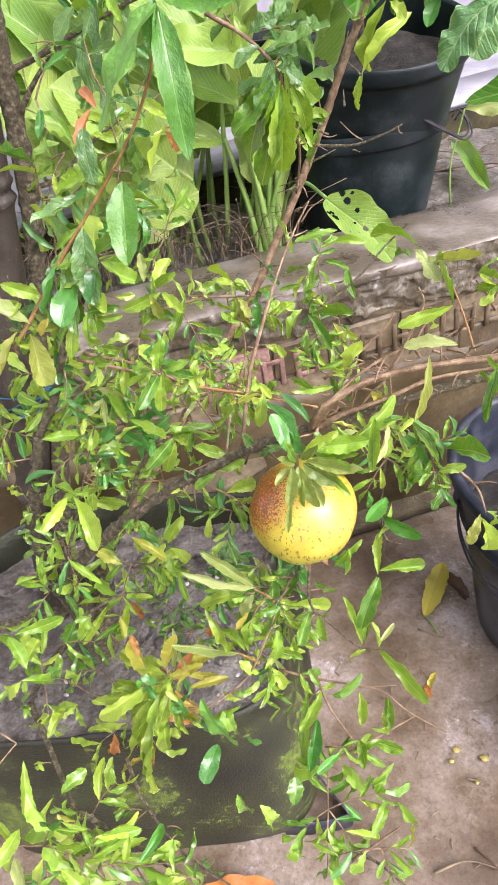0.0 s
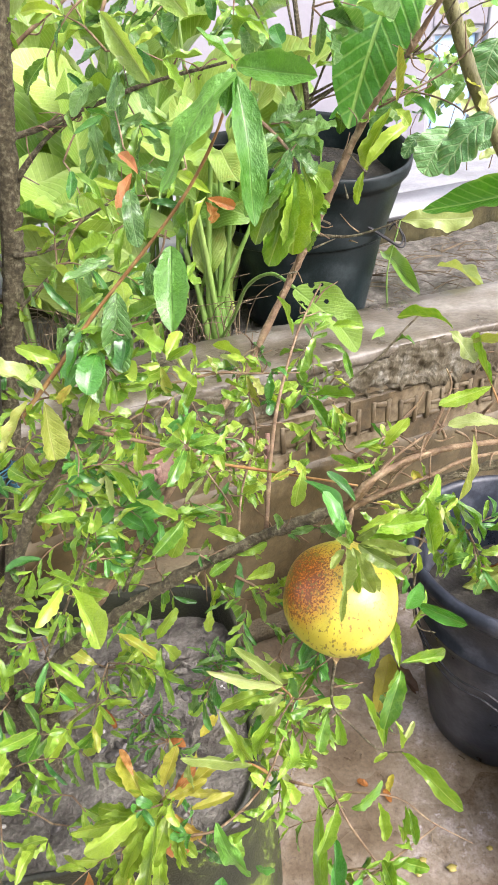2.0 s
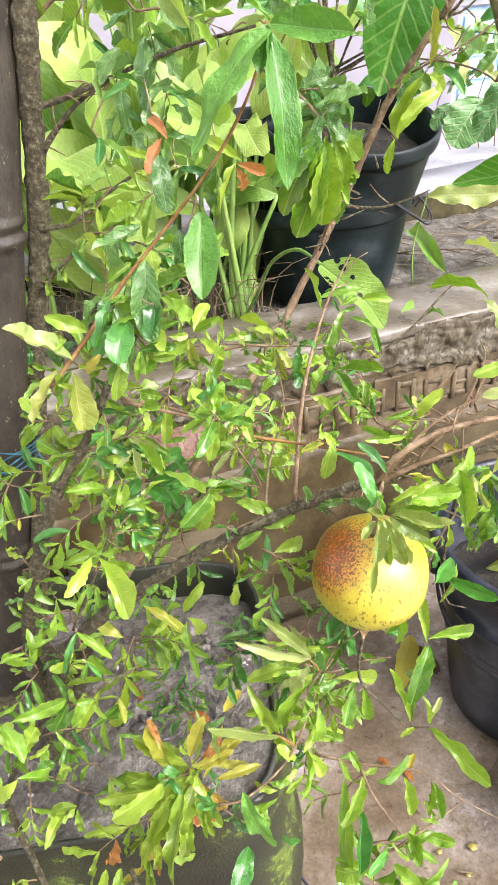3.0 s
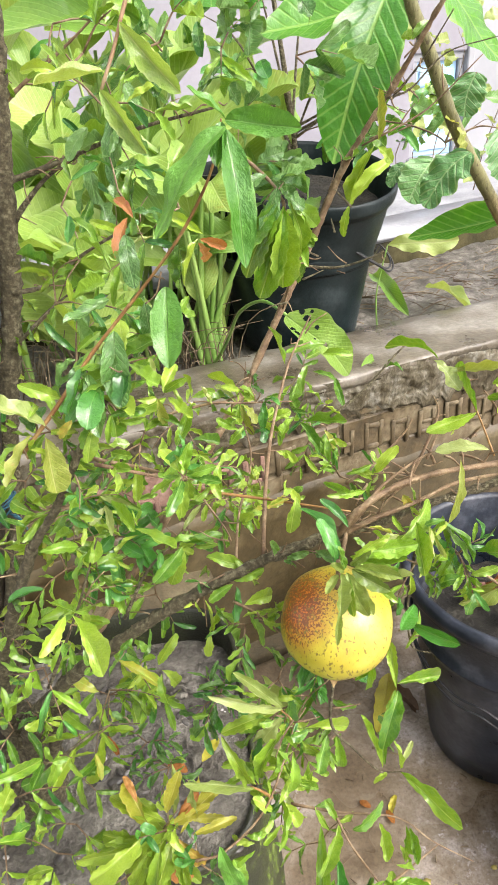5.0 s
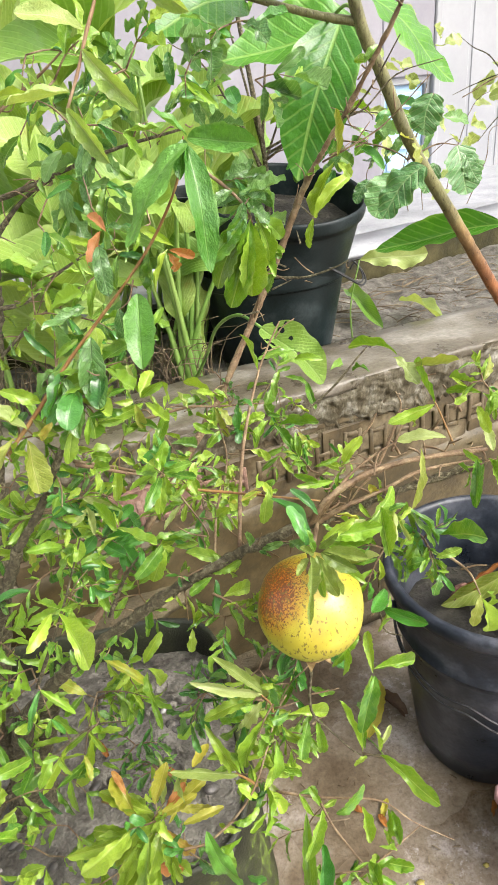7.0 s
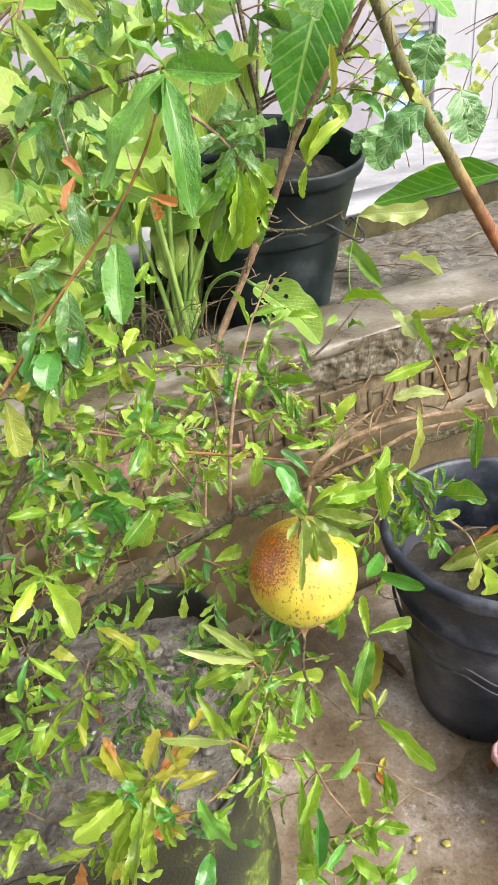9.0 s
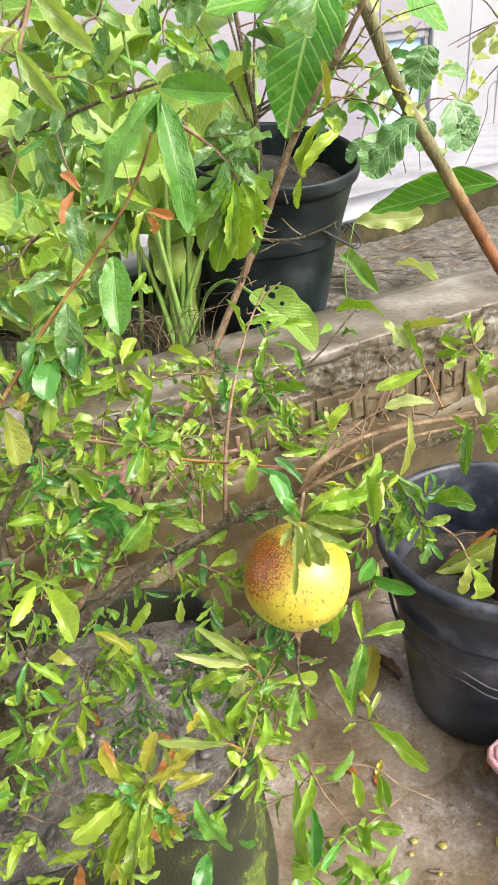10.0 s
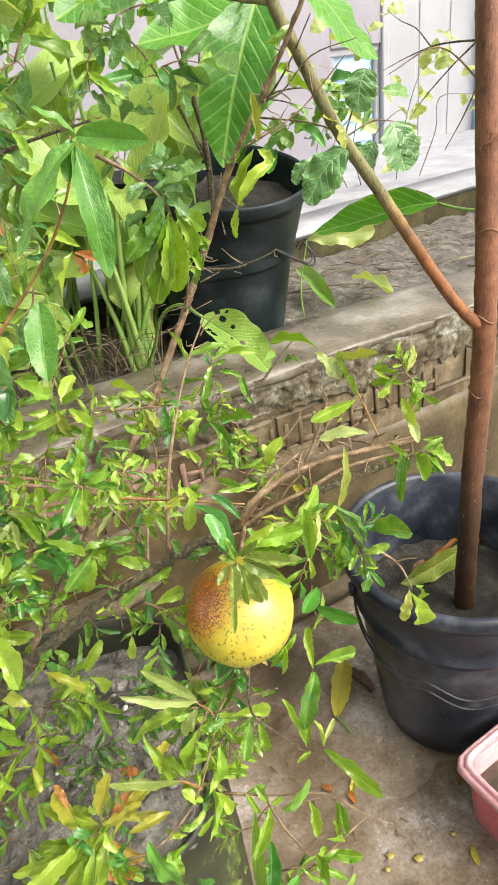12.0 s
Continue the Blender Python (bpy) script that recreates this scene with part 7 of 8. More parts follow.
tuft((-0.031, 0.759, 0.972), 0.035, 13, 0.0349, "curl")
tuft((-0.058, 0.727, 0.944), 0.034, 12, 0.0317, "curl")
tuft((-0.078, 0.652, 0.841), 0.029, 23, 0.0288, "bright")
tuft((0.015, 0.748, 0.930), 0.031, 16, 0.0286, "mid")
tuft((-0.135, 0.679, 0.793), 0.031, 19, 0.0300, "bright")
tuft((-0.152, 0.647, 0.636), 0.034, 9, 0.0314, "mid")
tuft((-0.177, 0.561, 0.576), 0.042, 11, 0.0341, "mid")
tuft((-0.113, 0.655, 0.860), 0.019, 16, 0.0240, "bright")
tuft((0.096, 0.764, 1.164), 0.027, 12, 0.0294, "curl")
tuft((0.050, 0.747, 1.163), 0.031, 12, 0.0283, "curl")
tuft((0.130, 0.818, 1.072), 0.033, 14, 0.0275, "curl")
tuft((0.156, 0.822, 1.054), 0.028, 12, 0.0256, "curl")
tuft((0.111, 0.802, 1.108), 0.026, 8, 0.0271, "curl")
tuft((0.002, 0.646, 1.135), 0.033, 10, 0.0256, "mid")
tuft((-0.004, 0.645, 1.164), 0.032, 10, 0.0246, "mid")
tuft((0.002, 0.714, 1.021), 0.033, 12, 0.0284, "bright")
tuft((-0.035, 0.691, 1.031), 0.031, 10, 0.0268, "bright")
tuft((0.132, 0.816, 0.998), 0.035, 12, 0.0344, "mid")
tuft((0.047, 0.741, 1.052), 0.029, 8, 0.0268, "mid")
tuft((0.154, 0.756, 1.155), 0.028, 8, 0.0287, "curl")
tuft((-0.027, 0.734, 1.186), 0.033, 10, 0.0234, "mid")
tuft((0.045, 0.677, 1.168), 0.030, 8, 0.0244, "mid")
tuft((0.137, 0.765, 1.197), 0.027, 8, 0.0287, "curl")
# more leaves low down over the soil
tuft((-0.164, 0.621, 0.732), 0.035, 9, 0.0290, "mid")
tuft((-0.117, 0.623, 0.716), 0.031, 8, 0.0296, "mid")
tuft((-0.172, 0.596, 0.626), 0.037, 11, 0.0307, "mid")
tuft((-0.136, 0.594, 0.562), 0.034, 9, 0.0311, "mid")
tuft((-0.087, 0.633, 0.607), 0.035, 23, 0.0291, "mid")
tuft((-0.050, 0.632, 0.627), 0.028, 19, 0.0287, "mid")
tuft((-0.185, 0.521, 0.554), 0.041, 11, 0.0317, "bright")
tuft((-0.147, 0.532, 0.524), 0.037, 9, 0.0307, "mid")
tuft((-0.077, 0.484, 0.553), 0.039, 26, 0.0337, "tinged")
tuft((0.041, 0.500, 0.625), 0.024, 9, 0.0240, "bright")
tuft((0.069, 0.521, 0.665), 0.024, 19, 0.0228, "mid")
tuft((0.091, 0.463, 0.586), 0.028, 9, 0.0226, "bright")
tuft((-0.163, 0.652, 0.804), 0.030, 19, 0.0285, "mid")
tuft((-0.053, 0.664, 0.781), 0.026, 16, 0.0275, "dark")
tuft((0.015, 0.653, 0.793), 0.026, 19, 0.0235, "mid")
tuft((0.051, 0.690, 0.814), 0.027, 16, 0.0232, "bright")
tuft((0.159, 0.791, 0.865), 0.029, 19, 0.0230, "mid")
tuft((0.172, 0.743, 0.822), 0.023, 13, 0.0211, "mid")
tuft((0.170, 0.504, 0.865), 0.016, 16, 0.0160, "bright")
tuft((0.276, 0.561, 0.934), 0.017, 19, 0.0168, "bright")
tuft((0.271, 0.532, 0.880), 0.017, 16, 0.0179, "mid")
tuft((0.171, 0.557, 0.887), 0.018, 13, 0.0151, "bright")
tuft((0.140, 0.579, 0.870), 0.023, 16, 0.0158, "mid")
tuft((0.042, 0.632, 0.860), 0.029, 19, 0.0203, "mid")
tuft((-0.013, 0.661, 0.878), 0.030, 16, 0.0207, "bright")
tuft((-0.068, 0.609, 0.927), 0.026, 19, 0.0208, "mid")
tuft((-0.061, 0.596, 0.788), 0.029, 19, 0.0246, "mid")
tuft((-0.020, 0.619, 0.744), 0.032, 16, 0.0219, "mid")
tuft((0.052, 0.539, 0.770), 0.019, 16, 0.0192, "mid")
tuft((0.072, 0.520, 0.724), 0.019, 16, 0.0207, "mid")
tuft((-0.040, 0.677, 1.072), 0.038, 10, 0.0270, "mid")
tuft((0.001, 0.702, 1.076), 0.035, 10, 0.0253, "curl")
# broad leaves of the clump
leaf(lily, "broad", (-0.030, 1.481, 0.764), (-0.254, 1.476, 0.956), 0.1631)
leaf(lily, "broad", (-0.016, 1.590, 0.781), (-0.164, 1.613, 1.145), 0.1390)
leaf(lily, "broaddark", (0.010, 1.644, 0.791), (0.041, 1.685, 1.089), 0.1313)
leaf(lily, "broad", (-0.098, 1.448, 0.674), (-0.272, 1.456, 0.860), 0.1209)
leaf(lily, "broad", (0.038, 1.768, 0.912), (-0.061, 1.780, 1.213), 0.1170)
leaf(lily, "broad", (0.110, 1.477, 0.607), (0.153, 1.552, 0.920), 0.0696)
leaf(lily, "broad", (-0.131, 1.663, 0.937), (-0.218, 1.675, 1.205), 0.1364)
leaf(lily, "broad", (-0.227, 1.487, 0.684), (-0.307, 1.508, 0.800), 0.1116)
leaf(lily, "broaddark", (0.206, 1.623, 0.858), (0.318, 1.659, 1.049), 0.1435)
leaf(lily, "broad", (0.100, 1.442, 0.748), (0.096, 1.488, 0.894), 0.0736)
leaf(lily, "broad", (-0.058, 1.367, 0.719), (-0.185, 1.354, 0.823), 0.0927)
leaf(lily, "broad", (-0.267, 1.459, 0.827), (-0.324, 1.447, 0.968), 0.1153)
leaf(lily, "broad", (0.323, 1.613, 0.992), (0.213, 1.651, 1.212), 0.0908)
leaf(lily, "broad", (0.070, 1.581, 0.925), (0.113, 1.606, 1.091), 0.0781)
leaf(lily, "broad", (0.109, 1.494, 0.765), (0.137, 1.536, 0.928), 0.0789)
leaf(lily, "broad", (-0.045, 1.402, 0.813), (-0.171, 1.430, 0.915), 0.1128)
leaf(lily, "broad", (-0.102, 1.281, 0.773), (0.002, 1.288, 0.800), 0.0855)
leaf(lily, "broaddark", (0.211, 1.670, 0.907), (0.269, 1.670, 1.050), 0.1081)
leaf(lily, "broad", (-0.119, 1.476, 0.963), (-0.123, 1.484, 1.117), 0.1105)
leaf(lily, "broad", (-0.039, 1.444, 0.858), (-0.290, 1.408, 0.962), 0.1242)
leaf(lily, "broad", (-0.094, 1.518, 1.030), (-0.207, 1.490, 1.144), 0.1015)
leaf(lily, "broad", (0.108, 1.537, 0.820), (0.086, 1.560, 1.027), 0.0907)
leaf(lily, "broaddark", (0.358, 1.736, 1.005), (0.297, 1.745, 1.136), 0.1111)
stick("stalk", lily, [(-0.018, 1.557, 0.531), (-0.032, 1.548, 0.645), (-0.029, 1.494, 0.772)], .006, .004, STALK)
stick("stalk", lily, [(0.002, 1.556, 0.529), (-0.005, 1.603, 0.649), (0.005, 1.646, 0.803)], .006, .004, STALK)
stick("stalk", lily, [(-0.105, 1.505, 0.548), (-0.106, 1.482, 0.625), (-0.097, 1.452, 0.685)], .006, .004, STALK)
stick("stalk", lily, [(-0.177, 1.505, 0.569), (-0.178, 1.604, 0.690), (-0.131, 1.663, 0.937)], .005, .004, STALK)
stick("stalk", lily, [(-0.045, 1.485, 0.589), (-0.047, 1.473, 0.698), (-0.045, 1.402, 0.813)], .006, .004, STALK)
stick("stalk", lily, [(0.066, 1.526, 0.552), (0.076, 1.516, 0.663), (0.110, 1.497, 0.776)], .006, .004, STALK)
stick("stalk", lily, [(0.120, 1.567, 0.525), (0.181, 1.632, 0.718), (0.213, 1.670, 0.907)], .006, .004, STALK)
# short leafy spurs and bare side twigs along all limbs and twigs of the shrub
sr = random.Random(77)
for owner, line in SHRUB_LINES:
    if owner != "pomegranate_shrub":
        continue
    way = curve_points(line, 6)
    long = sum((b - a).length for a, b in zip(way, way[1:]))
    for k in range(max(1, round(long / 0.017))):
        c = sr.choice(way) + Vector((sr.gauss(0, 0.003), sr.gauss(0, 0.003), sr.gauss(0, 0.003)))
        if (c - Vector((0.112, 0.48, 0.82))).length < 0.06 or c.z < 0.5 or (c.y < 0.62 and c.z > 1.06) or (c.x < -0.09 and sr.random() < 0.55) or (c.x > -0.005 and c.z < 0.675 and sr.random() < 0.85) or (c.x > 0.10 and sr.random() < 0.45):
            continue
        d = Vector((sr.gauss(0, 1), sr.gauss(0, 0.7) - 0.25, sr.gauss(0, 0.9) + 0.1)).normalized()
        reach = sr.uniform(0.008, 0.030)
        tip = c + d * reach
        TWIGLETS.append([c, c.lerp(tip, 0.5) + Vector((sr.gauss(0, 0.002), 0, sr.gauss(0, 0.002))), tip])
        if sr.random() < (0.30 if c.x < 0.10 and c.z < 0.97 else 0.86):
            continue
        kind = sr.choice(("mid", "mid", "bright", "bright", "dark", "curl", "tinged"))
        for j in range(sr.choice((2, 3, 4, 5))):
            p = c.lerp(tip, sr.uniform(0.35, 1.0))
            turn = (d * sr.uniform(0.1, 0.9) + Vector((sr.gauss(0, 0.8), sr.gauss(0, 0.6) - 0.2, sr.gauss(0, 0.8)))).normalized()
            ln = sr.uniform(0.008, 0.019)
            FILL.setdefault(kind, []).append(leaf_matrix(p, p + turn * ln, ln * sr.uniform(0.28, 0.45), None, sr.uniform(-60, 60)))
for leaf_kind, poses in FILL.items():
    joined_leaves("foliage", shrub, poses, leaf_kind, "small crowded leaves")
bm = bmesh.new()
for pts in TWIGLETS:
    tube_into(bm, pts, 0.0008, 0.0004, 5, 0.2, 3)
tagged(part("twig_tangle", bm, TWIG, shrub, "thin side twigs", True, True), kind="stuff")
# thorns along the main limbs
for pts in ([(-0.05, 0.585, 0.735), (0.02, 0.57, 0.78), (0.12, 0.55, 0.83)], [(0.14, 0.80, 0.93), (0.18, 0.80, 0.975), (0.22, 0.79, 1.04)]):
    for k in range(5):
        c = Vector(pts[0]).lerp(Vector(pts[-1]), (k + 0.5) / 5)
        d = Vector((rng.uniform(-1, 1), rng.uniform(-0.6, 0.2), rng.uniform(-0.2, 1))).normalized()
        stick("thorn", shrub, [c, c + d * 0.012, c + d * 0.024], 0.0012, 0.0004, BARK, 0, 6)

# short dead spurs along the branch bundle beside the fruit
for k in range(16):
    c = Vector((0.13, 0.56, 0.845)).lerp(Vector((0.275, 0.585, 0.895)), k / 15) + Vector((0, rng.uniform(-0.006, 0.01), rng.uniform(-0.012, 0.012)))
    d = Vector((rng.uniform(-0.6, 1), rng.uniform(-0.5, 0.3), rng.uniform(-0.8, 1))).normalized() * rng.uniform(0.012, 0.035)
    stick("spur", shrub, [c, c + d * 0.5 + Vector((0, 0, 0.002)), c + d], 0.0013, 0.0006, TWIG, 0.3, 5)

# ---- the sapling in the yard pot ----
sap = holder("fruit_sapling", "young fruit tree with a red-brown trunk and large ribbed leaves", "tree", (0.56, 0.888, 0.285))
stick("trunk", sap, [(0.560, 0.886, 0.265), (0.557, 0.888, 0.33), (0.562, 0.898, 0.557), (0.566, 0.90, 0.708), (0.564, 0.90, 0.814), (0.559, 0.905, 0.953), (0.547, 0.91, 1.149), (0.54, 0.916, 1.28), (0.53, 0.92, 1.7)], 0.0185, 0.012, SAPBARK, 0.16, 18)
for z, x in ((0.46, 0.561), (0.60, 0.564), (0.70, 0.566), (0.814, 0.564), (0.93, 0.56), (1.04, 0.554)):
    ring = tube([(x + 0.0165 * math.cos(a), 0.90 + 0.0165 * math.sin(a), z + 0.006 * math.sin(2 * a + z * 40)) for a in (math.pi * (0.8 + 0.1 * k + z % 0.7) for k in range(9))], 0.0018, 0.0012, 6, 0.6, 2)
    part("leaf_scar", ring, SAPBARK, sap, "", True, True)
stick("limb", sap, [(0.566, 0.90, 0.800), (0.545, 0.897, 0.812), (0.520, 0.894, 0.838), (0.497, 0.89, 0.866), (0.45, 0.88, 0.93), (0.399, 0.87, 1.002), (0.338, 0.85, 1.083), (0.301, 0.84, 1.15), (0.277, 0.83, 1.189), (0.25, 0.82, 1.26), (0.20, 0.81, 1.38)], 0.0115, 0.0075, SAPGREEN, 0.06, 14)
stick("limb", sap, [(0.272, 0.83, 1.196), (0.235, 0.84, 1.205), (0.17, 0.85, 1.225)], 0.006, 0.004, SAPGREEN, 0.06, 12)
stick("petiole", sap, [(0.275, 0.83, 1.195), (0.275, 0.87, 1.214), (0.268, 0.914, 1.204)], 0.002, 0.0018, STALK, 0, 8)
leaf(sap, "ribbed", (0.286, 0.912, 1.212), (0.222, 0.890, 1.056), 0.078, 4, (-0.15, -1.0, 0.25), "", 0)
leaf(sap, "ribbed", (0.32, 0.95, 1.194), (0.162, 0.97, 1.178), 0.085, 20, (0.1, -0.9, 0.5), "", 1)
leaf(sap, "ribbed", (0.322, 0.93, 1.228), (0.418, 0.905, 1.142), 0.062, -10, (0.5, -0.9, 0.5), "", 2)
leaf(sap, "ribbed", (0.17, 0.85, 1.225), (0.08, 0.80, 1.20), 0.06, 0, (0.0, -0.9, 0.6))
leaf(sap, "ribbed", (0.25, 0.82, 1.26), (0.16, 0.74, 1.235), 0.075, 0, (0.0, -0.8, 0.8))
leaf(sap, "ribbed", (0.536, 0.986, 0.955), (0.398, 1.107, 0.914), 0.046, -24, (0.15, -0.65, 0.8), "", 1)
stick("petiole", sap, [(0.558, 0.905, 0.953), (0.550, 0.962, 0.950), (0.536, 0.986, 0.955)], 0.0026, 0.0018, STALK, 0, 8)
stick("twig", sap, [(0.562, 0.956, 1.142), (0.551, 0.998, 1.143), (0.540, 1.027, 1.141), (0.519, 1.060, 1.131), (0.498, 1.081, 1.120)], 0.0014, 0.0006, BARK, 0.2, 6)
stick("twig", sap, [(0.562, 0.956, 1.141), (0.551, 0.997, 1.115), (0.532, 1.028, 1.083), (0.520, 1.043, 1.060)], 0.0012, 0.0006, BARK, 0.2, 6)
stick("twig", sap, [(0.540, 1.027, 1.141), (0.528, 1.044, 1.163), (0.515, 1.062, 1.174), (0.504, 1.078, 1.188)], 0.001, 0.0006, BARK, 0.2, 6)
for base, tip, w in (((0.335, 0.845, 1.088), (0.346, 0.835, 1.062), 0.012), ((0.34, 0.846, 1.085), (0.320, 0.838, 1.094), 0.010)):
    leaf(sap, "yellow", base, tip, w)
for k in range(16):
    a = Vector((0.545 + rng.uniform(-0.10, 0.12), 0.91 + rng.uniform(-0.05, 0.08), 1.235 + rng.uniform(-0.02, 0.07)))
    leaf(sap, "mid", a, a + Vector((rng.uniform(-0.035, 0.035), rng.uniform(-0.03, 0.02), rng.uniform(-0.035, 0.015))), 0.014)
stick("twig", sap, [(0.552, 0.91, 1.09), (0.50, 0.93, 1.14), (0.44, 0.94, 1.12)], 0.0014, 0.0009, TWIG)
stick("twig", sap, [(0.55, 0.905, 1.13), (0.53, 0.92, 1.07), (0.51, 0.93, 1.03)], 0.0012, 0.0008, TWIG)

# ---- a curled shrub growing from the nested pot ----
curly = holder("curly_shrub", "small shrub with puckered dark green leaves growing from the nested pot", "shrub", (0.33, 1.60, 0.90))
stick("stem", curly, [(0.33, 1.60, 0.86), (0.335, 1.59, 1.0), (0.32, 1.60, 1.15), (0.30, 1.62, 1.32)], 0.007, 0.004, BARK, 0.2, 10)
for tip in ((0.47, 1.50, 1.02), (0.53, 1.47, 1.06), (0.42, 1.55, 1.12), (0.22, 1.55, 1.15), (0.26, 1.62, 1.33), (0.38, 1.66, 1.28), (0.60, 1.46, 1.08), (0.16, 1.6, 1.25)):
    stick("twig", curly, [(0.332, 1.595, 0.96 + 0.1 * rng.random()), Vector((0.33, 1.59, 1.05)).lerp(Vector(tip), 0.55) + Vector((0, 0, 0.03)), tip], 0.003, 0.0014, BARK)
    for k in range(11):
        a = Vector(tip) + Vector((rng.gauss(0, 0.035), rng.gauss(0, 0.03), rng.gauss(0, 0.025)))
        d = Vector((rng.gauss(0, 1), rng.gauss(0, 0.7) - 0.2, rng.gauss(0, 0.6) - 0.3)).normalized()
        leaf(curly, rng.choice(("curl", "mid", "curl", "dark")), a, a + d * rng.uniform(0.035, 0.07), rng.uniform(0.016, 0.03))
for base, tip, w in (((0.522, 1.191, 1.123), (0.505, 1.18, 1.066), 0.052), ((0.472, 1.204, 1.010), (0.428, 1.19, 0.950), 0.064), ((0.557, 1.17, 1.047), (0.569, 1.15, 0.975), 0.068),
                     ((0.566, 1.164, 1.034), (0.586, 1.145, 0.995), 0.03), ((0.430, 1.22, 1.004), (0.40, 1.21, 0.975), 0.024), ((0.50, 1.20, 1.02), (0.53, 1.18, 0.985), 0.03), ((0.53, 1.19, 1.02), (0.50, 1.17, 0.98), 0.03)):
    leaf(curly, "savoy", base, tip, w, rng.uniform(-15, 15), (-0.1, -0.9, 0.5), "puckered dark green leaf")
for pts in ([(0.42, 1.45, 1.06), (0.47, 1.30, 1.05), (0.49, 1.21, 1.03), (0.472, 1.204, 1.01)], [(0.49, 1.21, 1.03), (0.53, 1.19, 1.05), (0.557, 1.17, 1.047)], [(0.49, 1.21, 1.03), (0.51, 1.2, 1.09), (0.522, 1.191, 1.123)], [(0.42, 1.45, 1.06), (0.36, 1.55, 1.04), (0.335, 1.59, 1.02)]):
    stick("twig", curly, pts, 0.0018, 0.0012, TWIG)
leaf(shrub, "savoy", (0.318, 0.772, 1.07), (0.27, 0.762, 1.032), 0.036, 15, None, "puckered dark green leaf")

# a thin pale-leaved twig farther off by the house
hedge = holder("pale_shrub", "thin twigs with pale round leaves before the white door", "shrub", (1.15, 2.62, 0.66))
for tip in ((0.93, 2.31, 1.01), (1.13, 2.27, 0.94), (1.28, 2.31, 1.10), (1.03, 2.38, 1.22), (1.45, 2.38, 0.97), (0.85, 2.30, 1.12)):
    stick("twig", hedge, [(tip[0] * 0.6 + 0.55, 2.75, 0.66), (tip[0] * 0.8 + 0.25, 2.6, 0.85), Vector((1.15, 2.5, 0.98)).lerp(Vector(tip), 0.6), tip], 0.002, 0.001, TWIG)
    for k in range(8):
        a = Vector(tip) + Vector((rng.gauss(0, 0.05), rng.gauss(0, 0.04), rng.gauss(0, 0.04)))
        d = Vector((rng.gauss(0, 1), rng.gauss(0, 0.6), rng.gauss(0, 0.5) - 0.2)).normalized()
        leaf(hedge, "pale", a, a + d * rng.uniform(0.045, 0.07), rng.uniform(0.03, 0.045))


# ---- broad-leaved clumps on the raised bed ----
def clump(name, label, at, shoots, kind, size, spread, tall, seed):
    rr = random.Random(seed)
    ob = holder(name, label, "plant", at)
    for k in range(shoots):
        a = 2 * math.pi * rr.random()
        foot = Vector(at) + Vector((rr.uniform(-0.5, 0.5) * spread, rr.uniform(-0.35, 0.35) * spread, -0.01))
        h = tall * rr.uniform(0.45, 1.0)
        out = Vector((math.cos(a), math.sin(a) * 0.7 - 0.25, 0)) * rr.uniform(0.03, 0.14)
        top = foot + out + Vector((0, 0, h))
        stick("stalk", ob, [foot, foot.lerp(top, 0.5) + out * 0.1, top], 0.006, 0.0035, STALK, 0.05, 8)
        ln = size * rr.uniform(0.65, 1.15)
        way = (out.normalized() * rr.uniform(0.5, 1.1) + Vector((0, 0, rr.uniform(0.1, 0.9)))).normalized()
        leaf(ob, kind if rr.random() < 0.7 else ("broaddark" if kind == "broad" else "broad"), top - way * 0.02, top + way * ln, ln * rr.uniform(0.3, 0.42), rr.uniform(-30, 30))
    return ob


clump("broad_leaved_clump", "clump of broad yellow-green ribbed leaves on the raised bed", (-0.16, 1.62, 0.61), 13, "broad", 0.34, 0.36, 0.42, 3)
clump("broad_leaved_clump", "clump of broad yellow-green leaves beside the wall", (-0.46, 1.55, 0.61), 11, "broad", 0.34, 0.40, 0.40, 8)
clump("broad_leaved_clump", "tall clump of broad green leaves behind the buckets", (0.06, 1.80, 0.61), 8, "broad", 0.34, 0.34, 0.62, 5)
clump("broad_leaved_clump", "tall clump of broad green leaves near the kerb", (-0.30, 2.08, 0.67), 9, "broaddark", 0.36, 0.50, 0.62, 9)

clump("broad_leaved_clump", "tall leafy clump against the house wall", (-0.75, 2.25, 0.67), 14, "broaddark", 0.40, 0.7, 0.85, 21)
clump("broad_leaved_clump", "tall leafy clump on the porch edge", (-0.05, 2.45, 0.67), 8, "broaddark", 0.40, 0.7, 0.95, 22)
clump("broad_leaved_clump", "leafy clump by the far kerb", (-0.40, 2.30, 0.67), 7, "broad", 0.38, 0.6, 0.7, 23)

taro = holder("taro_plant", "leafy plant with a bundle of pale green stalks beside the bucket", "plant", (0.10, 1.46, 0.61))
for k in range(9):
    foot = Vector((0.09 + 0.012 * (k % 4), 1.44 + 0.014 * (k // 3), 0.60))
    top = Vector((0.05 + 0.018 * k, 1.46 + rng.uniform(-0.03, 0.06), 0.86 + rng.uniform(-0.03, 0.12)))
    stick("stalk", taro, [foot, foot.lerp(top, 0.5) + Vector((rng.uniform(-0.01, 0.01), 0, 0)), top], 0.0075, 0.004, STALK, 0.05, 8)
    way = Vector((rng.uniform(-0.8, 0.6), rng.uniform(-0.6, 0.3), rng.uniform(-0.1, 0.8))).normalized()
    leaf(taro, "broad" if k % 2 else "broaddark", top, top + way * rng.uniform(0.13, 0.22), rng.uniform(0.06, 0.085))
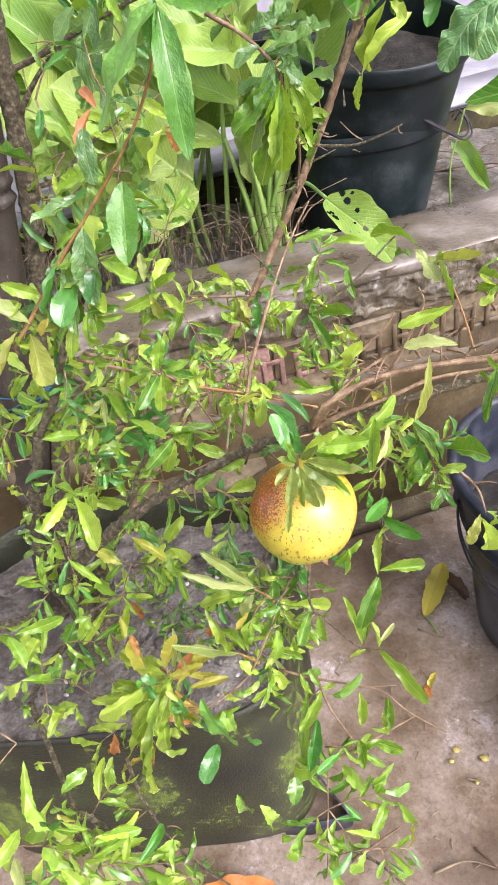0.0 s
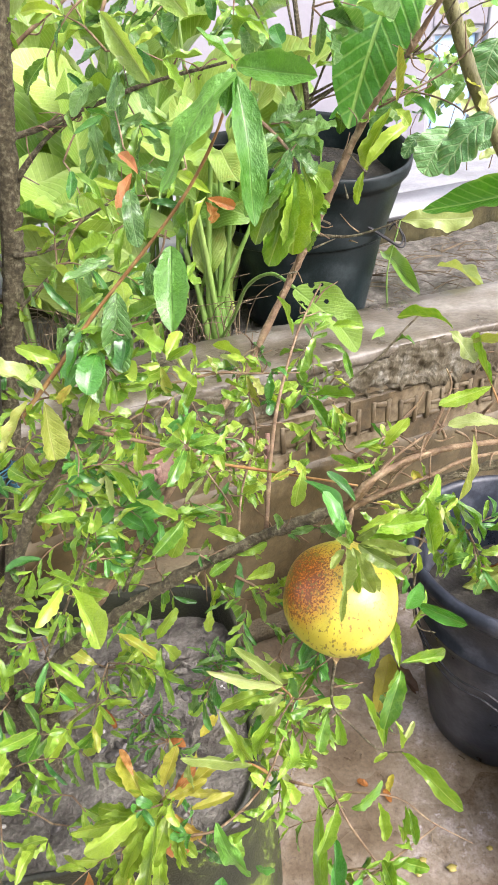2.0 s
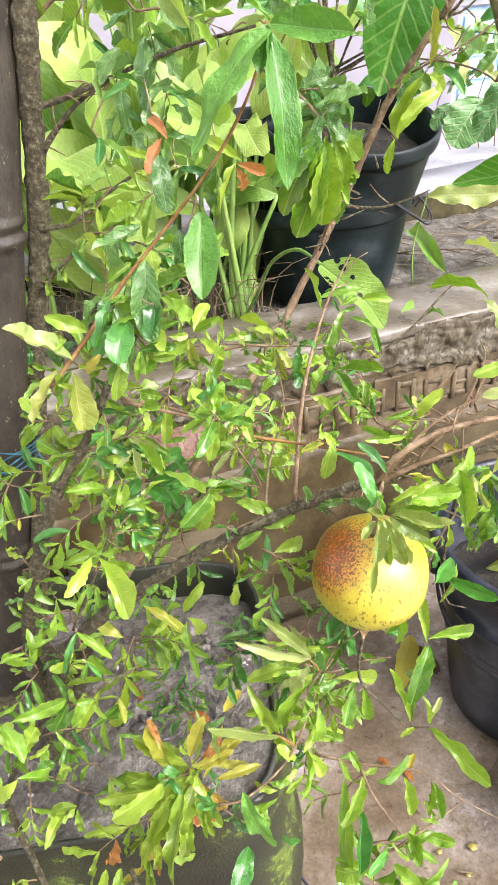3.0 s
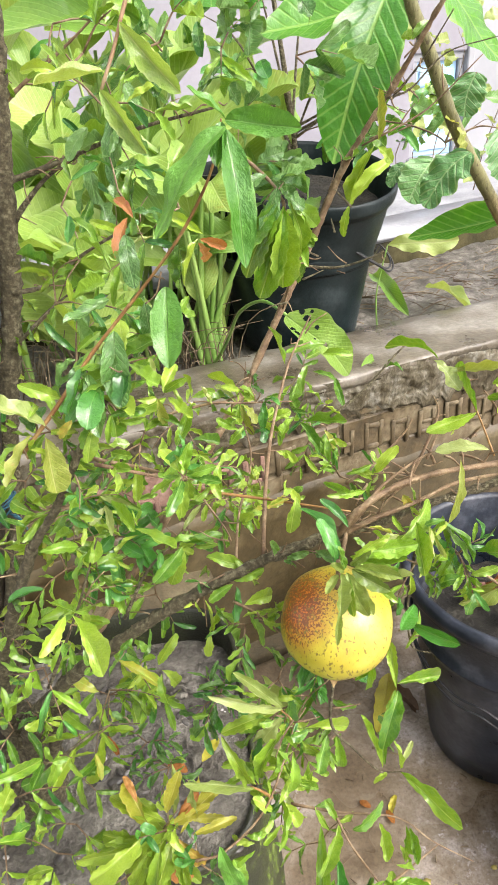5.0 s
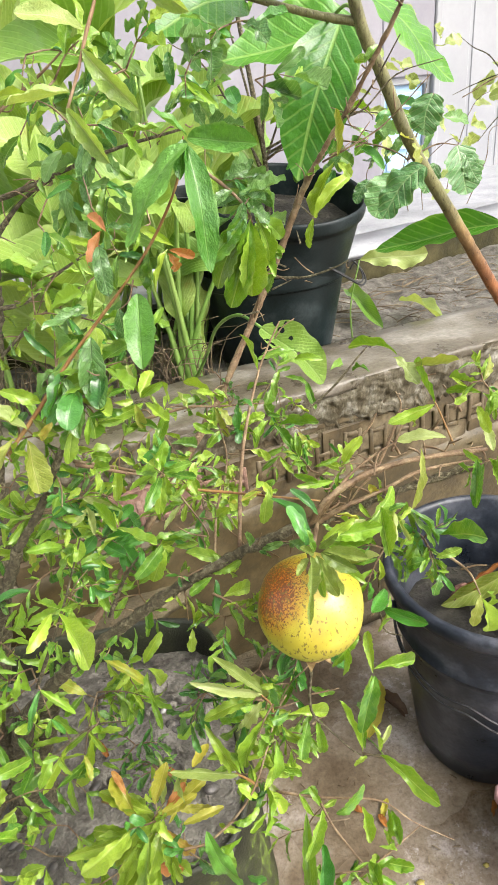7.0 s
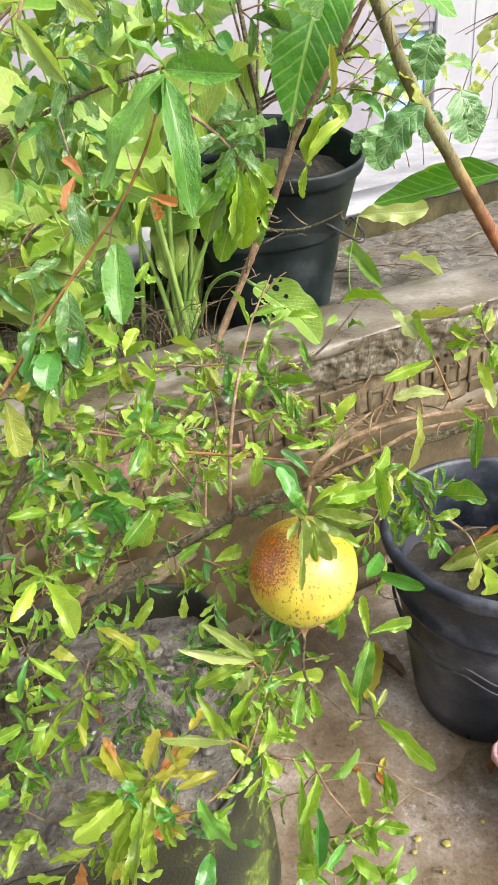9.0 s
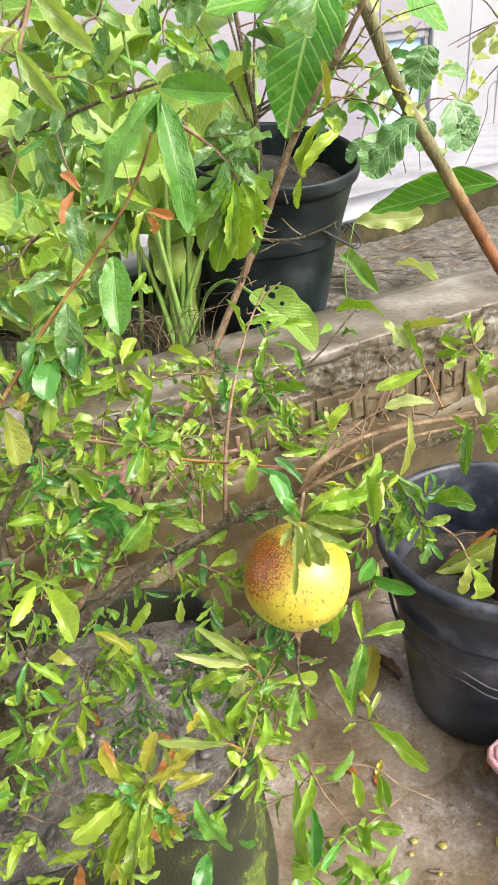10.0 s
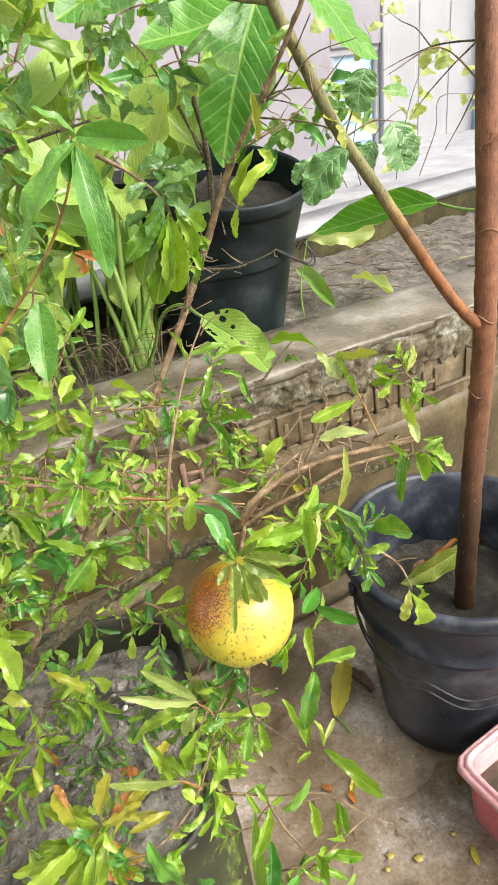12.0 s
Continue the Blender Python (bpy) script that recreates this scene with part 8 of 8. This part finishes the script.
stick("stalk", taro, [(0.11, 1.40, 0.63), (0.135, 1.34, 0.70), (0.148, 1.227, 0.79), (0.172, 1.119, 0.842), (0.196, 1.055, 0.838)], 0.0035, 0.0025, STALK, 0.05, 8)
leaf(taro, "holed", (0.196, 1.055, 0.838), (0.281, 0.990, 0.768), 0.060, 0, (0.1, -0.9, 0.7), "leaf riddled with insect holes")

seedling = holder("seedling", "single pale leaf on a thin stalk beside the bucket", "plant", (0.50, 1.52, 0.605))
stick("stalk", seedling, [(0.50, 1.52, 0.60), (0.495, 1.52, 0.70), (0.522, 1.534, 0.80)], 0.0022, 0.0016, STALK, 0, 6)
leaf(seedling, "pale", (0.522, 1.534, 0.80), (0.665, 1.482, 0.815), 0.045, 15)

weed = holder("weed", "small broad-leaved weed at the foot of the bed wall", "plant", (0.01, 1.10, 0.055))
for tip, w in (((-0.03, 1.06, 0.25), 0.05), ((0.04, 1.05, 0.23), 0.05), ((0.08, 1.08, 0.20), 0.04), ((-0.01, 1.03, 0.19), 0.045)):
    foot = Vector((0.01, 1.10, 0.05))
    mid = foot.lerp(Vector(tip), 0.55) + Vector((0, 0, 0.02))
    stick("stalk", weed, [foot, foot.lerp(mid, 0.5) + Vector((0, 0.005, 0.01)), mid], 0.0022, 0.0016, STALK, 0, 6)
    leaf(weed, "broaddark", mid, tip, w)

# dry grass and straw at the foot of the clumps, and scattered on the bed
bm = bmesh.new()
for k in range(260):
    x, y = rng.uniform(-0.5, 0.16), rng.uniform(1.36, 1.62)
    a, h = rng.uniform(0, 6.28), rng.uniform(0.05, 0.20)
    p0 = Vector((x, y, 0.60))
    p1 = p0 + Vector((math.cos(a) * h * 0.4, math.sin(a) * h * 0.4, h * rng.uniform(0.5, 1.0)))
    tube_into(bm, [p0, p0.lerp(p1, 0.5) + Vector((0, 0, h * 0.15)), p1 + Vector((math.cos(a), math.sin(a), -0.5)) * h * 0.25], 0.0014, 0.0006, 4, 0, 3)
for k in range(170):
    u, v, a, h = rng.uniform(0.15, 1.6), rng.uniform(0.25, 0.70), rng.uniform(0, 6.28), rng.uniform(0.02, 0.10)
    c = Matrix.Translation(WALL_AT) @ Matrix.Rotation(radians(WALL_TURN), 4, "Z") @ Vector((u, v, bed_height(u, v) + 0.008 + rng.uniform(0, 0.008)))
    d = Vector((math.cos(a), math.sin(a), rng.uniform(-0.05, 0.08))) * h / 2
    tube_into(bm, [c - d, c + Vector((0, 0, 0.003)), c + d], 0.0012, 0.0008, 4, 0, 2)
for k in range(46):
    u, v, a, h = rng.uniform(0.2, 1.3), rng.uniform(0.22, 0.66), rng.gauss(0.3, 0.8), rng.uniform(0.05, 0.20)
    c = Matrix.Translation(WALL_AT) @ Matrix.Rotation(radians(WALL_TURN), 4, "Z") @ Vector((u, v, bed_height(u, v) + 0.010))
    d = Vector((math.cos(a), math.sin(a), rng.uniform(-0.03, 0.05))) * h / 2
    tube_into(bm, [c - d, c + Vector((rng.gauss(0, 0.008), rng.gauss(0, 0.008), 0.004)), c + d], 0.0019, 0.0009, 5, 0.4, 3)
straw = link("straw", bm, STRAW)
tagged(straw, "dry straw and dead grass strewn on the bed soil", "straw", kind="stuff")


# ---- fallen leaves and litter ----
BITS = []


def litter(name, label, kind, base, tip, wide, category="leaf", stem=None, roll=0, variant=0):
    ob = holder(name, label, category, base, "fallen leaves")
    leaf(ob, kind, base, tip, wide, roll, (0.05, -0.1, 1), "", variant)
    if stem:
        stick("leaf_stalk", ob, [base, Vector(base).lerp(Vector(stem), 0.5) + Vector((0, 0, 0.003)), stem], 0.0018, 0.0014, STALK, 0, 6)
    return ob


litter("fallen_leaf", "fallen yellow-olive leaf lying on the concrete", "fallen", (0.321, 0.937, 0.008), (0.392, 1.072, 0.008), 0.042, stem=(0.338, 0.893, 0.007))
litter("fallen_leaf", "withered brown leaf beside the pot foot", "withered", (0.385, 1.04, 0.008), (0.417, 0.968, 0.010), 0.028)
litter("fallen_leaf", "green leaf fading to yellow beside the bucket", "broaddark", (0.606, 1.885, 0.640), (0.600, 1.592, 0.615), 0.042, roll=25)
litter("fallen_leaf", "pale yellow-green leaf fallen on the bed soil", "pale", (0.705, 1.74, 0.633), (0.735, 1.52, 0.628), 0.04)
litter("fallen_leaf", "large ribbed leaf fading to yellow in the pot", "yellowgreen", (0.612, 0.985, 0.318), (0.470, 0.955, 0.300), 0.040, roll=-35)
arch = holder("fallen_leaf", "curled orange-brown leaf arching over the pot soil", "leaf", (0.512, 0.985, 0.290), "fallen leaves")
leaf(arch, "dry", (0.508, 0.982, 0.300), (0.601, 1.000, 0.334), 0.018, 25, (0.0, -0.6, 0.8), "", 1)
leaf(arch, "dry", (0.596, 0.999, 0.333), (0.690, 1.010, 0.290), 0.014, 25, (0.0, -0.6, 0.8), "", 2)
shard = bmesh.new()
bmesh.ops.create_cube(shard, size=1, matrix=Matrix.Translation((0, 0, 0.018)) @ Matrix.Diagonal((0.026, 0.012, 0.050, 1)))
bmesh.ops.bevel(shard, geom=list(shard.edges), offset=0.004, segments=2, affect="EDGES")
for v in shard.verts:
    v.co += Vector((0.004, 0.003, 0.005)) * noise.noise(v.co * 70)
ob = link("clay_shard", shard, CLAY)
ob.matrix_basis = pose(0.502, 0.975, 0.286, 14, 10, 20)
tagged(ob, "small pinkish broken clay piece standing in the pot soil", "shard")
litter("fallen_leaf", "curled orange-brown dry leaf on the concrete", "dry", (-0.14, 0.478, 0.010), (-0.01, 0.488, 0.014), 0.042)
litter("fallen_leaf", "yellow leaf on the soil of the grow bag", "fallen", (-0.01, 0.70, 0.372), (0.015, 0.73, 0.372), 0.014)
litter("fallen_leaf", "orange dry leaf on the soil of the grow bag", "dry", (-0.03, 0.69, 0.372), (-0.055, 0.705, 0.372), 0.014)
litter("fallen_leaf", "small brown leaf on the concrete", "dry", (0.245, 0.814, 0.006), (0.262, 0.80, 0.006), 0.012)
litter("fallen_leaf", "small faded leaf on the concrete", "dry", (0.287, 0.79, 0.006), (0.292, 0.765, 0.006), 0.012)
litter("fallen_leaf", "narrow olive leaf curled on the concrete", "fallen", (0.443, 0.641, 0.006), (0.439, 0.611, 0.006), 0.010, roll=20)
litter("fallen_leaf", "withered dark brown leaf on the concrete", "withered", (0.384, 1.022, 0.008), (0.411, 0.964, 0.008), 0.02, roll=-20)
litter("fallen_leaf", "dry olive leaf on the concrete", "fallen", (0.312, 0.812, 0.006), (0.290, 0.781, 0.006), 0.012, roll=10, variant=1)
litter("fallen_leaf", "brown curled leaf beside the pink tub", "dry", (0.502, 0.769, 0.006), (0.476, 0.739, 0.006), 0.010, roll=15, variant=2)
for x, y, s in ((0.353, 0.650, 0.008), (0.311, 0.668, 0.007), (0.298, 0.650, 0.005), (0.425, 0.668, 0.005), (0.330, 0.612, 0.004)):
    bm = bmesh.new()
    bmesh.ops.create_icosphere(bm, subdivisions=2, radius=1)
    for v in bm.verts:
        v.co = Vector((v.co.x * s * (1 + 0.3 * math.sin(5 * math.atan2(v.co.y, v.co.x))), v.co.y * s * 0.8, v.co.z * 0.0025))
    ob = link("fallen_petal", bm, PETAL)
    ob.location = (x, y, 0.005)
    tagged(ob, "small shrivelled yellow petal on the concrete", "petal", "fallen petals")
for k in range(70):
    x, y, a, h = rng.uniform(0.12, 0.55), rng.uniform(0.42, 0.90), rng.uniform(0, 6.28), rng.uniform(0.002, 0.009)
    d = Vector((math.cos(a), math.sin(a), 0)) * h
    BITS.append([Vector((x, y, 0.004)) - d, Vector((x, y, 0.0055)), Vector((x, y, 0.004)) + d])
bm = bmesh.new()
for pts in BITS:
    tube_into(bm, pts, 0.0012, 0.0007, 5, 0.4, 2)
tagged(link("debris", bm, STRAW), "tiny dry bits of twig scattered on the concrete", "debris", kind="stuff")
for pts in ([(0.231, 0.49, 0.006), (0.284, 0.501, 0.009), (0.338, 0.484, 0.006)], [(0.30, 0.52, 0.006), (0.325, 0.49, 0.008)], [(0.30, 0.91, 0.006), (0.345, 0.885, 0.006)], [(0.315, 0.62, 0.005), (0.35, 0.61, 0.005)], [(0.17, 0.80, 0.005), (0.235, 0.795, 0.005)]):
    ob = holder("dry_twig", "thin bleached twig lying on the concrete", "twig", pts[0], "dry twigs")
    stick("stem", ob, pts, 0.0022, 0.0012, STRAW, 0.2, 6)
for x, y, s in ((0.445, 0.917, 0.012), (0.452, 0.905, 0.008), (0.03, 0.80, 0.02), (-0.05, 0.86, 0.015)):
    bm = bmesh.new()
    bmesh.ops.create_icosphere(bm, subdivisions=3, radius=s)
    for v in bm.verts:
        v.co *= 1 + 0.35 * noise.noise(v.co * 60)
        v.co.z *= 0.55
    ob = link("clod", bm, SOIL)
    ob.location = (x, y, 0.004 if x > 0.1 else 0.36)
    tagged(ob, "brown clod of earth", "clod", "clods of earth")

# the blue tie that holds the stem to the pole
tie = holder("blue_tie", "blue string wound round the pole and the shrub stem", "string", (-0.206, 0.81, 0.74))
for k in range(5):
    c = Vector((-0.206, 0.808, 0.735 + 0.005 * k))
    tilt = rng.uniform(-0.012, 0.012)
    ring = [c + Vector(((0.031 + 0.003 * math.sin(3 * a + k)) * math.cos(a), (0.031 + 0.003 * math.sin(3 * a + k)) * math.sin(a), tilt * math.cos(a) + 0.004 * math.sin(2 * a + k))) for a in (2 * math.pi * j / 16 for j in range(17))]
    part("strand", tube(ring, 0.0011, 0.0011, 6, 0.2, 2), STRING, tie, "", True, True)
for k in range(3):
    c = Vector((-0.178, 0.788, 0.742))
    part("strand", tube([c, c + Vector((0.008 + 0.004 * k, -0.006, 0.006 - 0.01 * k)), c + Vector((0.012, -0.004 - 0.004 * k, -0.018 - 0.006 * k))], 0.0010, 0.0007, 6, 0.2, 4), STRING, tie, "", True, True)


# ---- the pieces of the bed wall: bricks with open joints ----
def brick_mesh(seed):
    rr = random.Random(seed)
    bm = box_bm(0.245, 0.05, 0.0725, 0.004)
    for v in bm.verts:
        v.co += Vector((rr.uniform(-1, 1), rr.uniform(-1, 1), rr.uniform(-1, 1))) * 0.0028
    me = bpy.data.meshes.new("brick")
    bm.to_mesh(me)
    bm.free()
    return me


plain, pinkish = [brick_mesh(k) for k in range(5)], [brick_mesh(k + 20) for k in range(2)]
for me in plain:
    me.materials.append(BRICK)
for me in pinkish:
    me.materials.append(PINKBRICK)
for row in range(4, 7):
    for k in range(17):
        x = -1.85 + 0.25 * k + (0.125 if row % 2 else 0) + rng.uniform(-0.006, 0.006)
        reds = (row in (5, 6) and -0.45 < x < -0.1 and rng.random() < 0.5)
        b = new("brick", rng.choice(pinkish if reds else plain))
        b.parent = bed_wall
        b.matrix_basis = Matrix.Translation((x, 0.0155 + rng.uniform(-0.002, 0.002), 0.13 + 0.076 * row)) @ Euler((rng.uniform(-0.02, 0.02), rng.uniform(-0.006, 0.006), rng.uniform(-0.01, 0.01))).to_matrix().to_4x4()
